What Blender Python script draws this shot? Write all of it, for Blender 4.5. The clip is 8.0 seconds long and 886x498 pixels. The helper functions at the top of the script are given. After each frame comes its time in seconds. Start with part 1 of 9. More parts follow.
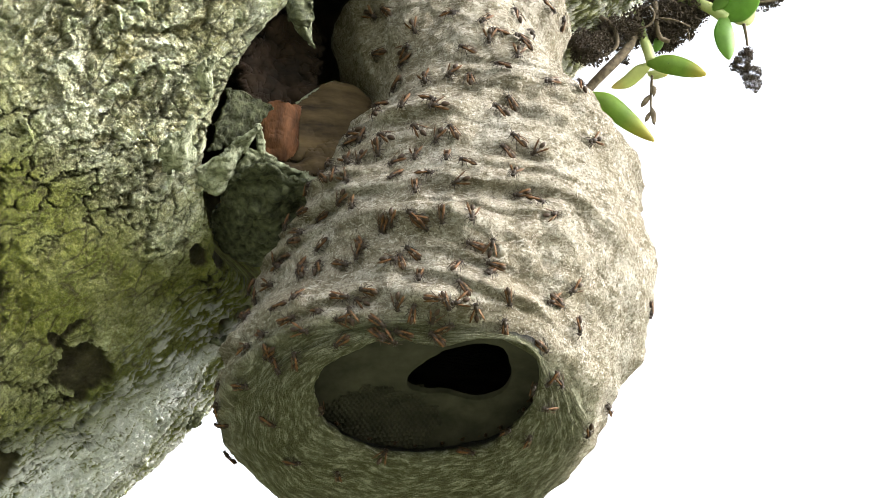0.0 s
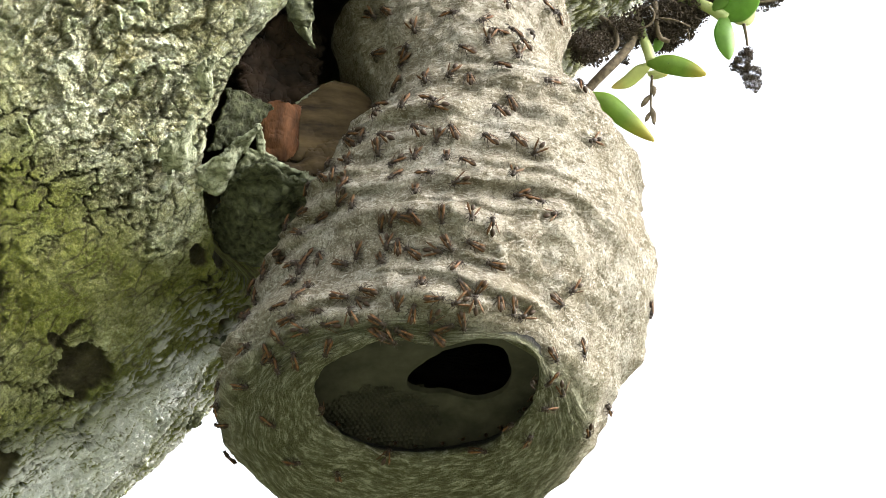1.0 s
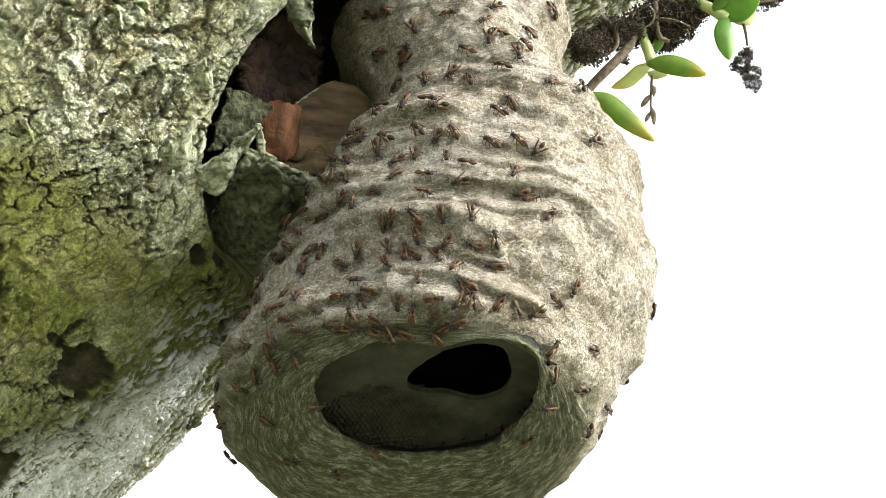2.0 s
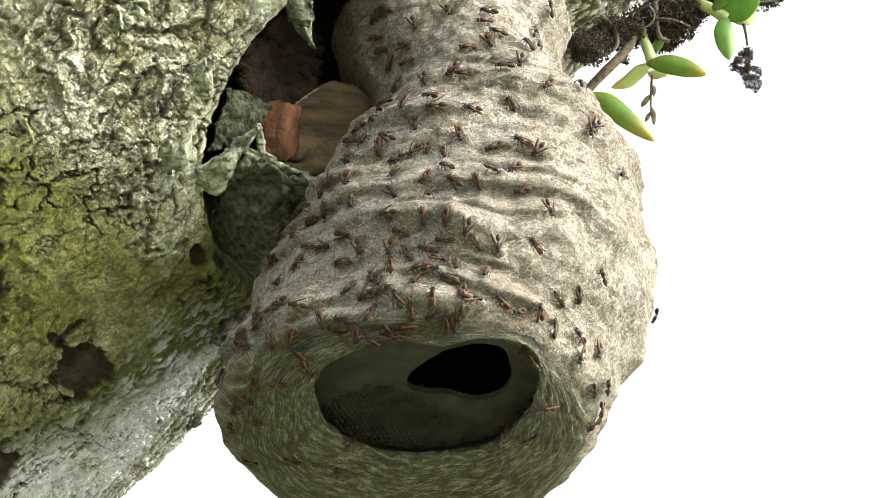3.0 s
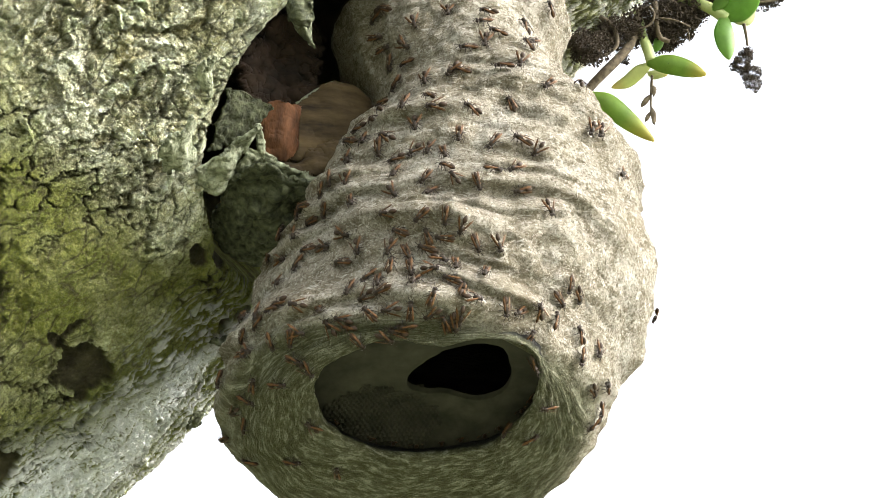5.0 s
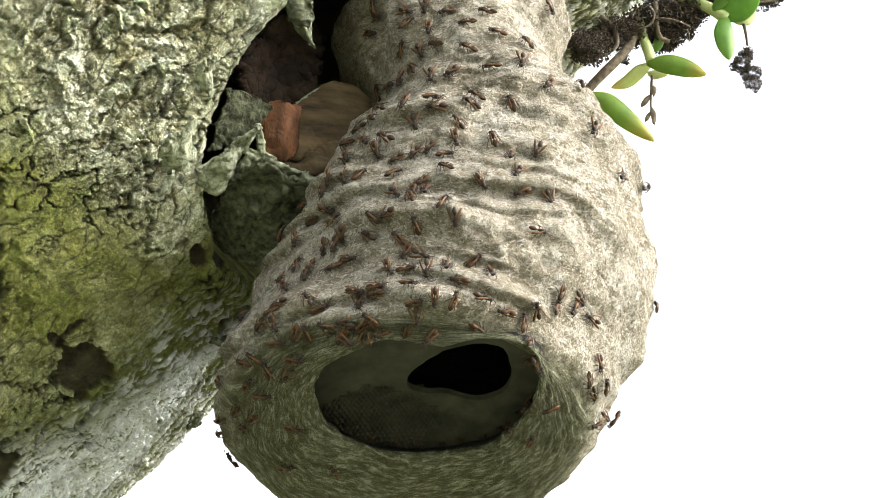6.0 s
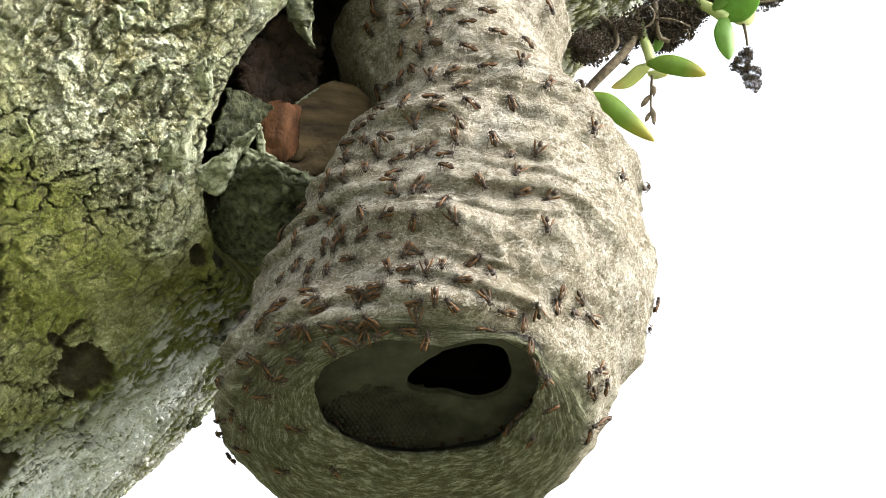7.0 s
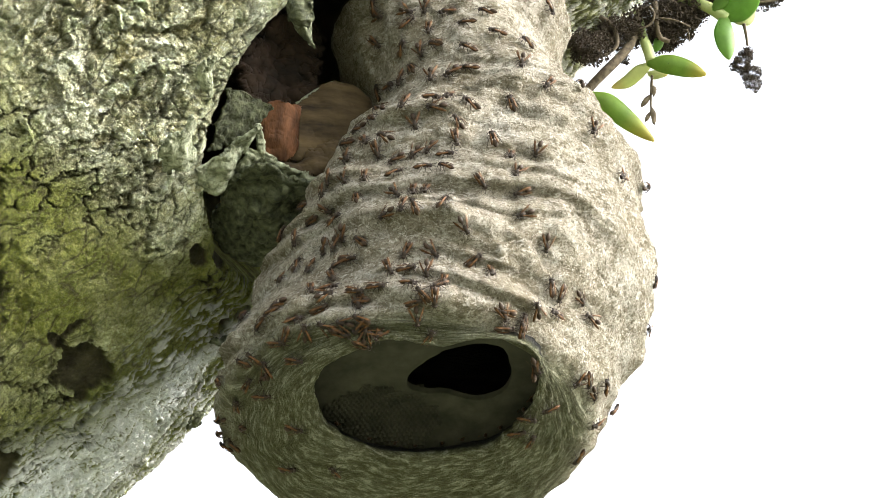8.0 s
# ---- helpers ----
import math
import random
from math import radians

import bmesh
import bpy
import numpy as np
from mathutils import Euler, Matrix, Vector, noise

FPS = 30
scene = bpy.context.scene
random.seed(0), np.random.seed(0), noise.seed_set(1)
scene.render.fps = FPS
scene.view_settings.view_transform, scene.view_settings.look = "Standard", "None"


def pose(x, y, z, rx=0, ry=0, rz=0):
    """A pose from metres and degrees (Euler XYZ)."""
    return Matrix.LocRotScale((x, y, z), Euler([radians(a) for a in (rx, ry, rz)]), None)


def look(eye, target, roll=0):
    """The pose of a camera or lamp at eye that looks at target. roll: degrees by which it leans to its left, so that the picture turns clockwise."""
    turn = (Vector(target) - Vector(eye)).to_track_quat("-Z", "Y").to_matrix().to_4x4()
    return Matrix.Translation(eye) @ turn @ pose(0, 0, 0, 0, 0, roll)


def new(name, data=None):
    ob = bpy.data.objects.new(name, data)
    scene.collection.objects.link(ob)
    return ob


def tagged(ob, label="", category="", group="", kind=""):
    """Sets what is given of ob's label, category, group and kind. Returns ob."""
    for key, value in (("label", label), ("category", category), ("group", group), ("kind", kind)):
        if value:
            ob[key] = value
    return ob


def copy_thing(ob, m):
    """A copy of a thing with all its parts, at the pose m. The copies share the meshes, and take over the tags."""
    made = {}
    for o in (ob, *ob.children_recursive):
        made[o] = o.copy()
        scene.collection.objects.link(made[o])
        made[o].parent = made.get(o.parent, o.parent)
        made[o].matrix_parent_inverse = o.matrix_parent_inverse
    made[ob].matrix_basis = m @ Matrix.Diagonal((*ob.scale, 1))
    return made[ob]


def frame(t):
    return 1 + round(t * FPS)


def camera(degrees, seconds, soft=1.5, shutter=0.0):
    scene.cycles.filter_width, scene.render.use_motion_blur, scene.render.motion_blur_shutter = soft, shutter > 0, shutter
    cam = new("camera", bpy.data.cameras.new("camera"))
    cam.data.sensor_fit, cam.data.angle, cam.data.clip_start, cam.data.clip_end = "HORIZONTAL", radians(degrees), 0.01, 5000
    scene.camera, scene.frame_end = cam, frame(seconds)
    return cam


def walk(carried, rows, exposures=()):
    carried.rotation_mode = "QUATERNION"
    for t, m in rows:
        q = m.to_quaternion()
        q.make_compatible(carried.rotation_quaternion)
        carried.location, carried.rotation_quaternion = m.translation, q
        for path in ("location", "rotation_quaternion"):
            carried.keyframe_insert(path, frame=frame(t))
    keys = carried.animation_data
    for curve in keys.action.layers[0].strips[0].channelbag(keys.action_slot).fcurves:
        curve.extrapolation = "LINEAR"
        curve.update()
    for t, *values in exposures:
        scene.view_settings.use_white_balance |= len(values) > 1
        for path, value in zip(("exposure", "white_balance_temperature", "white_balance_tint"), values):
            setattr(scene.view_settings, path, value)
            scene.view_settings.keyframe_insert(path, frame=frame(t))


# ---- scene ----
EYE = (0.0, 0.0, 1.6)
AHEAD = (0.0, 0.848, 2.1299)
cam = camera(40, 8.0, soft=0.5)
walk(cam, [(0.0, look(EYE, AHEAD)), (8.0, look(EYE, AHEAD))], exposures=[(0.0, 2.76), (8.0, 2.76)])

# ---- daylight: a bright overcast sky, brightest towards the open side ----
world = bpy.data.worlds.new("overcast_sky")
scene.world = world
world.use_nodes = True
wn = world.node_tree.nodes
wl = world.node_tree.links
sky = wn.new("ShaderNodeTexSky")
sky.sky_type = "NISHITA"
sky.sun_disc = False
sky.sun_elevation = radians(30)
sky.sun_rotation = radians(102)
sky.air_density, sky.dust_density = 1.0, 4.0
haze = wn.new("ShaderNodeHueSaturation")
haze.inputs["Saturation"].default_value = 0.22
wl.new(sky.outputs[0], haze.inputs["Color"])
wl.new(haze.outputs[0], wn["Background"].inputs[0])
wn["Background"].inputs[1].default_value = 0.15
sun = new("sun", bpy.data.lights.new("sun", "SUN"))
sun.data.energy, sun.data.angle, sun.data.color = 1.0, radians(55), (1.0, 0.97, 0.92)
sun.matrix_world = look((1.00, -0.22, 0.58), (0, 0, 0))


# ---- tools ----
def grad(ix, iy, iz, seed):
    n = (ix * 374761393 + iy * 668265263 + iz * 2147483647 + seed * 974711) & 0xFFFFFFFF
    n = ((n ^ (n >> 13)) * 1274126177) & 0xFFFFFFFF
    n = ((n ^ (n >> 16)) * 2246822519) & 0xFFFFFFFF
    n = n ^ (n >> 15)
    return n


def soft_noise(p, size, seed=0):
    """Gradient noise of about -1..1 for points p (n, 3), with features of that size."""
    q = np.asarray(p, float) / size
    i = np.floor(q).astype(np.int64)
    r = q - i
    w = r * r * r * (r * (r * 6 - 15) + 10)
    out = np.zeros(len(q))
    depth = (0, 1) if w[:, 2].any() else (0,)
    for dx in (0, 1):
        for dy in (0, 1):
            for dz in depth:
                n = grad(i[:, 0] + dx, i[:, 1] + dy, i[:, 2] + dz, seed)
                g = np.stack([(n & 255) / 127.5 - 1, ((n >> 8) & 255) / 127.5 - 1, ((n >> 16) & 255) / 127.5 - 1], 1)
                dot = g[:, 0] * (r[:, 0] - dx) + g[:, 1] * (r[:, 1] - dy) + g[:, 2] * (r[:, 2] - dz)
                k = (w[:, 0] if dx else 1 - w[:, 0]) * (w[:, 1] if dy else 1 - w[:, 1]) * (w[:, 2] if dz else 1 - w[:, 2])
                out += dot * k
    return out * 1.3


def rough_noise(p, size, octaves=4, seed=0, fall=0.5):
    out, a = 0, 1.0
    for k in range(octaves):
        out = out + a * soft_noise(p, size / 2 ** k, seed + 17 * k)
        a *= fall
    return out


def crumple(p, sizes, seed=0):
    """Sharp ridges at several sizes, each with its own height in metres: (size, height)."""
    return sum(h * (0.35 - np.abs(soft_noise(p, size, seed + 5 * k))) for k, (size, h) in enumerate(sizes))


def cracks(x, y, seed=0):
    """Cell borders in the plane: the gap between the nearest and the second nearest of one random point a unit cell, and the nearest cell's own value."""
    i, j = np.floor(x).astype(np.int64), np.floor(y).astype(np.int64)
    f1, f2, own = np.full(len(x), 9.0), np.full(len(x), 9.0), np.zeros(len(x))
    for di in (-1, 0, 1):
        for dj in (-1, 0, 1):
            n = grad(i + di, j + dj, 0 * i, seed)
            d = np.hypot(i + di + (n & 1023) / 1023 - x, j + dj + ((n >> 10) & 1023) / 1023 - y)
            nearer = d < f1
            f2 = np.where(nearer, f1, np.minimum(f2, d))
            own = np.where(nearer, ((n >> 20) & 255) / 255, own)
            f1 = np.where(nearer, d, f1)
    return f2 - f1, own


def shards(x, y, seed=0):
    """Broken flakes in the plane, one a unit cell: each has its own level and leans its own way. Gives the height, about -1..1, and the gap to the flake's edge."""
    i, j = np.floor(x).astype(np.int64), np.floor(y).astype(np.int64)
    f1, f2, top = np.full(len(x), 9.0), np.full(len(x), 9.0), np.zeros(len(x))
    for di in (-1, 0, 1):
        for dj in (-1, 0, 1):
            n = grad(i + di, j + dj, 0 * i, seed)
            dx, dy = x - i - di - (n & 255) / 255, y - j - dj - ((n >> 8) & 255) / 255
            d = np.hypot(dx, dy)
            nearer = d < f1
            f2 = np.where(nearer, f1, np.minimum(f2, d))
            m = grad(i + di, j + dj, 0 * i + 7, seed + 3)
            level = (m & 255) / 255 - 0.5 + 1.1 * dx * ((m >> 8 & 255) / 127.5 - 1) + 1.1 * dy * ((m >> 16 & 255) / 127.5 - 1)
            top = np.where(nearer, level, top)
            f1 = np.where(nearer, d, f1)
    return top, f2 - f1


def step(x, a, b):
    t = np.clip((x - a) / (b - a), 0, 1)
    return t * t * (3 - 2 * t)


def sheet(name, pts, wrap=False, attrs=None):
    """A mesh from a grid of points (rows, columns, 3); wrap joins the last column to the first."""
    n, m = pts.shape[:2]
    me = bpy.data.meshes.new(name)
    idx = np.arange(n * m).reshape(n, m)
    right = np.roll(idx, -1, 1) if wrap else idx[:, 1:]
    left = idx if wrap else idx[:, :-1]
    quads = np.stack([left[:-1], right[:-1], right[1:], left[1:]], -1).reshape(-1, 4)
    me.vertices.add(n * m)
    me.vertices.foreach_set("co", pts.reshape(-1).astype(np.float32))
    me.loops.add(quads.size)
    me.loops.foreach_set("vertex_index", quads.reshape(-1).astype(np.int32))
    me.polygons.add(len(quads))
    me.polygons.foreach_set("loop_start", np.arange(0, quads.size, 4, dtype=np.int32))
    me.update(calc_edges=True)
    me.polygons.foreach_set("use_smooth", np.ones(len(quads), bool))
    for key, values in (attrs or {}).items():
        at = me.attributes.new(key, "FLOAT", "POINT")
        at.data.foreach_set("value", np.asarray(values, np.float32).reshape(-1))
    me.validate()
    return me


def part(name, bm, material, parent=None, label="", smooth=True):
    """One mesh object from a bmesh or a mesh, under a thing or a part."""
    if isinstance(bm, bmesh.types.BMesh):
        me = bpy.data.meshes.new(name)
        bm.to_mesh(me)
        bm.free()
        if smooth:
            me.polygons.foreach_set("use_smooth", np.ones(len(me.polygons), bool))
    else:
        me = bm
    me.materials.append(material)
    ob = new(name, me)
    if parent:
        ob.parent = parent
    if label:
        ob["label"] = label
    return ob


def tube(bm, path, radii, sides=8, squash=1.0):
    """Adds a closed tapered tube along the path to bm."""
    path = [Vector(p) for p in path]
    rings = []
    side = None
    for i, p in enumerate(path):
        d = (path[min(i + 1, len(path) - 1)] - path[max(i - 1, 0)]).normalized()
        if side is None:
            side = d.orthogonal().normalized()
        side = (side - d * side.dot(d)).normalized()
        up = d.cross(side)
        rings.append([bm.verts.new(p + radii[i] * (math.cos(a) * side + squash * math.sin(a) * up))
                      for a in (2 * math.pi * k / sides for k in range(sides))])
    for a, b in zip(rings, rings[1:]):
        for k in range(sides):
            bm.faces.new((a[k], a[(k + 1) % sides], b[(k + 1) % sides], b[k]))
    bm.faces.new(rings[0][::-1])
    bm.faces.new(rings[-1])
    return bm


def curve_points(points, n):
    """n points on a smooth line through the given ones (Catmull-Rom)."""
    p = [Vector(q) for q in points]
    p = [2 * p[0] - p[1]] + p + [2 * p[-1] - p[-2]]
    out = []
    for k in range(n):
        x = k / (n - 1) * (len(p) - 3)
        i = min(int(x), len(p) - 4)
        t = x - i
        a, b, c, d = p[i:i + 4]
        out.append(0.5 * (2 * b + (c - a) * t + (2 * a - 5 * b + 4 * c - d) * t * t + (3 * b - a - 3 * c + d) * t ** 3))
    return out


# ---- materials ----
class Nodes:
    """A principled material, built node by node."""

    def __init__(self, name, rough=0.8, spec=0.3):
        self.m = bpy.data.materials.new(name)
        self.m.use_nodes = True
        self.t = self.m.node_tree
        self.p = self.t.nodes["Principled BSDF"]
        self.p.inputs["Roughness"].default_value = rough
        self.p.inputs["Specular IOR Level"].default_value = spec
        self.co = self.t.nodes.new("ShaderNodeTexCoord").outputs["Object"]

    def link(self, a, b):
        self.t.links.new(a, b)
        return self

    def stretched(self, scale, turn=(0, 0, 0)):
        n = self.t.nodes.new("ShaderNodeMapping")
        n.inputs["Scale"].default_value = scale
        n.inputs["Rotation"].default_value = turn
        self.link(self.co, n.inputs["Vector"])
        return n.outputs[0]

    def noise(self, scale, detail=4, rough=0.55, co=None, warp=0.0):
        n = self.t.nodes.new("ShaderNodeTexNoise")
        n.inputs["Scale"].default_value = scale
        n.inputs["Detail"].default_value = detail
        n.inputs["Roughness"].default_value = rough
        n.inputs["Distortion"].default_value = warp
        self.link(co or self.co, n.inputs["Vector"])
        return n.outputs["Fac"]

    def cells(self, scale, feature="F1", co=None):
        n = self.t.nodes.new("ShaderNodeTexVoronoi")
        n.feature = feature
        n.inputs["Scale"].default_value = scale
        self.link(co or self.co, n.inputs["Vector"])
        return n.outputs["Distance"]

    def warped(self, scale, amount):
        """Object coordinates pushed about by a coarse noise."""
        n = self.t.nodes.new("ShaderNodeTexNoise")
        n.inputs["Scale"].default_value = scale
        n.inputs["Detail"].default_value = 3
        self.link(self.co, n.inputs["Vector"])
        m = self.t.nodes.new("ShaderNodeVectorMath")
        m.operation = "MULTIPLY_ADD"
        m.inputs[1].default_value = (amount, amount, amount)
        self.link(n.outputs["Color"], m.inputs[0]).link(self.co, m.inputs[2])
        return m.outputs[0]

    def squeezed(self, co, scale):
        n = self.t.nodes.new("ShaderNodeMapping")
        n.inputs["Scale"].default_value = scale
        self.link(co, n.inputs["Vector"])
        return n.outputs[0]

    def join(self, *names):
        """A vector from three attributes."""
        n = self.t.nodes.new("ShaderNodeCombineXYZ")
        for k, name in enumerate(names):
            self.link(self.attr(name), n.inputs[k])
        return n.outputs[0]

    def attr(self, name):
        n = self.t.nodes.new("ShaderNodeAttribute")
        n.attribute_name = name
        return n.outputs["Fac"]

    def ramp(self, fac, *stops):
        n = self.t.nodes.new("ShaderNodeValToRGB")
        e = n.color_ramp.elements
        while len(e) < len(stops):
            e.new(0.5)
        for el, (at, col) in zip(e, stops):
            el.position = at
            el.color = (*col, 1) if len(col) == 3 else col
        self.link(fac, n.inputs[0])
        return n.outputs[0]

    def mix(self, fac, a, b, mode="MIX"):
        n = self.t.nodes.new("ShaderNodeMix")
        n.data_type, n.blend_type = "RGBA", mode
        for sock, v in ((n.inputs[0], fac), (n.inputs[6], a), (n.inputs[7], b)):
            if isinstance(v, (int, float)):
                sock.default_value = v
            elif isinstance(v, tuple):
                sock.default_value = (*v, 1)
            else:
                self.link(v, sock)
        return n.outputs[2]

    def colour(self, c):
        return self.link(c, self.p.inputs["Base Color"]) if not isinstance(c, tuple) else self.fixed(c)

    def fixed(self, c):
        self.p.inputs["Base Color"].default_value = (*c, 1)
        return self

    def relief(self, *heights):
        """Bumps, each (height, depth in metres)."""
        prev = None
        for h, depth in heights:
            b = self.t.nodes.new("ShaderNodeBump")
            b.inputs["Distance"].default_value = depth
            self.link(h, b.inputs["Height"])
            if prev:
                self.link(prev, b.inputs["Normal"])
            prev = b.outputs[0]
        self.link(prev, self.p.inputs["Normal"])
        return self


W = (1, 1, 1)
K = (0, 0, 0)


def make_bark():
    n = Nodes("bark", 0.9, 0.15)
    cloud = n.noise(26, 7, 0.7)
    grain = n.noise(900, 5, 0.75)
    speck = n.noise(260, 8, 0.78, warp=0.6)
    crumbs = n.noise(420, 6, 0.75, warp=0.3)
    chips = n.ramp(n.noise(190, 6, 0.7, warp=0.7), (0.46, K), (0.53, W))
    scabs = n.ramp(n.noise(360, 5, 0.7, warp=0.5), (0.44, K), (0.54, W))
    # fissures drawn out along the trunk, at two sizes
    n.co = n.join("along", "arc", "flat")
    fissure = n.cells(85, "DISTANCE_TO_EDGE", n.squeezed(n.warped(75, 0.011), (0.42, 1, 1)))
    hairline = n.cells(200, "DISTANCE_TO_EDGE", n.squeezed(n.warped(170, 0.006), (0.55, 1, 1)))
    fissured = n.mix(1.0, n.ramp(fissure, (0.0, W), (0.075, K)), n.ramp(n.noise(30, 5, 0.65), (0.42, K), (0.54, W)), "MULTIPLY")
    hairlined = n.mix(1.0, n.ramp(hairline, (0.0, W), (0.10, K)), n.ramp(n.noise(52, 4, 0.6), (0.45, K), (0.57, W)), "MULTIPLY")
    green = n.ramp(cloud, (0.32, (0.120, 0.140, 0.021)), (0.5, (0.180, 0.203, 0.038)), (0.68, (0.250, 0.265, 0.074)))
    green = n.mix(n.ramp(speck, (0.52, K), (0.62, (0.7, 0.7, 0.7))), green, (0.28, 0.30, 0.115))
    green = n.mix(n.ramp(speck, (0.36, (0.7, 0.7, 0.7)), (0.46, K)), green, (0.060, 0.070, 0.015))
    grey = n.ramp(cloud, (0.34, (0.52, 0.50, 0.280)), (0.48, (0.68, 0.69, 0.50)), (0.62, (0.80, 0.83, 0.73)))
    grey = n.mix(n.ramp(n.noise(60, 5, 0.7), (0.50, K), (0.62, (0.7, 0.7, 0.7))), grey, (0.40, 0.47, 0.30))
    grey = n.mix(n.ramp(speck, (0.52, K), (0.60, (0.8, 0.8, 0.8))), grey, (0.82, 0.86, 0.82))
    grey = n.mix(n.ramp(speck, (0.38, (0.8, 0.8, 0.8)), (0.46, K)), grey, (0.20, 0.185, 0.085))
    col = n.mix(n.attr("lichen"), green, grey)
    # crevice dirt and shade coloured in together: low relief darker, raised flakes lighter
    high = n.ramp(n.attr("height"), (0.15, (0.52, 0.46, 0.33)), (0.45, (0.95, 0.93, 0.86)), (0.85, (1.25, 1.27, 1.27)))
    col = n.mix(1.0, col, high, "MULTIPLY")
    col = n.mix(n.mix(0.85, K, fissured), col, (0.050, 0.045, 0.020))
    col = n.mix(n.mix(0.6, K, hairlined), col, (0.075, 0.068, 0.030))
    col = n.mix(n.ramp(scabs, (0.0, (0.45, 0.45, 0.45)), (0.6, K)), col, n.mix(1.0, col, (0.42, 0.40, 0.30), "MULTIPLY"))
    col = n.mix(n.ramp(grain, (0.38, (0.5, 0.5, 0.5)), (0.45, K)), col, (0.075, 0.070, 0.028))
    col = n.mix(n.ramp(crumbs, (0.39, (0.55, 0.55, 0.55)), (0.44, K)), col, (0.095, 0.088, 0.036))
    # pale fibrous strands, whitened further to carry the sky's sheen in the colour
    col = n.mix(n.attr("pale"), col, n.ramp(n.noise(300, 5, 0.7), (0.36, (0.66, 0.70, 0.66)), (0.44, (0.92, 0.95, 0.96))))
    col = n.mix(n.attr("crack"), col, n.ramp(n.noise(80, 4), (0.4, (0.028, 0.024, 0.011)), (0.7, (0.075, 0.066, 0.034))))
    # hollow walls: rotten wood, with the depth's shade added to its colour
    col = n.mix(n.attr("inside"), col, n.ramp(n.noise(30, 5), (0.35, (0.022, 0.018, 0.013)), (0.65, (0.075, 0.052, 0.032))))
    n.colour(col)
    n.relief((crumbs, 0.0016), (chips, 0.0006), (scabs, 0.0009), (n.ramp(fissure, (0.0, K), (0.22, W)), 0.0030), (n.ramp(hairline, (0.0, K), (0.25, W)), 0.0013), (speck, 0.0024), (grain, 0.0020))
    n.link(n.ramp(n.attr("pale"), (0.0, (0.85, 0.85, 0.85)), (1.0, (0.25, 0.25, 0.25))), n.p.inputs["Roughness"])
    n.link(n.ramp(n.attr("pale"), (0.0, (0.2, 0.2, 0.2)), (1.0, (0.9, 0.9, 0.9))), n.p.inputs["Specular IOR Level"])
    n.link(n.attr("pale"), n.p.inputs["Coat Weight"])
    n.p.inputs["Coat Roughness"].default_value = 0.22
    return n.m


def make_felt():
    n = Nodes("wasp_paper", 0.95, 0.1)
    base = n.ramp(n.noise(24, 5, 0.65), (0.34, (0.215, 0.186, 0.130)), (0.5, (0.300, 0.272, 0.212)), (0.66, (0.385, 0.362, 0.305)))
    base = n.mix(n.ramp(n.noise(70, 6, 0.7, n.stretched((1, 1, 2.2))), (0.40, (0.85, 0.85, 0.85)), (0.53, K)), base, (0.130, 0.108, 0.066))
    base = n.mix(n.ramp(n.noise(105, 6, 0.7, n.stretched((1, 1, 2.0))), (0.54, K), (0.68, (0.8, 0.8, 0.8))), base, (0.54, 0.515, 0.445))
    steep = n.noise(380, 7, 0.75, n.stretched((1.5, 1.5, 0.55), (0.35, 0.5, 0.4)), 1.1)
    level = n.noise(380, 7, 0.75, n.stretched((0.55, 1.3, 1.5), (0.2, -0.35, 0.7)), 1.1)
    grain = n.noise(640, 6, 0.78, warp=0.5)
    base = n.mix(n.ramp(steep, (0.37, (0.9, 0.9, 0.9)), (0.47, K)), base, (0.085, 0.070, 0.042))
    base = n.mix(n.ramp(level, (0.38, (0.8, 0.8, 0.8)), (0.46, K)), base, (0.110, 0.092, 0.058))
    base = n.mix(n.ramp(level, (0.54, K), (0.62, (0.85, 0.85, 0.85))), base, (0.60, 0.575, 0.505))
    base = n.mix(n.ramp(steep, (0.56, K), (0.63, (0.8, 0.8, 0.8))), base, (0.56, 0.535, 0.465))
    base = n.mix(n.ramp(grain, (0.41, (0.85, 0.85, 0.85)), (0.46, K)), base, (0.10, 0.085, 0.055))
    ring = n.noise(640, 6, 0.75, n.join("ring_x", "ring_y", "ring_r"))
    # ring fibres, darkened and greened for underside shade and bounce off the ground
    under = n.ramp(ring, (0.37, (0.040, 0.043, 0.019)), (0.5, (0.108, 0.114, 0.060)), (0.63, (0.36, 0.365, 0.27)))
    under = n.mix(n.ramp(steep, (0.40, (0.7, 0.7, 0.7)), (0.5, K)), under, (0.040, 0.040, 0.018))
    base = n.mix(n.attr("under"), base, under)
    # paper past the entrance goes near black: the cavity's shade is in this colour
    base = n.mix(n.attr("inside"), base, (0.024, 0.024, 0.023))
    n.colour(base)
    n.relief((n.noise(110, 5, 0.65), 0.0030), (steep, 0.0030), (level, 0.0030), (grain, 0.0018), (n.mix(n.attr("under"), K, ring), 0.0030))
    return n.m


def make_simple(name, a, b, scale, rough=0.7, spec=0.3, bump=0.0, stretch=(1, 1, 1)):
    n = Nodes(name, rough, spec)
    co = n.stretched(stretch)
    x = n.noise(scale, 5, 0.6, co)
    n.colour(n.ramp(x, (0.3, a), (0.7, b)))
    if bump:
        n.relief((x, bump))
    return n.m


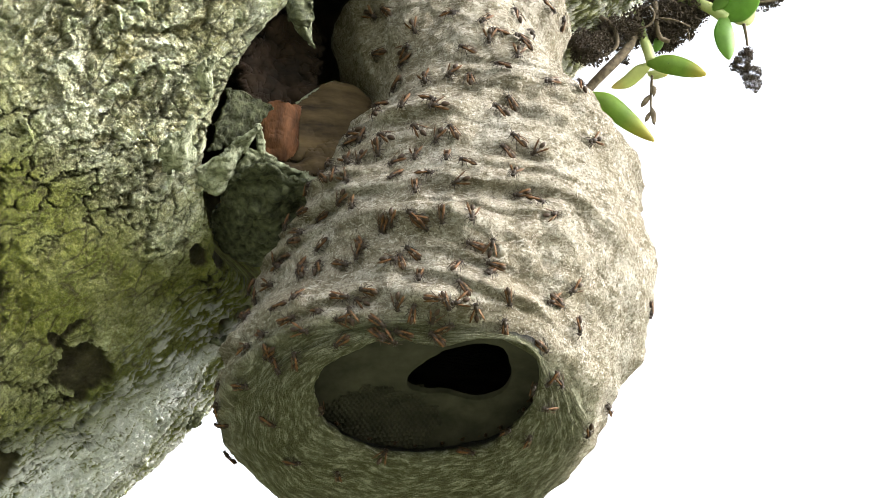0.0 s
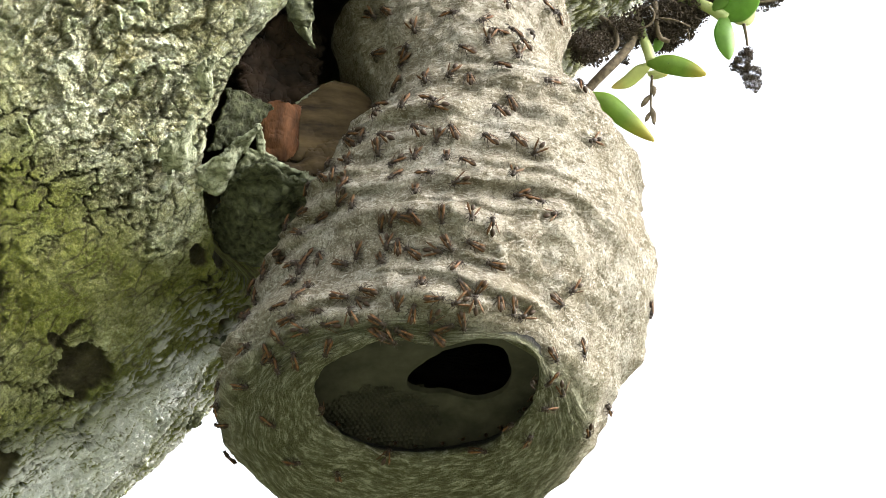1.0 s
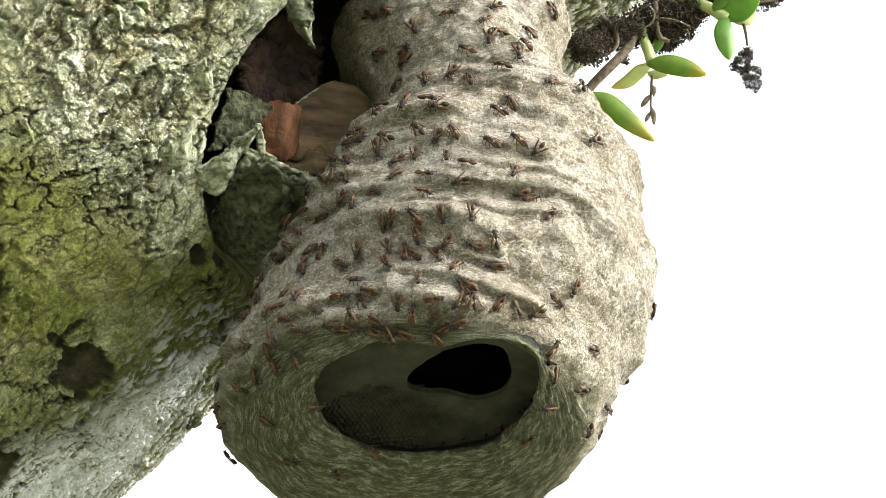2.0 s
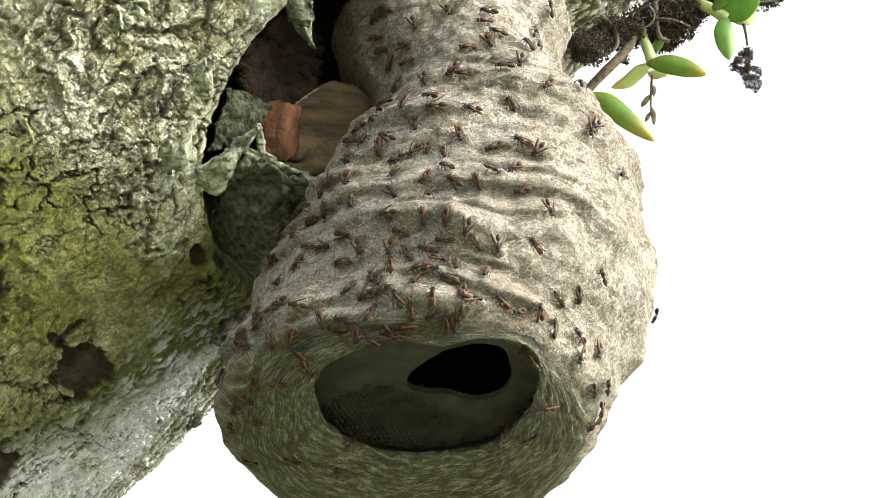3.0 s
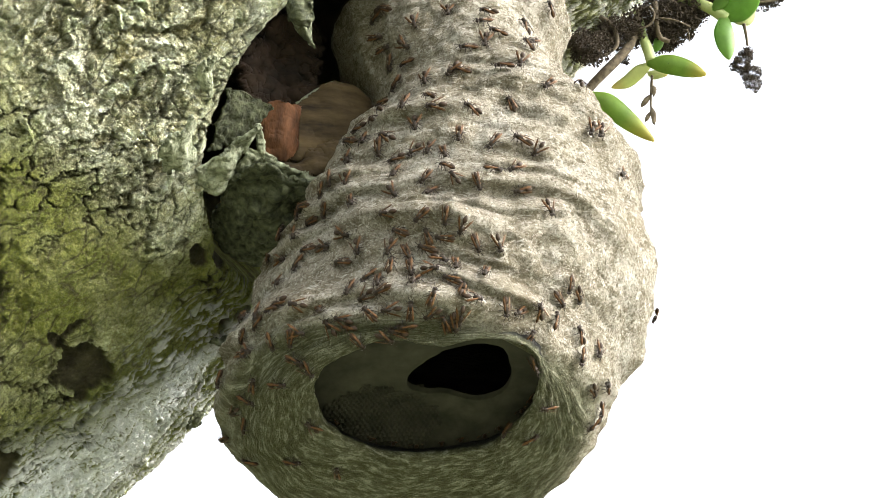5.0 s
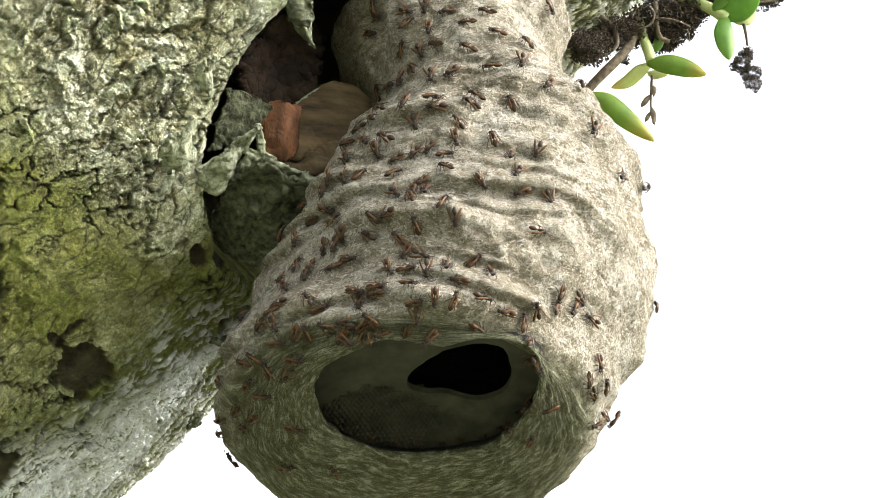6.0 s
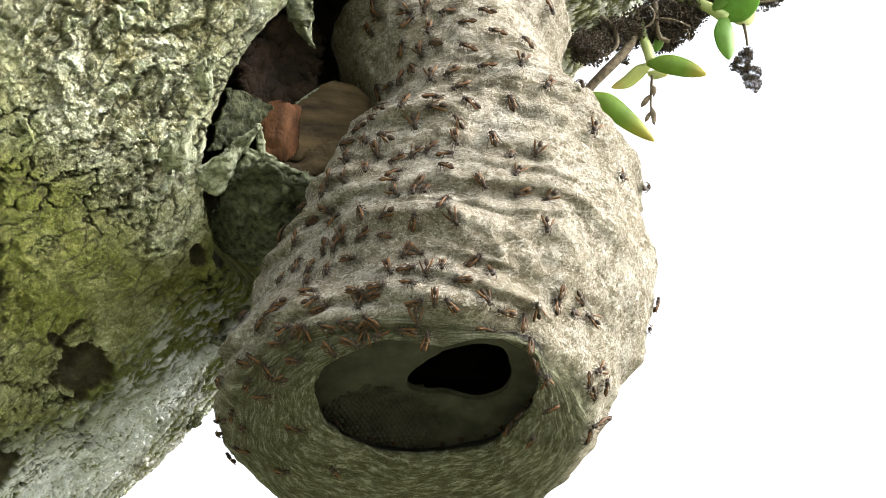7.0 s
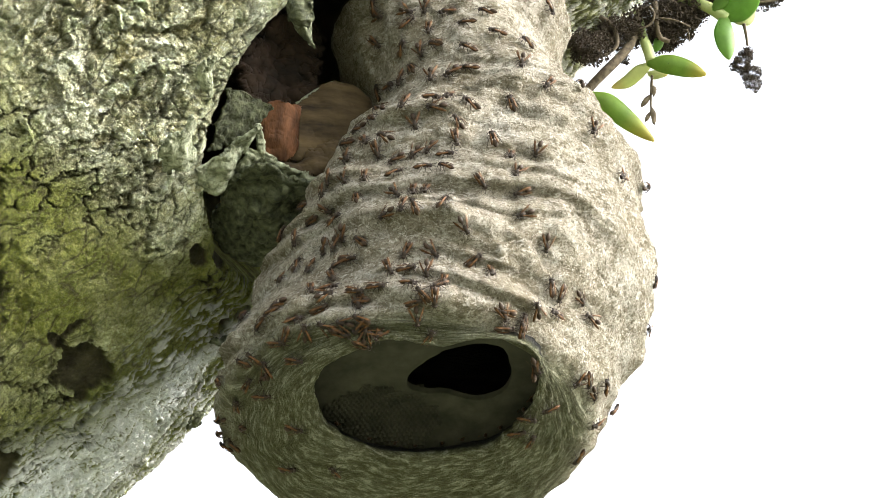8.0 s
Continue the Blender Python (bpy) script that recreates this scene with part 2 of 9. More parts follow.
BARK = make_bark()
FELT = make_felt()
# far darker than real paper, as the shade inside the nest is coloured in
INNER = make_simple("inner_paper_shaded", (0.020, 0.020, 0.015), (0.046, 0.045, 0.033), 60, 0.95, 0.1, 0.001)
# darker copy of the rotten wood, carrying the shade deep in the hollow
WOOD_SHADED = make_simple("shaded_wood", (0.006, 0.005, 0.004), (0.030, 0.019, 0.012), 60, 0.85, 0.15, 0.0008)
WOOD = make_simple("rotten_wood", (0.022, 0.009, 0.004), (0.130, 0.056, 0.022), 75, 0.8, 0.2, 0.0016, (1.8, 1, 0.5))
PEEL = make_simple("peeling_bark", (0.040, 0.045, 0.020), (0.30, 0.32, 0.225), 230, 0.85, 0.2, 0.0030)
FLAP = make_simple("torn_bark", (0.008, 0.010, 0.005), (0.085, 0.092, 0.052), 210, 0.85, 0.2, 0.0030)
MOSS = make_simple("dead_moss", (0.014, 0.011, 0.009), (0.065, 0.052, 0.038), 160, 0.95, 0.1)
ROOT = make_simple("orchid_root", (0.035, 0.027, 0.017), (0.13, 0.105, 0.07), 260, 0.8, 0.2, 0.0006)
WOOD_PALE = make_simple("split_wood_pale", (0.010, 0.006, 0.003), (0.085, 0.058, 0.025), 38, 0.8, 0.2, 0.0006, (0.6, 1, 2.6))


def make_leaf(name, base, tip, dry=0.0):
    """A fleshy leaf that lets light through; tip: the colour towards its end."""
    n = Nodes(name, 0.45, 0.3)
    x = n.noise(70, 5, 0.6)
    col = n.mix(n.ramp(x, (0.35, K), (0.7, W)), base, tuple(1.45 * c for c in base))
    col = n.mix(n.ramp(n.attr("along"), (0.62, (dry, dry, dry)), (0.98, W)), col, tip)
    col = n.mix(n.ramp(n.noise(420, 3), (0.70, K), (0.74, W)), col, (0.05, 0.04, 0.02))
    n.colour(col)
    glow = n.t.nodes.new("ShaderNodeBsdfTranslucent")
    n.link(col, glow.inputs[0])
    blend = n.t.nodes.new("ShaderNodeMixShader")
    blend.inputs[0].default_value = 0.6
    n.link(n.p.outputs[0], blend.inputs[1]).link(glow.outputs[0], blend.inputs[2])
    n.link(blend.outputs[0], n.t.nodes["Material Output"].inputs[0])
    return n.m


LEAF = make_leaf("orchid_leaf", (0.130, 0.245, 0.050), (0.17, 0.30, 0.06))
LEAF_OLD = make_leaf("yellowing_leaf", (0.125, 0.200, 0.032), (0.36, 0.31, 0.07))
LEAF_DRY = make_leaf("fading_leaf", (0.32, 0.38, 0.19), (0.50, 0.44, 0.20), 0.3)
STEM = make_simple("orchid_stem", (0.16, 0.22, 0.06), (0.30, 0.33, 0.13), 90, 0.5, 0.4)
WASP_DARK = make_simple("wasp_shell", (0.010, 0.007, 0.004), (0.022, 0.014, 0.008), 900, 0.6, 0.15)
WASP_BELLY = make_simple("wasp_belly", (0.014, 0.009, 0.005), (0.036, 0.020, 0.010), 700, 0.55, 0.15)
WASP_EYE = make_simple("wasp_eye", (0.010, 0.006, 0.005), (0.022, 0.012, 0.008), 700, 0.3, 0.4)
WASP_LEG = make_simple("wasp_leg", (0.010, 0.006, 0.004), (0.03, 0.015, 0.008), 700, 0.55, 0.3)
WASP_WING = make_simple("wasp_wing", (0.012, 0.007, 0.004), (0.110, 0.052, 0.017), 600, 0.6, 0.12)
GRASS = make_simple("grass", (0.120, 0.130, 0.074), (0.200, 0.204, 0.132), 3, 0.9, 0.2)

# ---- ground ----
bm = bmesh.new()
bmesh.ops.create_grid(bm, x_segments=40, y_segments=40, size=150)
ground = tagged(part("ground", bm, GRASS), "short green grass round the tree", "ground", kind="structure")

# ---- the leaning trunk ----
AXIS = Vector((-0.356, 0.751, 2.183))
ALONG = Vector((0.67978, -0.12680, 0.72238))
FRONT = Vector((0.19464, -0.91843, -0.34437))
SIDE = Vector((0.70712, 0.37470, -0.59965))
GIRTH = 0.279


def trunk_centre(s):
    """The trunk's middle line: straight where it leans, bending to upright towards the ground."""
    s = np.asarray(s, float)[..., None]
    low = np.minimum(s + 0.6, 0)
    p = np.array(AXIS) + s * np.array(ALONG)
    bend = 0.32 * low ** 2 * np.array((1, 0.1, 0)) * (low < 0) / (1 + 0.35 * np.abs(low))
    return p + bend


def trunk_surface(s, q):
    """Points for lengths s along the trunk and angles q (radians) round it, with masks."""
    shape = s.shape
    s, q = s.reshape(-1), q.reshape(-1)
    radial = np.cos(q)[:, None] * np.array(FRONT) + np.sin(q)[:, None] * np.array(SIDE)
    r = GIRTH * (1 + 0.12 * np.clip(-s - 1.2, 0, 2) ** 1.5) * np.clip((1.8 - s) / 0.15, 0.002, 1) ** 0.5
    p = trunk_centre(s) + r[:, None] * radial
    arc = q * GIRTH
    flat = np.stack([s, arc, 0 * s], 1)
    warp_a, warp_b = rough_noise(flat, 0.045, 3, 3), rough_noise(flat, 0.045, 3, 4)
    warped = flat + 0.010 * np.stack([warp_a, warp_b, 0 * s], 1)
    up_side = 1 - step(q + 0.10 * soft_noise(flat, 0.1, 2), radians(41), radians(52))
    top = step(s + 0.025 * soft_noise(flat, 0.08, 6), -0.035, 0.045)
    lump = 0.010 * rough_noise(flat, 0.16, 3, 5)
    fine = rough_noise(flat, 0.007, 3, 7, 0.65)
    hollow = np.hypot((s - 0.162) / 0.130, (arc - 0.258) / 0.108) + 0.018 * rough_noise(flat, 0.06, 2, 61) + 0.010 * rough_noise(flat, 0.012, 3, 62)
    # flakes that lie over one another, thickest on the upper face, worn smooth beside the hollow
    rough_mask = np.clip(0.26 + 0.74 * top * up_side + 0.3 * up_side * soft_noise(flat, 0.09, 21), 0.2, 1.1) * (0.35 + 0.65 * step(hollow, 1.08, 1.38))
    rugged, crust = np.zeros(len(s)), np.zeros(len(s))
    fold = warped + 0.007 * np.stack([rough_noise(flat, 0.016, 3, 13, 0.6), rough_noise(flat, 0.016, 3, 14, 0.6), 0 * s], 1)
    for long, wide, tall, seed in ((0.060, 0.034, 0.0046, 301), (0.026, 0.014, 0.0034, 311), (0.011, 0.0065, 0.0020, 321), (0.0052, 0.0033, 0.0013, 331)):
        level, gap = shards(fold[:, 0] / long + 0.3 * warp_a, fold[:, 1] / wide + 0.3 * warp_b, seed)
        rugged += tall * level
        crust = np.maximum(crust, (1 - step(gap, 0.0, 0.10)) * step(soft_noise(flat, 0.6 * long, seed + 4), 0.0, 0.35))
    relief = lump + rough_mask * (rugged + crumple(warped, ((0.0055, 0.0010),), 341)) + 0.0009 * fine * (0.8 + rough_mask)
    # cracks that part the bark into long plates along the trunk
    gap, own = cracks(fold[:, 0] / 0.034 + 0.3 * warp_a, fold[:, 1] / 0.0115 + 0.5 * warp_b, 31)
    zone = step(rough_noise(flat, 0.10, 2, 33) + 0.20 - 0.5 * np.exp(-((s - 0.06) / 0.06) ** 2) * up_side, -0.30, 0.20)
    crack = (1 - step(gap, 0.012, 0.085)) * zone * step(rough_noise(flat, 0.02, 2, 35), -0.55, 0.0)
    plate = zone * (own - 0.5)
    relief += 0.0014 * plate - 0.0032 * crack
    # fine fibrous wrinkles on the lower face
    low_side = step(q + 0.06 * soft_noise(flat, 0.06, 44), radians(50), radians(62))
    wrinkle = np.abs(rough_noise(warped * np.array((0.7, 3.0, 1)), 0.014, 3, 41, 0.6))
    strand = np.abs(rough_noise(warped * np.array((0.42, 3.4, 1)), 0.0085, 3, 43, 0.65))
    relief += (0.0006 + 0.0040 * low_side) * (wrinkle - 0.3) + 0.0030 * low_side * (strand - 0.3)
    branch = step(s, 0.22, 0.32)
    crack = np.maximum(crack, 0.7 * crust * np.clip(rough_mask, 0, 1))
    crack = np.maximum(crack, 0.75 * branch * (1 - step(wrinkle, 0.02, 0.13)))
    # worn-through spots
    spots = np.zeros(len(s))
    for cs, cq, a, b, k in ((-0.0795, 50.6, 0.020, 0.023, 1), (-0.078, 44.2, 0.004, 0.009, 2), (-0.163, 54.5, 0.022, 0.014, 3), (-0.066, 44.2, 0.009, 0.003, 7),
                            (0.020, 48.6, 0.007, 0.009, 4), (0.030, 52.6, 0.007, 0.012, 5), (0.036, 66.5, 0.004, 0.016, 6), (0.010, 64.0, 0.006, 0.005, 8)):
        da, db = (s - cs) / a, (arc - radians(cq) * GIRTH) / b
        d = np.hypot(da, db) + 0.5 * rough_noise(flat, 0.016, 4, 50 + k, 0.6)
        spots = np.maximum(spots, 1 - step(d, 0.88, 1.0))
    relief -= 0.005 * spots
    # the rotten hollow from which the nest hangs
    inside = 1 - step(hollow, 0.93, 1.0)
    lip = np.exp(-((hollow - 1.05) / 0.09) ** 2)
    relief += 0.016 * np.exp(-((s - 0.43) / 0.11) ** 2) * low_side
    relief += 0.003 * lip - 0.004 * (1 - step(hollow, 0.97, 1.13)) ** 2 - inside * (0.13 + 0.03 * rough_noise(flat, 0.05, 3, 63))
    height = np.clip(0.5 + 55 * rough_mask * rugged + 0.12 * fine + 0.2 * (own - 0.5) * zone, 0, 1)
    lichen = np.clip(0.02 + 0.85 * top * up_side + 0.40 * rough_noise(flat, 0.07, 4, 71), 0, 1) * (1 - 0.9 * low_side)
    lichen = np.maximum(lichen, branch * step(wrinkle, 0.08, 0.4))
    fib = rough_noise(warped * np.array((0.30, 4.0, 1)), 0.013, 4, 81, 0.7)
    width = np.clip(0.019 - 0.30 * (s + 0.05), 0.008, 0.085)
    band = np.exp(-((arc - radians(67.5) * GIRTH - 0.012 * soft_noise(flat, 0.07, 83)) / width) ** 2)
    pale = np.clip(band * (1 - step(s, -0.01, 0.07)) * 2.2 * step(fib, -0.70, 0.0), 0, 1) * step(strand, 0.01, 0.13)
    pale = np.maximum(pale, 0.6 * low_side * step(wrinkle, 0.18, 0.5) * (1 - step(s, -0.02, 0.06)))
    p = p + (relief * (1 - step(s, 1.6, 1.75)))[:, None] * radial
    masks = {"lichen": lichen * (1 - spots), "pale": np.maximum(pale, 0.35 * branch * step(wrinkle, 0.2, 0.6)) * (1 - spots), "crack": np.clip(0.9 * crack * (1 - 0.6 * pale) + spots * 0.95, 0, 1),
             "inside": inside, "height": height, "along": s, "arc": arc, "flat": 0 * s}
    return p.reshape(*shape, 3), masks


def build_trunk():
    s = np.concatenate([np.linspace(-3.9, -0.30, 64)[:-1], np.linspace(-0.30, 0.27, 760)[:-1], np.linspace(0.27, 0.58, 200)[:-1], np.concatenate([np.linspace(0.58, 1.6, 24)[:-1], np.linspace(1.6, 1.8, 12)])])
    q = np.radians(np.concatenate([np.linspace(-4, 94, 560)[:-1], np.linspace(94, 356, 50)[:-1]]))
    ss, qq = np.meshgrid(s, q, indexing="ij")
    pts, masks = trunk_surface(ss, qq)
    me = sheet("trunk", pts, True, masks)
    me.polygons.foreach_set("use_smooth", np.zeros(len(me.polygons), bool))
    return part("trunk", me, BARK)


tree = tagged(new("tree"), "leaning tree trunk with green algae, lichen and a rotten hollow", "tree")
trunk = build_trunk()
trunk.parent = tree

# ---- the paper nest ----
HOLE = Vector((-0.0105, 0.648, 1.9025))
# height over the entrance, middle x, middle y, half width, half depth
RINGS = np.array([
    (0.400, 0.0415, 0.0300, 0.0596, 0.0679), (0.330, 0.0296, 0.0240, 0.0698, 0.0715), (0.290, 0.0154, 0.0200, 0.0830, 0.0756),
    (0.250, 0.0194, 0.0180, 0.0694, 0.0805), (0.210, 0.0355, 0.0180, 0.0683, 0.0874), (0.170, 0.0446, 0.0180, 0.0967, 0.0968),
    (0.130, 0.0300, 0.0180, 0.1049, 0.1062), (0.090, 0.0239, 0.0180, 0.1174, 0.1127), (0.050, 0.0167, 0.0160, 0.1184, 0.1145),
    (0.015, 0.0003, 0.0140, 0.1135, 0.1108), (-0.012, -0.0085, 0.0060, 0.1114, 0.1060), (-0.026, -0.0067, 0.0000, 0.0952, 0.0970),
    (-0.025, -0.0076, -0.0265, 0.0796, 0.0685), (-0.023, 0.0010, -0.0444, 0.0617, 0.0467), (-0.006, 0.0007, -0.0311, 0.0697, 0.0516),
    (0.025, 0.0020, 0.0020, 0.0840, 0.0680), (0.080, 0.0140, 0.0140, 0.0900, 0.0800), (0.190, 0.0300, 0.0160, 0.0700, 0.0650),
])
# waves of the entrance's outline: cosine and sine of each order
RIM_WAVES = ((0.0260, 0.0086), (-0.0008, 0.0426), (-0.0574, 0.0211), (-0.0491, -0.0081), (-0.0113, -0.0164), (-0.0101, -0.0205), (0.0000, -0.0110), (-0.0028, -0.0062), (-0.0025, -0.0013), (-0.0016, -0.0027), (-0.0018, -0.0013), (0.0003, -0.0006))


def nest_rings(v):
    """The ring values at the places v (0 at the top, counting rings), smoothly between them."""
    v = np.clip(v, 0, len(RINGS) - 1.0001)
    i = v.astype(int)
    t = (v - i)[:, None]
    g = lambda k: RINGS[np.clip(i + k, 0, len(RINGS) - 1)]
    a, b, c, d = g(-1), g(0), g(1), g(2)
    return 0.5 * (2 * b + (c - a) * t + (2 * a - 5 * b + 4 * c - d) * t * t + (3 * b - a - 3 * c + d) * t ** 3)


def rim_shape(a):
    """How far the entrance's ragged edge stands out or in, round the nest."""
    return sum(c * np.cos((k + 1) * a) + s * np.sin((k + 1) * a) for k, (c, s) in enumerate(RIM_WAVES))


def nest_surface(v, a):
    """Points of the nest's skin: v along its profile, a round it (0 towards the open front, turning to the +x side)."""
    shape = v.shape
    v, a = v.reshape(-1), a.reshape(-1)
    k = nest_rings(v)
    k[:, 3:5] *= np.clip(v / 0.15, 0.01, 1)[:, None] ** 0.5
    rimward = step(v, 10.8, 12.9) * (1 - 0.75 * step(v, 13.2, 15.5))
    k[:, 3:5] *= (1 + rimward * rim_shape(a))[:, None]
    out = np.stack([np.sin(a), -np.cos(a), 0 * a], 1)
    p = np.stack([k[:, 1] + k[:, 3] * out[:, 0], k[:, 2] + k[:, 4] * out[:, 1], k[:, 0]], 1)
    p[:, 2] -= (0.17 * np.clip((v - 7) / 3.5, 0, 1) + 0.15 * step(v, 9.5, 12.5)) * (p[:, 1] - k[:, 2])
    outer = 1 - step(v, 11.0, 13.0)
    lipward = step(v, 11.0, 12.8) * (1 - step(v, 13.4, 15))
    sag = p + 0.012 * np.stack([soft_noise(p, 0.07, 2), soft_noise(p, 0.07, 3), soft_noise(p, 0.07, 4)], 1)
    wide = sag * np.array((0.42, 0.42, 1.0))
    right = step(np.sin(a), 0.30, 0.85)
    calm = 1 - 0.6 * step(v, 9.3, 11.0)
    lump = 0.0065 * rough_noise(sag, 0.085, 2, 5) + 0.0044 * rough_noise(sag, 0.026, 3, 8) + 0.0012 * rough_noise(sag, 0.008, 3, 9, 0.6)
    # drooping ledges of felt, layer under layer, each cut back underneath
    tilt = sag[:, 2] + 0.10 * sag[:, 0] + 0.012 * soft_noise(p, 0.09, 11) + 0.006 * soft_noise(wide, 0.022, 13)
    below = 0.45 + 0.55 * step(v, 4.0, 6.0)
    for spacing, height, seed in ((0.041, 0.0140, 12), (0.017, 0.0080, 16)):
        ph = (tilt / spacing + 0.55 * soft_noise(wide, 0.04, seed + 1)) % 1.0
        ledge = step(ph, 0.0, 0.26) * (1 - 0.95 * ph)
        lump = lump + height * ledge * np.clip(0.40 + 1.1 * soft_noise(wide, 0.034, seed), 0, 1) * (1 - 0.85 * right) * below
    lump = (lump + right * (0.0048 * soft_noise(sag, 0.036, 15) + 0.003 * soft_noise(sag, 0.017, 18))) * calm
    lump = lump * outer + 0.0016 * rough_noise(sag, 0.03, 3, 19) * lipward
    # the lip is drawn in over the entrance's +x half
    lump = lump - 0.004 * np.exp(-((v - 10.7) / 0.9) ** 2 - ((a - radians(25)) / radians(18)) ** 2)
    # fibres laid in rings round the entrance
    arc = np.stack([a * 0.013, k[:, 3] - 0.8 * k[:, 0] + 0.006 * soft_noise(p, 0.03, 22), 0.3 * a * 0.013], 1)
    fibre = soft_noise(arc, 0.0040, 23) + 0.6 * soft_noise(arc, 0.0021, 25)
    # where the skin turns downward and takes the shaded underside colour
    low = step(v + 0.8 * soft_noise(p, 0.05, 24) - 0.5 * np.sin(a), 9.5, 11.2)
    lump = lump + 0.0010 * fibre * low * (1 - step(v, 13, 14))
    # the torn edge
    around = np.stack([np.sin(a), np.cos(a), 0 * a], 1)
    torn = lipward * (0.0016 * rough_noise(around, 0.16, 3, 29, 0.6))
    p = p + lump[:, None] * out * np.array((1, 1, 0)) + np.array(HOLE)
    p[:, :2] += (torn[:, None] * out)[:, :2]
    p[:, 2] += -0.45 * lump * step(v, 9.5, 12) + lipward * 0.003 * soft_noise(around, 0.8, 37)
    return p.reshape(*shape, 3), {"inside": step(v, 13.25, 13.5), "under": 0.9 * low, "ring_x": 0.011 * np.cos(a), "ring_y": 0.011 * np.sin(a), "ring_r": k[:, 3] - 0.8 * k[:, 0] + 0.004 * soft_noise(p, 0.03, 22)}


NEST_V = np.concatenate([np.linspace(0, 8.5, 260)[:-1], np.linspace(8.5, 13, 200)[:-1], np.linspace(13, 17, 40)])
NEST_A = np.linspace(-math.pi, math.pi, 801)[:-1]
NEST_P, NEST_MASK = nest_surface(*np.meshgrid(NEST_V, NEST_A, indexing="ij"))

nest = tagged(new("wasp_nest"), "grey felted paper wasp nest hanging from the hollow trunk", "wasp nest")
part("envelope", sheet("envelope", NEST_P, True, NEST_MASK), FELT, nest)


# ---- inside the nest: an inner sheet with its own ragged opening, and cells ----
INNER_MID = (0.0189, -0.0381)
INNER_WAVES = ((-0.1007, 0.1635), (-0.0302, 0.1110), (0.0487, 0.0864), (-0.0542, -0.0252), (-0.0293, 0.0092), (-0.0011, -0.0124), (-0.0043, -0.0143), (0.0008, -0.0091))
INNER_HALF = (0.0277, 0.0206)
INNER_LIFT = 0.024


def inner_height(x, y):
    """The inner sheet: nearly parallel to the entrance, a little above it, dished and falling towards the outer skin."""
    rim = RINGS[13]
    u, w = (x - HOLE.x - rim[1]) / (1.30 * rim[3]), (y - HOLE.y - rim[2] - 0.012) / (1.22 * rim[4])
    d = np.minimum(np.hypot(u, w), 1.3)
    return HOLE.z + rim[0] - 0.32 * (y - HOLE.y - rim[2]) + INNER_LIFT - 0.010 * d ** 4


def build_inner_sheet():
    n, m = 70, 300
    a = np.linspace(0, 2 * math.pi, m + 1)[:-1]
    rag = 1 + sum(c * np.cos((k + 1) * a) + s * np.sin((k + 1) * a) for k, (c, s) in enumerate(INNER_WAVES))
    ring = np.stack([np.cos(a), np.sin(a), 0 * a], 1)
    rag = rag + 0.02 * rough_noise(ring, 0.2, 3, 91)
    rim = RINGS[13]
    pts = np.zeros((n, m, 3))
    for i in range(n):
        t = max(0, (i - 8) / (n - 9))
        x0, y0 = HOLE.x + INNER_MID[0] + INNER_HALF[0] * rag * np.sin(a), HOLE.y + INNER_MID[1] - INNER_HALF[1] * rag * np.cos(a)
        x1, y1 = HOLE.x + rim[1] + 1.30 * rim[3] * np.sin(a), HOLE.y + rim[2] + 0.012 - 1.22 * rim[4] * np.cos(a)
        x, y = x0 + (x1 - x0) * t, y0 + (y1 - y0) * t
        pts[i] = np.stack([x, y, inner_height(x, y) + 0.0004 * max(0, 8 - i)], 1)
    flat = pts.reshape(-1, 3)
    flat[:, 2] += 0.0022 * rough_noise(flat, 0.03, 3, 95)
    return sheet("inner_sheet", flat.reshape(n, m, 3), True)


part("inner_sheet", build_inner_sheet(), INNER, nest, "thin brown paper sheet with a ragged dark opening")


CELLS = (-0.0372, 0.6476)


def build_cells():
    bm = bmesh.new()
    size = 0.00160
    for i in range(-16, 17):
        for j in range(-14, 15):
            x = CELLS[0] + size * 1.75 * (i + 0.5 * (j % 2)) + 0.0004 * noise.noise((i * 0.7, j * 0.9, 0))
            y = CELLS[1] + size * 1.52 * j
            if math.hypot((x - CELLS[0]) / 0.034, (y - CELLS[1]) / 0.026) > 1 + 0.2 * noise.noise((i * 0.3, j * 0.3, 2)):
                continue
            z = float(inner_height(x, y)) - 0.0010 + 0.0008 * noise.noise((i * 0.4, j * 0.4, 5))
            corners = [(math.cos(math.pi / 6 + k * math.pi / 3), math.sin(math.pi / 6 + k * math.pi / 3)) for k in range(6)]
            top = [bm.verts.new((x + size * c, y + size * s, z + 0.006)) for c, s in corners]
            out = [bm.verts.new((x + size * 0.98 * c, y + size * 0.98 * s, z)) for c, s in corners]
            inn = [bm.verts.new((x + size * 0.74 * c, y + size * 0.74 * s, z)) for c, s in corners]
            deep = [bm.verts.new((x + size * 0.66 * c, y + size * 0.66 * s, z + 0.0045)) for c, s in corners]
            for k in range(6):
                q = (k + 1) % 6
                bm.faces.new((top[k], top[q], out[q], out[k]))
                bm.faces.new((out[k], out[q], inn[q], inn[k]))
                bm.faces.new((inn[k], inn[q], deep[q], deep[k]))
            bm.faces.new(deep)
    return bm


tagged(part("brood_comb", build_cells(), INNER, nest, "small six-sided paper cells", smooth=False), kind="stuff")


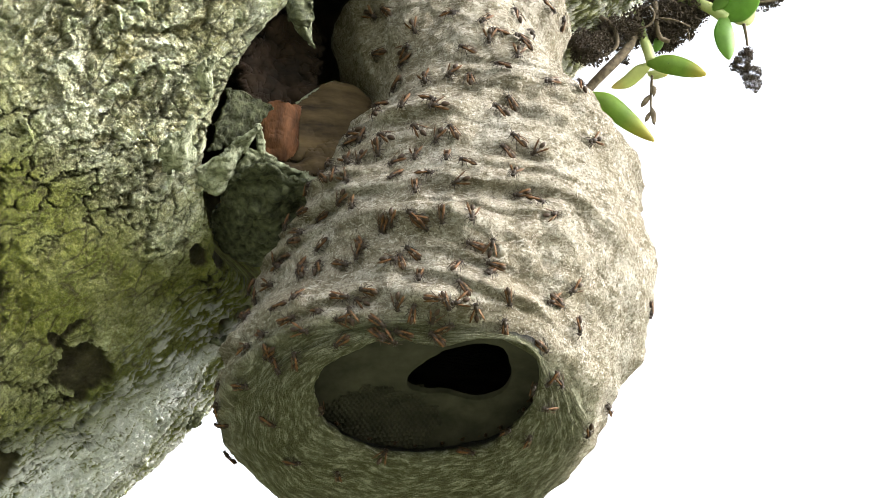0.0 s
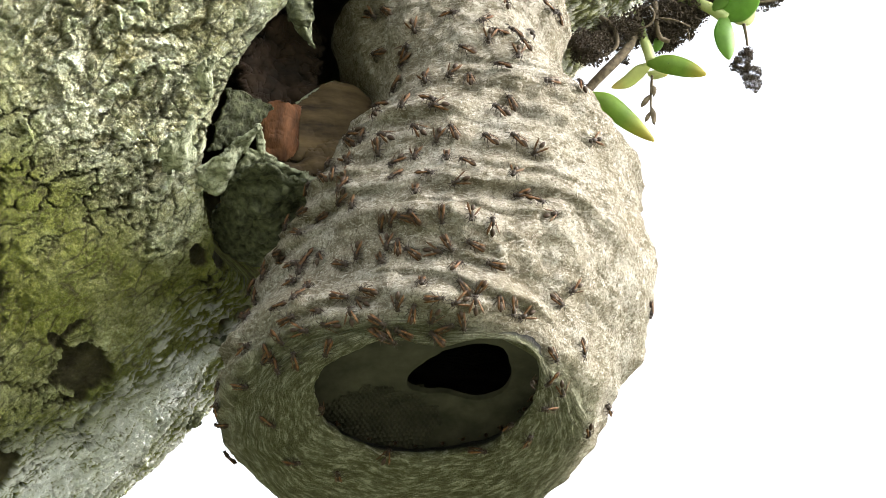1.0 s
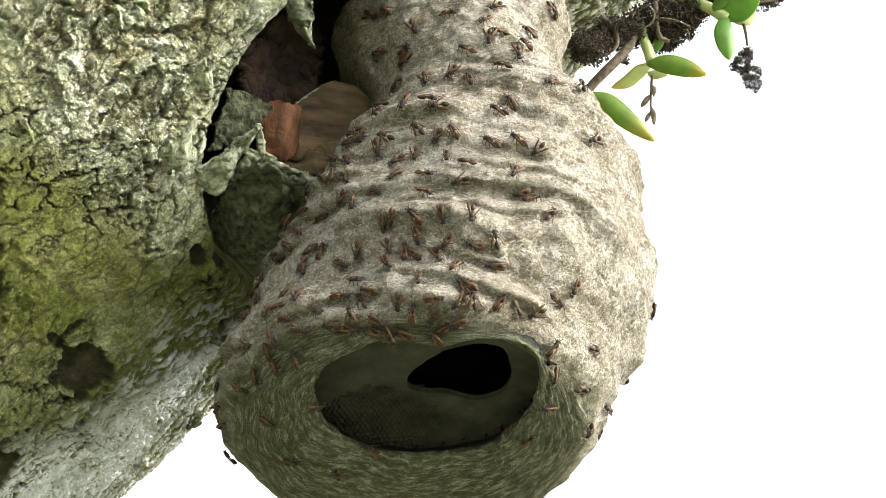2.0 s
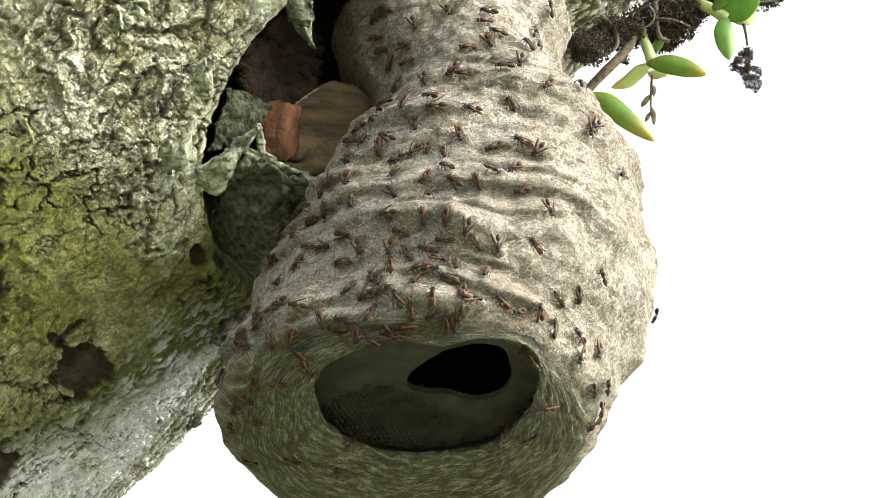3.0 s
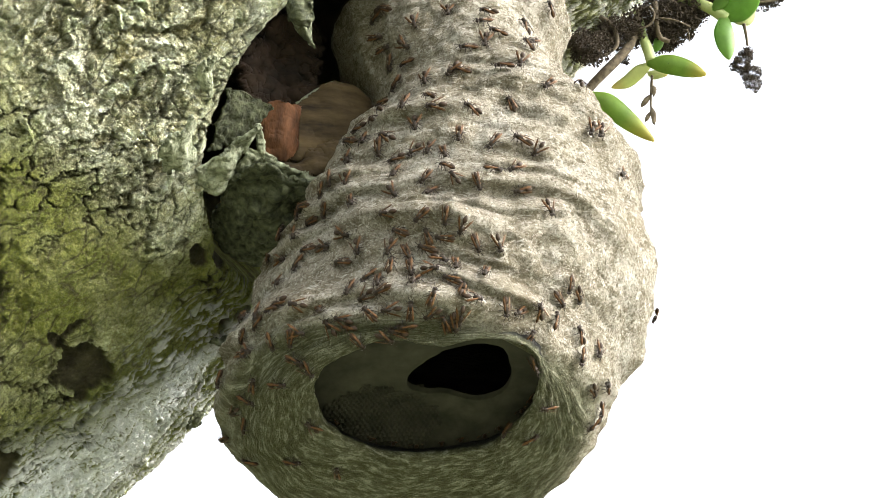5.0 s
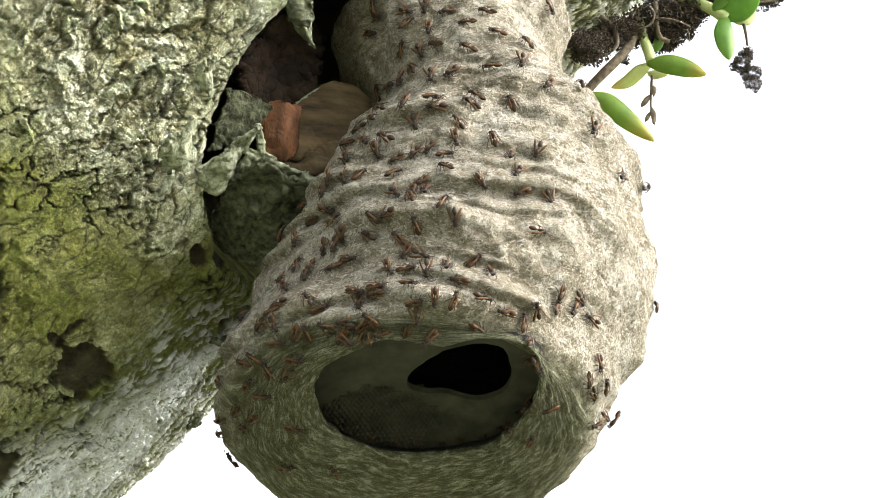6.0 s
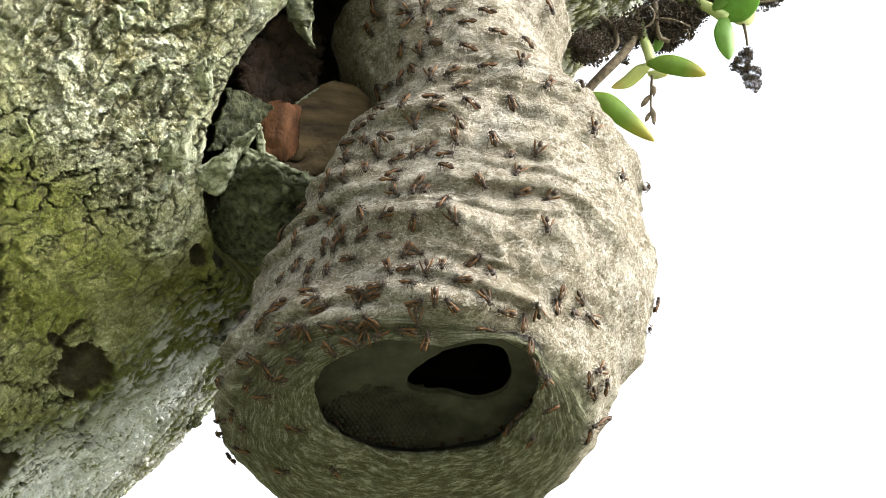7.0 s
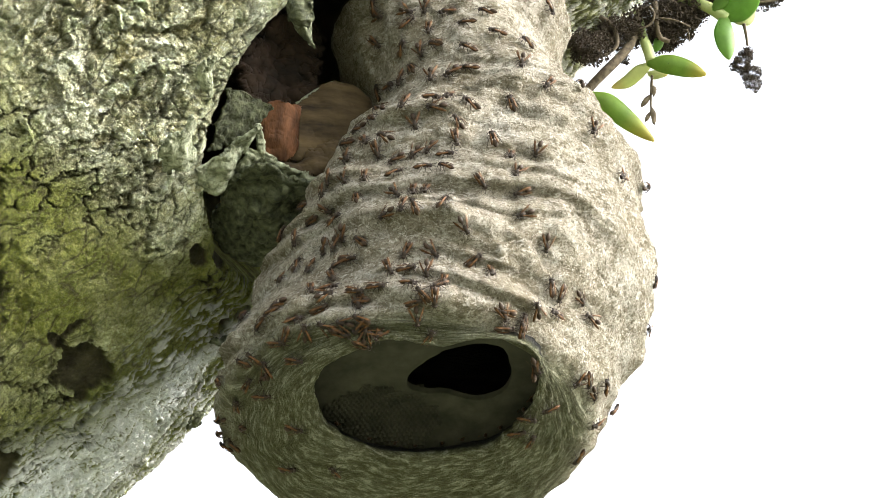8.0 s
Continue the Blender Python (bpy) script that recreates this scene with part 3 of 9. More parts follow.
# ---- torn bark and split wood in the hollow ----
def patch(name, corners, material, parent, label, bulge=0.0, tear=0.15, thick=0.0025, seed=0, n=64, grain=0.0012, curl=0.0):
    """A torn sheet over four corners (clockwise from the upper left), bulging out and with ragged edges."""
    a, b, c, d = (np.array(k) for k in corners)
    u, v = np.meshgrid(np.linspace(0, 1, n), np.linspace(0, 1, n))
    plane = np.stack([u.ravel(), v.ravel(), 0 * u.ravel() + seed * 3.7], 1)
    rag = lambda k: (tear * rough_noise(plane, 0.28, 4, seed + k, 0.6)).reshape(n, n)
    edge_u, edge_v = np.abs(2 * u - 1) ** 3, np.abs(2 * v - 1) ** 3
    uu, vv = u + rag(1) * edge_u, v + rag(2) * edge_v
    p = ((1 - uu) * (1 - vv))[..., None] * a + (uu * (1 - vv))[..., None] * b + (uu * vv)[..., None] * c + ((1 - uu) * vv)[..., None] * d
    nor = np.cross(b - a, d - a)
    size = np.linalg.norm(b - a)
    nor = nor / np.linalg.norm(nor)
    if nor[1] > 0:
        nor = -nor
    lift = bulge * (1 - (2 * u - 1) ** 2) * (1 - 0.6 * (2 * v - 1) ** 2) + curl * (1 - v) ** 4
    lift = lift + (grain * 3.0 * rough_noise(plane, 0.6, 2, seed + 5) + grain * crumple(plane, ((0.50, 2.4), (0.22, 1.0), (0.09, 0.45)), seed + 6)).reshape(n, n)
    p = p + lift[..., None] * nor
    ob = part(name, sheet(name, p), material, parent, label)
    solid = ob.modifiers.new("thickness", "SOLIDIFY")
    solid.thickness, solid.offset = thick, 0
    return ob


def flap(*corners, material=FLAP, name="bark_flap", label="torn curling bark", **k):
    return patch(name, corners, material, tree, label, **k)


flap((-0.1692, 0.5704, 2.0308), (-0.1505, 0.5641, 2.0447), (-0.1498, 0.5951, 2.0346), (-0.1636, 0.5936, 2.0239), material=PEEL, bulge=0.006, tear=0.25, seed=4, curl=0.006)
flap((-0.1439, 0.5404, 2.0675), (-0.1382, 0.5437, 2.0735), (-0.1394, 0.5638, 2.0602), (-0.1443, 0.5559, 2.0615), material=PEEL, bulge=0.004, tear=0.2, seed=5, curl=0.004, n=30)
flap((-0.0941, 0.5646, 2.1400), (-0.0854, 0.5687, 2.1429), (-0.0849, 0.5960, 2.1276), (-0.0954, 0.5842, 2.1333), material=PEEL, bulge=0.006, tear=0.3, seed=6, curl=0.004, n=30)
flap((-0.1915, 0.8234, 1.9674), (-0.1805, 0.8255, 1.9774), (-0.1798, 0.8363, 1.9695), (-0.1897, 0.8330, 1.9653), bulge=0.002, tear=0.4, seed=10, n=24)
flap((-0.1595, 0.7312, 1.9886), (-0.1463, 0.7401, 1.9969), (-0.1461, 0.7518, 1.9934), (-0.1583, 0.7429, 1.9887), bulge=0.004, tear=0.3, seed=11, n=24, curl=0.004)


def torn(name, top, bottom, material, label, bulge=0.0, tear=0.002, thick=0.0025, seed=0, grain=0.002, curl=0.0, n=90):
    """A torn piece between its upper and its lower edge, bulging and crumpled, its edges frayed by about tear metres; curl bends the upper edge to the front."""
    a, b = (np.array([tuple(p) for p in curve_points(edge, n)]) for edge in (top, bottom))
    v = np.linspace(0, 1, n)[:, None, None]
    p = (1 - v) * a + v * b
    u = np.linspace(0, 1, n)[None, :, None]
    nor = np.cross(p[0, -1] - p[0, 0], p[-1, n // 2] - p[0, n // 2])
    nor = nor / np.linalg.norm(nor)
    nor = -nor if nor[1] > 0 else nor
    flat = p.reshape(-1, 3) + seed
    rag = np.stack([rough_noise(flat, 0.012, 4, seed + k, 0.65) for k in range(3)], 1).reshape(n, n, 3)
    fray = np.maximum(np.abs(2 * u - 1), np.abs(2 * v - 1)) ** 5
    p = p + tear * rag * fray
    lift = bulge * (1 - (2 * u - 1) ** 2) * (1 - (2 * v - 1) ** 2) - curl * (1 - v) ** 5
    lift = lift + grain * (0.7 * rough_noise(flat, 0.020, 3, seed + 5) + crumple(flat, ((0.022, 0.9), (0.010, 0.6), (0.004, 0.3)), seed + 6)).reshape(n, n, 1)
    ob = part(name, sheet(name, p + lift * nor), material, tree, label)
    solid = ob.modifiers.new("thickness", "SOLIDIFY")
    solid.thickness, solid.offset = thick, 0
    return ob


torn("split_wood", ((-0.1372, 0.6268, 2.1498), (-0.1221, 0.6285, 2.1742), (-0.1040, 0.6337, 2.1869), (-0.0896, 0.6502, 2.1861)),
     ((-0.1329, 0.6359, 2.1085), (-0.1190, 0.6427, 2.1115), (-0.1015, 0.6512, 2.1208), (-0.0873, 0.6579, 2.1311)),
     WOOD_SHADED, "brown rotten wood at the back of the hollow, shade in its colour", bulge=-0.006, tear=0.006, thick=0.006, seed=15, grain=0.005)
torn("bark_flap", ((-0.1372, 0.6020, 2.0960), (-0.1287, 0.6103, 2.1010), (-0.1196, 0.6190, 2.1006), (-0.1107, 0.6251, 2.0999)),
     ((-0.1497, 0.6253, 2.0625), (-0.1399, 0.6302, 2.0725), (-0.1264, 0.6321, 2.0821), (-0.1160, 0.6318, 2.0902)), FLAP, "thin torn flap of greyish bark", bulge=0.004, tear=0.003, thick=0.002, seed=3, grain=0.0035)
torn("split_wood", ((-0.1193, 0.6278, 2.1010), (-0.1113, 0.6296, 2.1054), (-0.1025, 0.6284, 2.1039), (-0.0966, 0.6337, 2.1082)),
     ((-0.1182, 0.6356, 2.0746), (-0.1115, 0.6378, 2.0699), (-0.1050, 0.6402, 2.0681), (-0.0976, 0.6433, 2.0740)),
     WOOD, "reddish brown rotten wood", bulge=0.006, tear=0.0015, thick=0.006, seed=13, grain=0.0022)
torn("split_wood", ((-0.0986, 0.6374, 2.1096), (-0.0865, 0.6379, 2.1207), (-0.0732, 0.6375, 2.1296), (-0.0597, 0.6425, 2.1284), (-0.0460, 0.6512, 2.1158)),
     ((-0.1051, 0.6460, 2.0704), (-0.0925, 0.6482, 2.0734), (-0.0800, 0.6497, 2.0805), (-0.0669, 0.6489, 2.0902), (-0.0506, 0.6474, 2.0975)),
     WOOD_PALE, "pale split wood with dark streaks", bulge=0.003, tear=0.0015, thick=0.006, seed=12, grain=0.0016)
torn("split_wood", ((-0.0981, 0.6380, 2.1121), (-0.0869, 0.6401, 2.1244), (-0.0737, 0.6411, 2.1346)),
     ((-0.0953, 0.6369, 2.1060), (-0.0810, 0.6400, 2.1142), (-0.0775, 0.6396, 2.1201)),
     PEEL, "pale greenish broken edge of the split wood", bulge=0.001, tear=0.001, thick=0.003, seed=16, grain=0.001)
torn("split_wood", ((-0.1079, 0.6416, 2.0655), (-0.0955, 0.6441, 2.0682), (-0.0829, 0.6425, 2.0761), (-0.0668, 0.6391, 2.0865)),
     ((-0.0888, 0.6417, 2.0521), (-0.0811, 0.6424, 2.0561), (-0.0733, 0.6417, 2.0619), (-0.0639, 0.6386, 2.0709)),
     WOOD_PALE, "greyish broken wood edge", bulge=0.003, tear=0.003, thick=0.004, seed=14, grain=0.003)
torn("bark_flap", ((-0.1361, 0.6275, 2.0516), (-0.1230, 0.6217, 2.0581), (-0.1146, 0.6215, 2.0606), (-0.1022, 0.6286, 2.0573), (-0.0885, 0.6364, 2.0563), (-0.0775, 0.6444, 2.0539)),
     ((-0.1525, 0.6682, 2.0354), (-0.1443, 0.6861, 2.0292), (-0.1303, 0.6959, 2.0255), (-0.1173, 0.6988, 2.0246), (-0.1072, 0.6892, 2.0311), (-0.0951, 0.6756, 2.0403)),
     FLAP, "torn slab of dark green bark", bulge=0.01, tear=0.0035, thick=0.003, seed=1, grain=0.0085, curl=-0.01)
# added strip of lighter bark that stands in for light on the slab's edge
torn("bark_flap", ((-0.1364, 0.6258, 2.0504), (-0.1232, 0.6191, 2.0565), (-0.1148, 0.6186, 2.0593), (-0.1018, 0.6257, 2.0561), (-0.0882, 0.6335, 2.0551), (-0.0772, 0.6415, 2.0528)),
     ((-0.1334, 0.6324, 2.0455), (-0.1231, 0.6268, 2.0511), (-0.1147, 0.6270, 2.0531), (-0.1030, 0.6321, 2.0523), (-0.0900, 0.6400, 2.0508), (-0.0811, 0.6470, 2.0495)),
     PEEL, "pale frayed strip added as the lit edge of a torn bark slab", bulge=0.001, tear=0.005, thick=0.002, seed=31, grain=0.007)
torn("bark_flap", ((-0.1533, 0.6116, 2.0437), (-0.1398, 0.6080, 2.0514), (-0.1276, 0.6036, 2.0590), (-0.1153, 0.6004, 2.0681)),
     ((-0.1528, 0.6269, 2.0347), (-0.1391, 0.6282, 2.0373), (-0.1319, 0.6190, 2.0508), (-0.1244, 0.6154, 2.0595)),
     PEEL, "peeling slab of pale grey-green bark", bulge=0.004, tear=0.003, thick=0.003, seed=2, grain=0.0075, curl=-0.006)
torn("bark_flap", ((-0.1170, 0.6020, 2.0689), (-0.1142, 0.6026, 2.0688)),
     ((-0.1164, 0.6209, 2.0575), (-0.1122, 0.6214, 2.0578)),
     PEEL, "thin upright splinter of bark", bulge=0.001, tear=0.002, thick=0.002, seed=21, grain=0.004)
torn("bark_flap", ((-0.0960, 0.5522, 2.1309), (-0.0889, 0.5509, 2.1306), (-0.0809, 0.5534, 2.1321)),
     ((-0.0958, 0.5683, 2.1226), (-0.0892, 0.5674, 2.1189), (-0.0832, 0.5707, 2.1191)),
     FLAP, "curled strip of bark hanging in the hollow", bulge=0.006, tear=0.004, thick=0.0015, seed=22, grain=0.010)
torn("bark_flap", ((-0.0899, 0.5657, 2.1220), (-0.0856, 0.5665, 2.1190), (-0.0821, 0.5704, 2.1197)),
     ((-0.0875, 0.5739, 2.1164), (-0.0849, 0.5745, 2.1132), (-0.0821, 0.5790, 2.1116)), FLAP, "curled tip of a hanging bark strip", bulge=0.004, tear=0.003, thick=0.0012, seed=23, grain=0.007)


# ---- dead moss and roots under the branch ----
def fluff(name, blobs, count, chip, seed):
    """Many small crumpled chips and threads inside stretched balls: (centre, half sizes)."""
    rnd = np.random.RandomState(seed)
    verts, faces = [], []
    share = [b[1][0] * b[1][1] + b[1][0] * b[1][2] for b in blobs]
    for (c, half), w in zip(blobs, share):
        for _ in range(int(count * w / sum(share))):
            d = rnd.normal(size=3)
            d *= rnd.uniform(0.1, 1) ** 0.45 / np.linalg.norm(d)
            o = np.array(c) + d * np.array(half)
            o = o + 0.004 * np.array(noise.noise_vector(Vector(o) * 120))
            k = len(verts)
            if rnd.uniform() < 0.88:
                verts += list(o + rnd.normal(size=(4, 3)) * chip)
                faces += [(k, k + 1, k + 2), (k, k + 2, k + 3), (k, k + 3, k + 1), (k + 1, k + 3, k + 2)]
            else:
                way = rnd.normal(size=3) * chip * 1.4 + np.array((0, 0, -chip))
                side = np.cross(way, rnd.normal(size=3))
                side *= chip * 0.20 / np.linalg.norm(side)
                bend = rnd.normal(size=3) * chip
                for q in (o, o + way + bend, o + 2 * way):
                    verts += [q - side, q + side, q + 0.7 * np.cross(side, way) / np.linalg.norm(way)]
                for r in (0, 3):
                    for e in range(3):
                        f = (e + 1) % 3
                        faces.append((k + r + e, k + r + f, k + r + 3 + f, k + r + 3 + e))
    me = bpy.data.meshes.new(name)
    me.from_pydata([tuple(v) for v in verts], [], faces)
    return me


def moss(label, blobs, count, seed, chip=0.0008):
    ob = part("hanging_moss", fluff("hanging_moss", blobs, count, chip, seed), MOSS)
    return tagged(ob, label, "moss", kind="stuff")


moss("dark dead moss and debris under the branch",
     [((0.1067, 0.6951, 2.2086), (0.013, 0.010, 0.010)), ((0.0996, 0.6826, 2.2087), (0.011, 0.008, 0.008)), ((0.1148, 0.7072, 2.2232), (0.014, 0.014, 0.013)), ((0.1372, 0.7171, 2.2452), (0.020, 0.016, 0.014)), ((0.1631, 0.7206, 2.2584), (0.022, 0.02, 0.017)),
      ((0.1841, 0.7227, 2.2645), (0.020, 0.02, 0.018)), ((0.1743, 0.7265, 2.2489), (0.013, 0.012, 0.011)), ((0.1986, 0.7209, 2.2767), (0.014, 0.02, 0.015)),
      ((0.2459, 0.7145, 2.2870), (0.032, 0.02, 0.009)), ((0.2120, 0.7187, 2.2991), (0.06, 0.03, 0.012))], 36000, 3)
moss("small dark tuft of dead moss on a dry stalk",
     [((0.2385, 0.7286, 2.2362), (0.006, 0.006, 0.007)), ((0.2332, 0.7333, 2.2286), (0.010, 0.008, 0.006)), ((0.2412, 0.7368, 2.2230), (0.008, 0.007, 0.007)),
      ((0.2438, 0.7410, 2.2162), (0.006, 0.006, 0.006))], 2600, 5, 0.0006)
moss("little dark tuft of dead moss among roots", [((0.1413, 0.7231, 2.2262), (0.0045, 0.004, 0.0045))], 320, 6, 0.0006)


# ---- orchids ----
def leaf_bm(path, width, thick, n=26):
    """A fleshy pointed leaf along the path, keeled and gently folded."""
    pts = curve_points(path, n)
    rows = []
    way = (pts[-1] - pts[0]).normalized()
    flat = way.cross(Vector((0.15, -0.75, -0.35))).normalized()
    face = way.cross(flat).normalized()
    for i, p in enumerate(pts):
        t = i / (n - 1)
        w = width * (0.35 + 0.65 * math.sin(math.pi / 2 * min(1, t / 0.4))) * (1 - max(0.0, (t - 0.4) / 0.62) ** 2.4) ** 0.85
        ring = []
        for k in range(14):
            a = 2 * math.pi * k / 14
            x, y = math.cos(a), math.sin(a)
            ring.append(tuple(p + flat * (w * x) + face * (thick * y * (1 - 0.5 * abs(x)) * (w / width) + 0.22 * w * x * x)))
        rows.append(ring)
    bm = bmesh.new()
    along = bm.verts.layers.float.new("along")
    vs = [[bm.verts.new(q) for q in r] for r in rows]
    for i, r in enumerate(vs):
        for q in r:
            q[along] = i / (n - 1)
    for a, b in zip(vs, vs[1:]):
        for k in range(14):
            bm.faces.new((a[k], a[(k + 1) % 14], b[(k + 1) % 14], b[k]))
    bm.faces.new(vs[0][::-1])
    bm.faces.new(vs[-1])
    bmesh.ops.recalc_face_normals(bm, faces=bm.faces)
    return bm


def leaf(parent, path, width, thick=0.0022, material=None, label=""):
    return part("leaf", leaf_bm(path, width, thick), material or LEAF, parent, label)


def stem(parent, path, r0, r1, name="stem", material=None, label="", n=14):
    pts = curve_points(path, n)
    radii = [r0 + (r1 - r0) * i / (n - 1) + 0.12 * r0 * noise.noise(p * 160) for i, p in enumerate(pts)]
    bm = bmesh.new()
    tube(bm, pts, radii, 9)
    return part(name, bm, material or ROOT, parent, label)


def orchid(label):
    return tagged(new("orchid"), label, "orchid", group="orchids under the branch")


low = orchid("orchid with one long yellow-tipped leaf behind the nest")
stem(low, ((0.1543, 0.7105, 2.2651), (0.1474, 0.7152, 2.2388), (0.1370, 0.7183, 2.2243), (0.1233, 0.7214, 2.2100), (0.1120, 0.7278, 2.1997), (0.1105, 0.7267, 2.1921)), 0.0034, 0.0040,
     label="thick grey-brown stem")
leaf(low, ((0.1088, 0.7258, 2.1935), (0.1237, 0.7251, 2.1852), (0.1401, 0.7284, 2.1705), (0.1589, 0.7330, 2.1537)), 0.0088, material=LEAF_OLD)
stem(low, ((0.1028, 0.7098, 2.2191), (0.1068, 0.7149, 2.2203)), 0.0022, 0.0036, "leaf", LEAF, n=6)

mid = orchid("orchid with a pair of green leaves turning yellow")
stem(mid, ((0.1525, 0.7114, 2.2636), (0.1552, 0.7166, 2.2459), (0.1588, 0.7193, 2.2321), (0.1610, 0.7206, 2.2206)), 0.0034, 0.0046, label="pale green jointed stem", material=STEM)
leaf(mid, ((0.1576, 0.7191, 2.2193), (0.1713, 0.7149, 2.2146), (0.1857, 0.7137, 2.2090), (0.2001, 0.7141, 2.2027)), 0.0082, material=LEAF_OLD)
leaf(mid, ((0.1601, 0.7233, 2.2201), (0.1518, 0.7286, 2.2172), (0.1429, 0.7367, 2.2138), (0.1321, 0.7429, 2.2132)), 0.0056, material=LEAF_DRY, label="fading yellowish leaf")
leaf(mid, ((0.1588, 0.7291, 2.2165), (0.1641, 0.7296, 2.2157), (0.1702, 0.7291, 2.2165), (0.1746, 0.7296, 2.2157)), 0.004, material=LEAF_DRY)
stem(mid, ((0.1616, 0.7269, 2.2124), (0.1608, 0.7341, 2.2009), (0.1608, 0.7399, 2.1916), (0.1621, 0.7464, 2.1813)), 0.0012, 0.0005, "dry_stalk", ROOT)
for path, w in ((((0.1612, 0.7306, 2.2065), (0.1632, 0.7317, 2.2029), (0.1628, 0.7350, 2.1977)), 0.0022), (((0.1608, 0.7348, 2.1998), (0.1562, 0.7368, 2.1947), (0.1527, 0.7391, 2.1910)), 0.0022),
                (((0.1612, 0.7399, 2.1916), (0.1628, 0.7424, 2.1858), (0.1632, 0.7465, 2.1792)), 0.0024), (((0.1608, 0.7418, 2.1887), (0.1580, 0.7433, 2.1844), (0.1562, 0.7451, 2.1814)), 0.0018)):
    part("dry_bract", leaf_bm(path, w, 0.0005, 8), ROOT, mid, "withered brown bract")

high = orchid("young orchid with bright green paired leaves")
stem(high, ((0.1841, 0.7127, 2.2804), (0.1983, 0.7124, 2.2753), (0.2102, 0.7100, 2.2659), (0.2214, 0.7120, 2.2570)), 0.0036, 0.0048, label="bright green stem", material=STEM)
leaf(high, ((0.2196, 0.7091, 2.2579), (0.2189, 0.7117, 2.2444), (0.2195, 0.7152, 2.2331), (0.2208, 0.7197, 2.2221)), 0.0086)
leaf(high, ((0.2164, 0.7138, 2.2599), (0.2276, 0.7068, 2.2616), (0.2373, 0.6984, 2.2656), (0.2448, 0.6894, 2.2706)), 0.0115)
leaf(high, ((0.2117, 0.7073, 2.2609), (0.2161, 0.7025, 2.2647), (0.2187, 0.6978, 2.2685), (0.2202, 0.6933, 2.2738)), 0.0055)
leaf(high, ((0.2288, 0.7157, 2.2568), (0.2372, 0.7162, 2.2597), (0.2433, 0.7156, 2.2663), (0.2465, 0.7126, 2.2749)), 0.0055, material=LEAF_DRY)
small = orchid("small orchid shoot with a short green leaf")
leaf(small, ((0.1720, 0.7208, 2.2486), (0.1685, 0.7203, 2.2399), (0.1658, 0.7241, 2.2340)), 0.0042)

for k, (path, r) in enumerate((
        (((0.2359, 0.7161, 2.2561), (0.2376, 0.7204, 2.2493), (0.2390, 0.7255, 2.2411)), 0.0014),
        (((0.1220, 0.7059, 2.2537), (0.1318, 0.7063, 2.2436), (0.1337, 0.7099, 2.2284), (0.1241, 0.7136, 2.2225)), 0.0020),
        (((0.1658, 0.7037, 2.2665), (0.1658, 0.7082, 2.2500), (0.1685, 0.7142, 2.2403), (0.1759, 0.7161, 2.2373)), 0.0022),
        (((0.1668, 0.7048, 2.2516), (0.1794, 0.7035, 2.2480), (0.1922, 0.7100, 2.2470)), 0.0008),
        (((0.1606, 0.7017, 2.2604), (0.1632, 0.7012, 2.2517), (0.1597, 0.7054, 2.2450), (0.1501, 0.7072, 2.2421)), 0.0010),
        (((0.1256, 0.7098, 2.2191), (0.1148, 0.7120, 2.2155), (0.1068, 0.7168, 2.2173)), 0.0012),
        (((0.1008, 0.6944, 2.2248), (0.1021, 0.6985, 2.2183), (0.0999, 0.7012, 2.2139)), 0.0006),
        (((0.1901, 0.7147, 2.2489), (0.1923, 0.7171, 2.2452), (0.1919, 0.7203, 2.2399)), 0.0006),
        (((0.2465, 0.7072, 2.2704), (0.2576, 0.7067, 2.2711), (0.2696, 0.7053, 2.2734)), 0.0009))):
    root = stem(None, path, r, r * 0.7, "root")
    tagged(root, "thin pale aerial root hanging under the branch", "root", group="aerial roots")


# ---- wasps ----
def blob(bm, centre, half, tilt=0.0, segs=10, rings=7):
    m = Matrix.Translation(centre) @ Matrix.Rotation(tilt, 4, "X") @ Matrix.Diagonal((*half, 1))
    bmesh.ops.create_uvsphere(bm, u_segments=segs, v_segments=rings, radius=1, matrix=m @ Matrix.Rotation(math.pi / 2, 4, "X"))


MM = 0.0011


def mm(*v):
    return Vector(v) * MM


def wing_mesh(side):
    """A narrow folded wing, from the shoulder backwards."""
    bm = bmesh.new()
    outline = [(0.0, 0.0), (0.55, -0.6), (0.85, -2.5), (1.0, -5.0), (0.9, -7.0), (0.45, -8.3), (-0.05, -8.0), (-0.35, -6.0), (-0.30, -3.0), (-0.15, -0.6)]
    top = [bm.verts.new(mm(side * x, y, 0.10 + 0.25 * math.cos(x * 2))) for x, y in outline]
    low = [bm.verts.new(mm(side * x, y, 0.02 + 0.25 * math.cos(x * 2))) for x, y in outline]
    bm.faces.new(top)
    bm.faces.new(low[::-1])
    for k in range(len(outline)):
        q = (k + 1) % len(outline)
        bm.faces.new((top[k], low[k], low[q], top[q]))
    bmesh.ops.recalc_face_normals(bm, faces=bm.faces)
    return bm


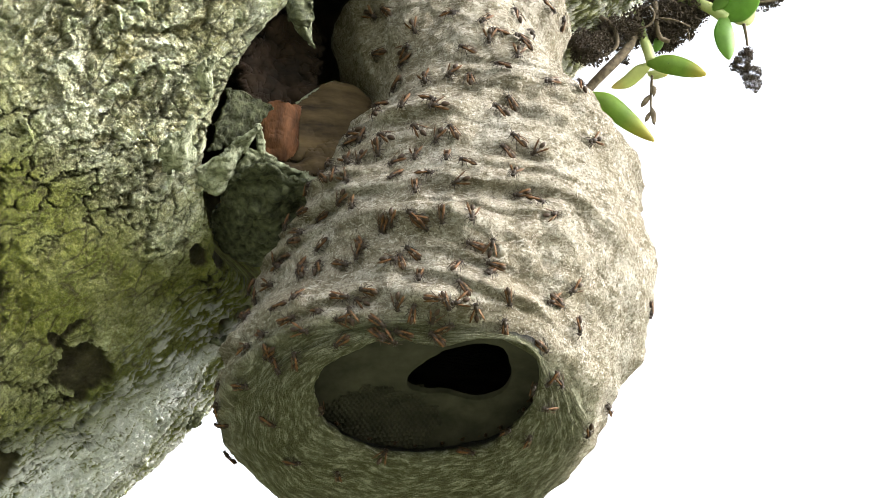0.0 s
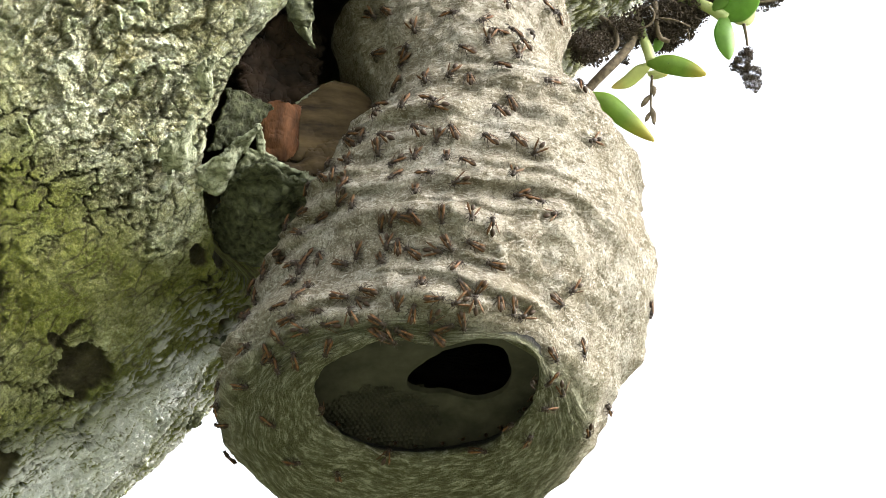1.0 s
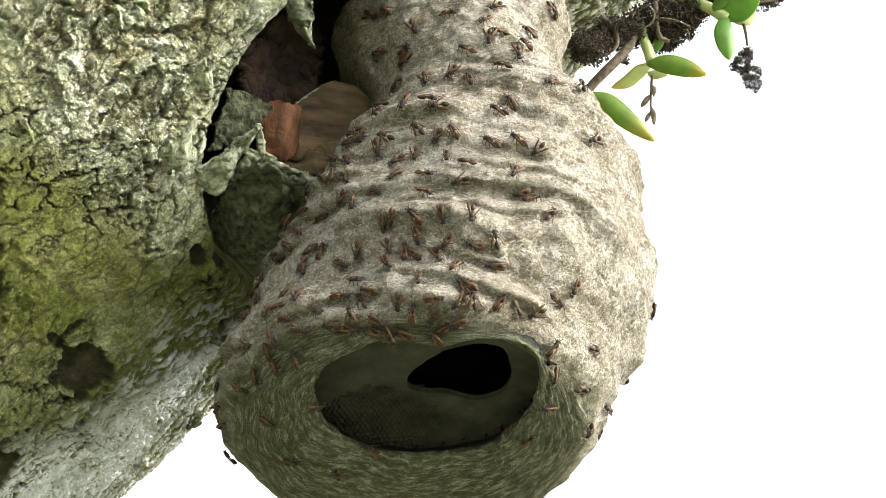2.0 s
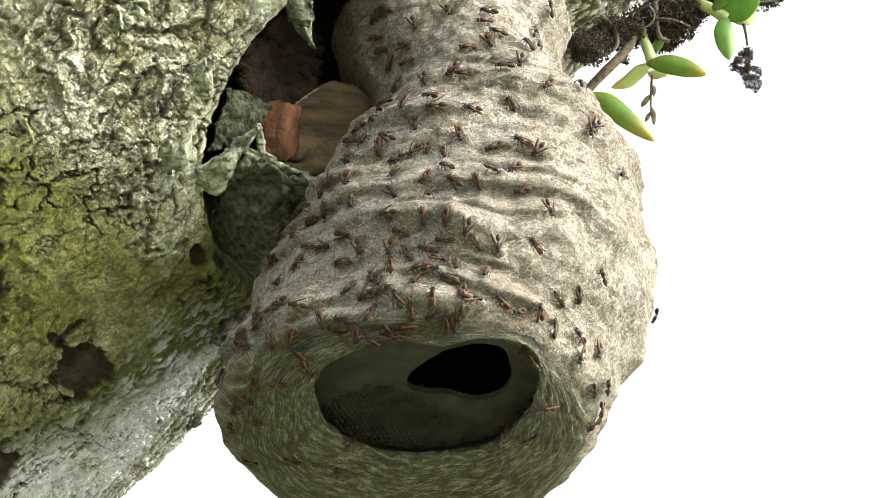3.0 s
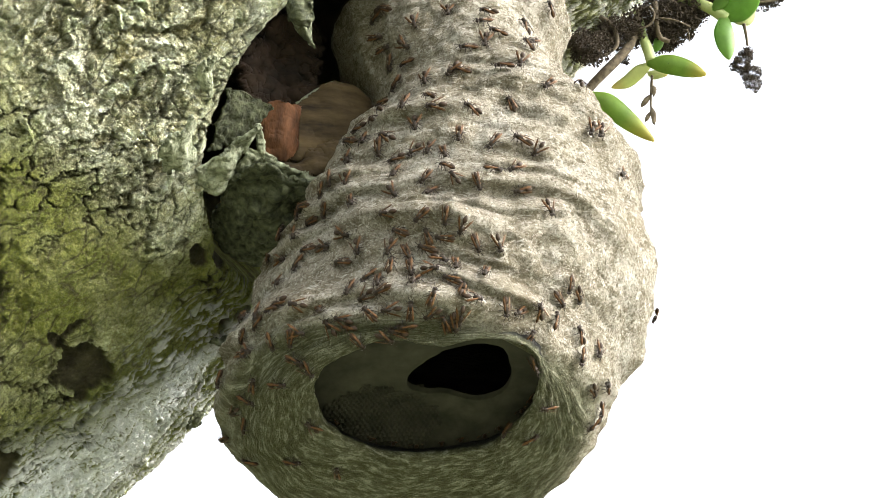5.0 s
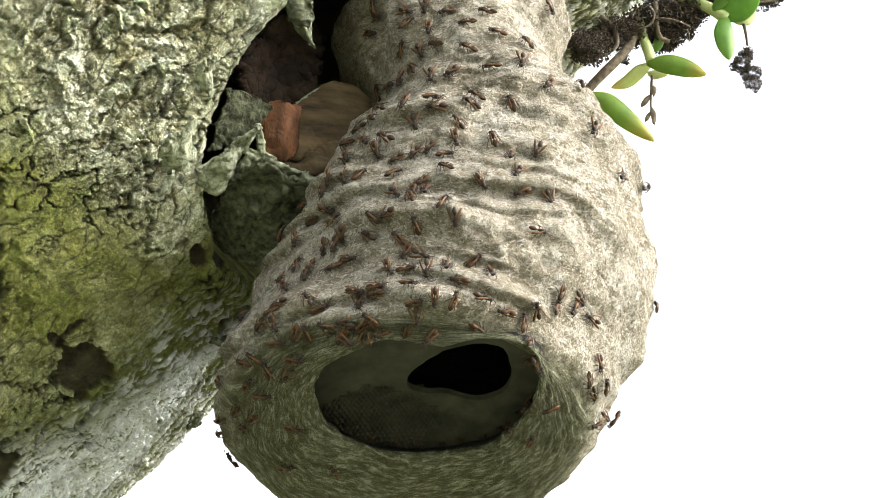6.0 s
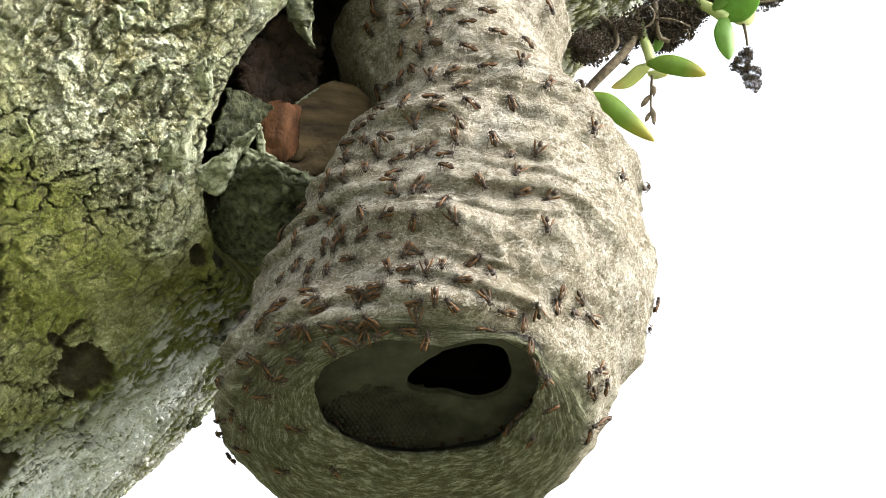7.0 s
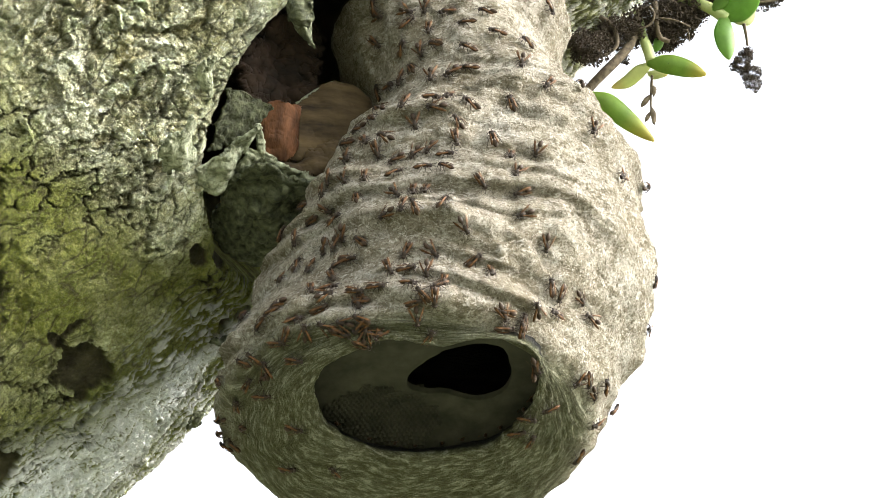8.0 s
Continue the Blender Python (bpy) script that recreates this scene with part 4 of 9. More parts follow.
def build_wasp(open_wings):
    """A slender dark wasp, head towards +y, feet at z = 0."""
    ob = new("wasp")
    bm = bmesh.new()
    blob(bm, mm(0, 4.5, 2.2), mm(1.35, 0.85, 1.15), 0.3)
    head = part("head", bm, WASP_DARK, ob)
    for s in (-1, 1):
        bm = bmesh.new()
        blob(bm, mm(s * 0.95, 4.75, 2.45), mm(0.5, 0.5, 0.8), 0.2, 8, 5)
        part("eye", bm, WASP_EYE, head)
    bm = bmesh.new()
    blob(bm, mm(0, 2.2, 2.6), mm(1.35, 2.0, 1.4), -0.12, 12, 8)
    blob(bm, mm(0, 0.5, 2.5), mm(0.9, 0.9, 0.95), -0.5, 8, 6)
    part("thorax", bm, WASP_DARK, ob)
    bm = bmesh.new()
    tube(bm, [mm(0, 0.0, 2.3), mm(0, -0.9, 2.35), mm(0, -1.7, 2.3)], [0.28 * MM, 0.25 * MM, 0.5 * MM], 7)
    tube(bm, [mm(0, -1.5, 2.3), mm(0, -2.0, 2.3), mm(0, -2.8, 2.25), mm(0, -3.8, 2.1), mm(0, -4.9, 1.9), mm(0, -5.8, 1.7), mm(0, -6.3, 1.6)],
         [0.35 * MM, 0.95 * MM, 1.35 * MM, 1.42 * MM, 1.15 * MM, 0.6 * MM, 0.12 * MM], 11, 0.92)
    part("abdomen", bm, WASP_BELLY, ob)
    for s in (-1, 1):
        w = part("wing", wing_mesh(s), WASP_WING, ob)
        w.matrix_basis = Matrix.Translation(mm(s * 0.75, 2.4, 3.55)) @ Euler((radians(4), radians(s * 24), radians(s * open_wings))).to_matrix().to_4x4()
        bm = bmesh.new()
        tube(bm, [mm(s * 0.35, 5.2, 2.7), mm(s * 0.75, 5.9, 3.1), mm(s * 1.25, 6.7, 2.9), mm(s * 1.7, 7.7, 2.2)], [0.16 * MM, 0.13 * MM, 0.15 * MM, 0.12 * MM], 5)
        part("antenna", bm, WASP_DARK, head)
        for y0, y1, reach in ((3.4, 5.2, 3.0), (2.2, 1.6, 3.6), (1.2, -2.6, 4.0)):
            bm = bmesh.new()
            tube(bm, [mm(s * 0.8, y0, 1.7), mm(s * reach * 0.55, y0 + (y1 - y0) * 0.35, 3.0), mm(s * reach * 0.85, y0 + (y1 - y0) * 0.7, 1.2), mm(s * reach, y1, 0.0)],
                 [0.28 * MM, 0.24 * MM, 0.17 * MM, 0.10 * MM], 5)
            part("leg", bm, WASP_LEG, ob)
    return tagged(ob, "slender dark wasp with rusty folded wings", "wasp", group="wasps on the nest")


def nest_at(v, a):
    """The nest skin's point, normal, upward and sideward directions at v, a (radians)."""
    x = np.interp(v, NEST_V, np.arange(len(NEST_V)))
    y = (a + math.pi) / (2 * math.pi) * len(NEST_A)
    i, j = int(x), int(y)
    n, m = len(NEST_V), len(NEST_A)
    g = lambda di, dj: NEST_P[min(max(i + di, 0), n - 1), (j + dj) % m]
    fx, fy = x - i, y - j
    p = (g(0, 0) * (1 - fx) + g(1, 0) * fx) * (1 - fy) + (g(0, 1) * (1 - fx) + g(1, 1) * fx) * fy
    up = Vector(g(-4, 0) - g(4, 0)).normalized()
    side = Vector(g(0, 5) - g(0, -5)).normalized()
    nor = side.cross(up).normalized()
    return Vector(p), nor, up


def on(v, a, turn, lift=0.0):
    """A wasp's pose on the nest: turn in degrees, 0 with the head up the nest, growing clockwise as seen from outside."""
    p, nor, up = nest_at(v, radians(a))
    head = Matrix.Rotation(-radians(turn), 3, nor) @ up
    head = (head - nor * head.dot(nor)).normalized()
    right = head.cross(nor)
    m = Matrix((right, head, nor)).transposed().to_4x4()
    m.translation = p + nor * (lift * MM)
    return m

# one wasp with folded wings and one with wings held apart, then copies of both
folded = build_wasp(6)
spread = build_wasp(24)
wasps = [folded] + [copy_thing(spread if k % 3 == 0 else folded, Matrix()) for k in range(171)]
wasps += [spread] + [copy_thing(spread, Matrix()) for _ in range(12)]
# the workers round the entrance are a little smaller
for w in wasps[41:172] + wasps[179:]:
    w.scale = (0.88, 0.88, 0.88)
flyers = [build_wasp(78)]
flyers.append(copy_thing(flyers[0], Matrix()))


def motions():
    """Every wasp walks on the nest: seconds, and its place and turn on the skin."""
    walk(wasps[0], [(0.00, on(2.83, -36.0, 345)), (0.98, on(2.83, -36.0, 342)), (1.90, on(2.83, -36.0, 344)), (2.60, on(2.79, -35.9, 332)), (3.34, on(2.79, -35.9, 330)), (4.90, on(2.79, -35.9, 331)), (5.13, on(2.70, -37.3, 307)), (5.37, on(2.64, -39.2, 326)), (5.48, on(2.61, -40.0, 361)), (5.60, on(2.59, -40.5, 399)), (6.36, on(2.59, -40.5, 399)), (8.00, on(2.59, -40.5, 399))])
    walk(wasps[1], [(0.00, on(3.68, -39.5, 108)), (0.62, on(3.68, -39.5, 103)), (1.90, on(3.68, -39.5, 105)), (2.13, on(3.66, -39.0, 105)), (2.37, on(3.63, -38.2, 112)), (2.60, on(3.61, -37.7, 144)), (3.92, on(3.61, -37.7, 140)), (4.90, on(3.61, -37.7, 142)), (5.13, on(3.62, -38.5, 196)), (5.37, on(3.63, -39.7, 185)), (5.48, on(3.63, -40.0, 132)), (5.60, on(3.62, -40.3, 78)), (6.88, on(3.62, -40.3, 76)), (8.00, on(3.62, -40.3, 77))])
    walk(wasps[2], [(0.00, on(3.38, -53.6, 312)), (1.01, on(3.38, -53.6, 309)), (1.90, on(3.38, -53.6, 310)), (2.13, on(3.38, -53.1, 312)), (2.37, on(3.38, -52.2, 281)), (2.48, on(3.38, -51.9, 212)), (2.60, on(3.38, -51.6, 141)), (4.10, on(3.38, -51.6, 141)), (4.90, on(3.38, -51.6, 141)), (5.13, on(3.37, -46.4, 93)), (5.37, on(3.29, -35.6, 108)), (5.60, on(3.26, -30.0, 91)), (7.26, on(3.26, -30.0, 88)), (8.00, on(3.26, -30.0, 90))])
    walk(wasps[3], [(0.00, on(3.88, -42.7, 265)), (0.60, on(3.88, -42.7, 265)), (1.90, on(3.88, -42.7, 265)), (2.60, on(3.97, -41.0, 291)), (3.99, on(3.97, -41.0, 291)), (4.90, on(3.97, -41.0, 290)), (5.13, on(4.03, -40.7, 280)), (5.37, on(4.13, -39.5, 292)), (5.60, on(4.24, -37.5, 333)), (7.16, on(4.24, -37.5, 334)), (8.00, on(4.24, -37.5, 333))])
    walk(wasps[4], [(0.00, on(4.62, -17.8, 213)), (0.86, on(4.62, -17.8, 210)), (1.90, on(4.62, -17.8, 212)), (2.60, on(4.57, -17.4, 219)), (3.31, on(4.57, -17.4, 221)), (4.90, on(4.57, -17.4, 220)), (5.60, on(4.62, -18.3, 225)), (6.48, on(4.62, -18.3, 225)), (8.00, on(4.62, -18.3, 225))])
    walk(wasps[5], [(0.00, on(4.83, -11.3, 352)), (0.76, on(4.83, -11.3, 350)), (1.90, on(4.83, -11.3, 352)), (2.13, on(4.76, -11.9, 334)), (2.37, on(4.71, -12.8, 321)), (2.60, on(4.68, -13.3, 287)), (4.09, on(4.68, -13.3, 286)), (4.90, on(4.68, -13.3, 286)), (5.13, on(4.36, -17.0, 320)), (5.37, on(4.13, -21.2, 326)), (5.60, on(3.88, -22.7, 319)), (6.85, on(3.88, -22.7, 318)), (8.00, on(3.88, -22.7, 319))])
    walk(wasps[6], [(0.00, on(4.37, -46.0, 228)), (0.84, on(4.37, -46.0, 227)), (1.90, on(4.37, -46.0, 227)), (2.60, on(4.37, -46.0, 204)), (4.17, on(4.37, -46.0, 209)), (4.90, on(4.37, -46.0, 206)), (5.13, on(4.30, -47.7, 247)), (5.37, on(4.26, -50.9, 232)), (5.48, on(4.23, -52.3, 173)), (5.60, on(4.20, -53.3, 114)), (6.49, on(4.20, -53.3, 110)), (8.00, on(4.20, -53.3, 112))])
    walk(wasps[7], [(0.00, on(2.68, -44.7, 167)), (0.57, on(2.68, -44.7, 164)), (1.90, on(2.68, -44.7, 166)), (2.13, on(2.69, -44.4, 151)), (2.37, on(2.73, -44.0, 170)), (2.48, on(2.74, -43.9, 207)), (2.60, on(2.75, -43.9, 245)), (3.63, on(2.75, -43.9, 244)), (4.90, on(2.75, -43.9, 245)), (5.13, on(2.75, -43.4, 247)), (5.37, on(2.78, -42.1, 240)), (5.48, on(2.78, -41.8, 195)), (5.60, on(2.79, -41.5, 145)), (6.98, on(2.79, -41.5, 152)), (8.00, on(2.79, -41.5, 150))])
    walk(wasps[8], [(0.00, on(3.47, 8.7, 242)), (1.16, on(3.47, 8.7, 245)), (1.90, on(3.47, 8.7, 244)), (2.60, on(3.52, 7.7, 270)), (4.02, on(3.52, 7.7, 274)), (4.90, on(3.52, 7.7, 272)), (5.13, on(3.51, 5.4, 262)), (5.37, on(3.55, 0.6, 269)), (5.60, on(3.57, -1.9, 304)), (6.70, on(3.57, -1.9, 303)), (8.00, on(3.57, -1.9, 303))])
    walk(wasps[9], [(0.00, on(3.72, 12.4, 291)), (0.69, on(3.72, 12.4, 288)), (1.90, on(3.72, 12.4, 289)), (2.60, on(3.75, 11.1, 307)), (3.34, on(3.75, 11.1, 303)), (4.90, on(3.75, 11.1, 306)), (5.60, on(3.77, 10.2, 303)), (6.47, on(3.77, 10.2, 293)), (8.00, on(3.77, 10.2, 298))])
    walk(wasps[10], [(0.00, on(3.82, 22.5, 298)), (0.30, on(3.68, 21.2, 303)), (1.09, on(3.68, 21.2, 302)), (1.39, on(3.51, 27.4, 296)), (1.69, on(3.44, 31.8, 302)), (1.99, on(3.33, 37.1, 302)), (2.30, on(3.28, 39.6, 343)), (2.60, on(3.04, 47.2, 376)), (3.44, on(3.04, 47.2, 382)), (4.90, on(3.04, 47.2, 380)), (5.02, on(3.16, 33.6, 317)), (5.13, on(3.23, 22.6, 274)), (5.37, on(3.11, -3.9, 274)), (5.60, on(2.95, -16.2, 203)), (6.83, on(2.95, -16.2, 208)), (8.00, on(2.95, -16.2, 206))])
    walk(wasps[11], [(0.00, on(3.94, 23.2, 347)), (1.23, on(3.94, 23.2, 355)), (1.90, on(3.94, 23.2, 352)), (2.60, on(3.93, 24.6, 355)), (3.53, on(3.93, 24.6, 357)), (4.90, on(3.93, 24.6, 356)), (5.60, on(3.88, 24.7, 356)), (6.48, on(3.88, 24.7, 354)), (8.00, on(3.88, 24.7, 355))])
    walk(wasps[12], [(0.00, on(3.31, 38.7, 222)), (0.74, on(3.31, 38.7, 222)), (1.90, on(3.31, 38.7, 223)), (2.13, on(3.38, 38.7, 142)), (2.37, on(3.45, 40.5, 141)), (2.60, on(3.54, 40.1, 225)), (4.20, on(3.54, 40.1, 225)), (4.90, on(3.54, 40.1, 225)), (5.13, on(3.82, 16.6, 270)), (5.37, on(3.53, -8.5, 237)), (5.60, on(3.47, -22.4, 205)), (7.11, on(3.47, -22.4, 209)), (8.00, on(3.47, -22.4, 207))])
    walk(wasps[13], [(0.00, on(4.21, 14.3, 215)), (0.59, on(4.21, 14.3, 209)), (1.90, on(4.21, 14.3, 212)), (2.13, on(4.25, 14.3, 184)), (2.37, on(4.32, 13.9, 185)), (2.60, on(4.35, 14.0, 220)), (3.53, on(4.35, 14.0, 217)), (4.90, on(4.35, 14.0, 219)), (5.60, on(4.35, 14.5, 212)), (6.75, on(4.35, 14.5, 219)), (8.00, on(4.35, 14.5, 217))])
    walk(wasps[14], [(0.00, on(4.60, 2.7, 321)), (0.72, on(4.60, 2.7, 316)), (1.90, on(4.60, 2.7, 317)), (2.60, on(4.61, 3.2, 297)), (3.86, on(4.61, 3.2, 287)), (4.90, on(4.61, 3.2, 291)), (5.25, on(4.63, 2.3, 280)), (5.60, on(4.61, 0.7, 286)), (5.95, on(4.59, -1.3, 282)), (6.30, on(4.56, -2.8, 271)), (6.65, on(4.54, -3.5, 267)), (7.09, on(4.54, -3.5, 269)), (8.00, on(4.58, -10.9, 280))])
    walk(wasps[15], [(0.00, on(4.86, 19.0, 256)), (1.16, on(4.86, 19.0, 259)), (1.90, on(4.86, 19.0, 256)), (2.60, on(4.92, 17.5, 227)), (3.73, on(4.92, 17.5, 228)), (4.90, on(4.92, 17.5, 229)), (5.60, on(4.92, 17.5, 227)), (7.08, on(4.92, 17.5, 223)), (8.00, on(4.92, 17.5, 225))])
    walk(wasps[16], [(0.00, on(4.76, 32.9, 365)), (0.88, on(4.76, 32.9, 364)), (1.90, on(4.76, 32.9, 364)), (2.13, on(4.74, 33.8, 414)), (2.37, on(4.70, 34.2, 418)), (2.60, on(4.69, 34.2, 397)), (3.96, on(4.69, 34.2, 400)), (4.90, on(4.69, 34.2, 400)), (5.13, on(4.69, 34.2, 398)), (5.37, on(4.69, 34.7, 400)), (5.60, on(4.70, 34.2, 396)), (6.47, on(4.70, 34.2, 394)), (8.00, on(4.70, 34.2, 394))])
    walk(wasps[17], [(0.00, on(2.36, 51.8, 96)), (0.99, on(2.36, 51.8, 94)), (1.90, on(2.36, 51.8, 95)), (2.30, on(2.25, 72.6, 97)), (2.70, on(2.25, 119.8, 105)), (2.90, on(2.37, 132.5, 142)), (3.10, on(2.49, 145.2, 180)), (3.50, on(2.49, 145.2, 176)), (4.40, on(2.49, 145.2, 178)), (4.73, on(3.08, 141.3, 187)), (5.07, on(4.53, 131.2, 197)), (5.40, on(6.41, 118.1, 201)), (5.74, on(8.29, 104.9, 187)), (6.07, on(9.79, 95.2, 132)), (6.41, on(10.82, 87.7, 87)), (7.26, on(10.82, 87.7, 88)), (8.00, on(10.96, 98.3, 87))])
    walk(wasps[18], [(0.00, on(2.17, 68.4, 279)), (0.12, on(2.17, 67.5, 277)), (0.25, on(2.17, 65.0, 276)), (0.37, on(2.18, 63.7, 276)), (0.98, on(2.18, 63.7, 275)), (1.31, on(2.17, 62.6, 279)), (1.63, on(2.30, 57.6, 282)), (1.95, on(2.32, 55.7, 282)), (2.28, on(2.38, 52.8, 297)), (2.60, on(2.37, 52.2, 312)), (4.13, on(2.37, 52.2, 308)), (4.90, on(2.37, 52.2, 310)), (5.13, on(2.37, 52.1, 251)), (5.37, on(2.36, 52.0, 191)), (5.60, on(2.36, 51.8, 132)), (6.88, on(2.36, 51.8, 131)), (8.00, on(2.36, 51.8, 132))])
    walk(wasps[19], [(0.00, on(2.99, 32.9, 340)), (0.18, on(2.90, 32.3, 352)), (0.35, on(2.89, 27.8, 354)), (0.53, on(2.88, 25.7, 354)), (1.27, on(2.88, 25.7, 354)), (1.60, on(2.92, 23.6, 280)), (1.93, on(3.02, 20.3, 236)), (2.27, on(3.15, 16.0, 262)), (2.60, on(3.26, 13.6, 306)), (4.03, on(3.26, 13.6, 300)), (4.90, on(3.26, 13.6, 303)), (5.60, on(3.25, 13.1, 309)), (7.02, on(3.25, 13.1, 309)), (8.00, on(3.25, 13.1, 309))])
    walk(wasps[20], [(0.00, on(4.11, -9.5, 313)), (1.17, on(4.11, -9.5, 314)), (1.90, on(4.11, -9.5, 313)), (2.60, on(4.07, -8.7, 278)), (3.81, on(4.07, -8.7, 273)), (4.90, on(4.07, -8.7, 276)), (5.60, on(4.07, -8.7, 312)), (6.59, on(4.07, -8.7, 309)), (8.00, on(4.07, -8.7, 310))])
    walk(wasps[21], [(0.00, on(4.92, -45.9, 267)), (1.26, on(4.92, -45.9, 270)), (1.90, on(4.92, -45.9, 269)), (2.60, on(4.99, -42.3, 263)), (3.85, on(4.99, -42.3, 262)), (4.90, on(4.99, -42.3, 263)), (5.13, on(4.15, -64.7, 315)), (5.37, on(3.84, -69.7, 365)), (5.60, on(3.85, -67.9, 400)), (6.81, on(3.85, -67.9, 400)), (8.00, on(3.85, -67.9, 400))])
    walk(wasps[22], [(0.00, on(5.45, -37.3, 309)), (1.10, on(5.45, -37.3, 310)), (1.90, on(5.45, -37.3, 310)), (2.13, on(5.48, -36.0, 302)), (2.37, on(5.49, -34.6, 301)), (2.60, on(5.45, -34.6, 307)), (4.16, on(5.45, -34.6, 308)), (4.90, on(5.45, -34.6, 309)), (5.60, on(5.19, -41.0, 291)), (7.23, on(5.19, -41.0, 292)), (8.00, on(5.19, -41.0, 291))])
    walk(wasps[23], [(0.00, on(5.53, -25.4, 174)), (0.63, on(5.53, -25.4, 173)), (1.90, on(5.53, -25.4, 174)), (2.60, on(5.53, -25.4, 174)), (3.36, on(5.53, -25.4, 171)), (4.90, on(5.53, -25.4, 172)), (5.60, on(5.53, -25.4, 174)), (7.07, on(5.53, -25.4, 176)), (8.00, on(5.53, -25.4, 175))])
    walk(wasps[24], [(0.00, on(5.50, -19.0, 105)), (0.68, on(5.50, -19.0, 107)), (1.90, on(5.50, -19.0, 106)), (2.13, on(5.47, -19.2, 47)), (2.37, on(5.44, -19.6, -13)), (2.60, on(5.38, -20.2, -72)), (4.18, on(5.38, -20.2, -67)), (4.90, on(5.38, -20.2, -70)), (5.13, on(5.40, -19.9, -15)), (5.37, on(5.43, -19.2, 39)), (5.60, on(5.48, -18.0, 93)), (7.23, on(5.48, -18.0, 90)), (8.00, on(5.48, -18.0, 91))])
    walk(wasps[25], [(0.00, on(5.56, -45.9, 254)), (0.90, on(5.56, -45.9, 253)), (1.90, on(5.56, -45.9, 254)), (2.60, on(5.51, -44.5, 255)), (3.59, on(5.51, -44.5, 249)), (4.90, on(5.51, -44.5, 252)), (5.60, on(5.51, -44.5, 255)), (6.81, on(5.51, -44.5, 256)), (8.00, on(5.51, -44.5, 256))])
    walk(wasps[26], [(0.00, on(5.70, -46.8, 246)), (0.65, on(5.70, -46.8, 312)), (1.90, on(5.70, -46.8, 263)), (2.13, on(5.70, -47.0, 275)), (2.37, on(5.71, -46.4, 298)), (2.60, on(5.69, -46.3, 281)), (3.33, on(5.69, -46.3, 278)), (4.90, on(5.69, -46.3, 280)), (5.60, on(5.69, -47.8, 267)), (6.44, on(5.69, -47.8, 266)), (8.00, on(5.69, -47.8, 268))])
    walk(wasps[27], [(0.00, on(5.76, -40.5, 167)), (0.68, on(5.76, -40.5, 162)), (1.90, on(5.76, -40.5, 166)), (2.13, on(5.77, -40.4, 138)), (2.37, on(5.84, -38.7, 139)), (2.60, on(5.91, -37.3, 157)), (3.81, on(5.91, -37.3, 160)), (4.90, on(5.91, -37.3, 158)), (5.60, on(5.99, -35.9, 136)), (6.38, on(5.99, -35.9, 133)), (8.00, on(5.99, -35.9, 134))])
    walk(wasps[28], [(0.00, on(6.03, -28.4, 283)), (1.05, on(6.03, -28.4, 286)), (1.90, on(6.03, -28.4, 284)), (2.60, on(6.03, -28.0, 283)), (3.37, on(6.03, -28.0, 287)), (4.90, on(6.03, -28.0, 285)), (5.60, on(6.03, -28.4, 283)), (6.38, on(6.03, -28.4, 285)), (8.00, on(6.03, -28.4, 285))])
    walk(wasps[29], [(0.00, on(6.17, -30.6, 162)), (1.27, on(6.17, -30.6, 163)), (1.90, on(6.17, -30.6, 162)), (2.60, on(6.17, -30.1, 173)), (3.41, on(6.17, -30.1, 170)), (4.90, on(6.17, -30.1, 172)), (5.60, on(6.20, -30.7, 155)), (6.55, on(6.20, -30.7, 155)), (8.00, on(6.20, -30.7, 155))])
    walk(wasps[30], [(0.00, on(6.13, -6.6, 321)), (0.87, on(6.13, -6.6, 325)), (1.90, on(6.13, -6.6, 323)), (2.13, on(6.15, -6.0, 323)), (2.37, on(6.17, -5.0, 296)), (2.48, on(6.18, -4.8, 229)), (2.60, on(6.19, -4.5, 162)), (3.92, on(6.19, -4.5, 162)), (4.90, on(6.19, -4.5, 162)), (5.13, on(6.20, -4.7, 189)), (5.37, on(6.23, -5.1, 189)), (5.60, on(6.25, -5.3, 162)), (7.12, on(6.25, -5.3, 160)), (8.00, on(6.25, -5.3, 161))])
    walk(wasps[31], [(0.00, on(6.27, -40.0, 136)), (1.20, on(6.27, -40.0, 138)), (1.90, on(6.27, -40.0, 136)), (2.60, on(6.20, -40.5, 140)), (4.11, on(6.20, -40.5, 141)), (4.90, on(6.20, -40.5, 141)), (5.60, on(6.17, -41.1, 138)), (6.99, on(6.17, -41.1, 140)), (8.00, on(6.17, -41.1, 139))])
    walk(wasps[32], [(0.00, on(5.99, -52.1, 138)), (0.95, on(5.99, -52.1, 141)), (1.90, on(5.99, -52.1, 139)), (2.02, on(5.95, -49.5, 111)), (2.13, on(6.04, -43.6, 96)), (2.37, on(5.65, -41.4, 31)), (2.48, on(5.61, -39.1, -21)), (2.60, on(5.53, -37.8, -55)), (3.90, on(5.53, -37.8, -55)), (4.90, on(5.53, -37.8, -55)), (5.60, on(5.49, -38.6, -57)), (6.56, on(5.49, -38.6, -56)), (8.00, on(5.49, -38.6, -58))])
    walk(wasps[33], [(0.00, on(5.38, 6.5, 315)), (0.58, on(5.38, 6.5, 318)), (1.90, on(5.38, 6.5, 316)), (2.60, on(5.40, 6.7, 318)), (4.04, on(5.40, 6.7, 318)), (4.90, on(5.40, 6.7, 318)), (5.60, on(5.38, 6.5, 319)), (6.75, on(5.38, 6.5, 325)), (8.00, on(5.38, 6.5, 322))])
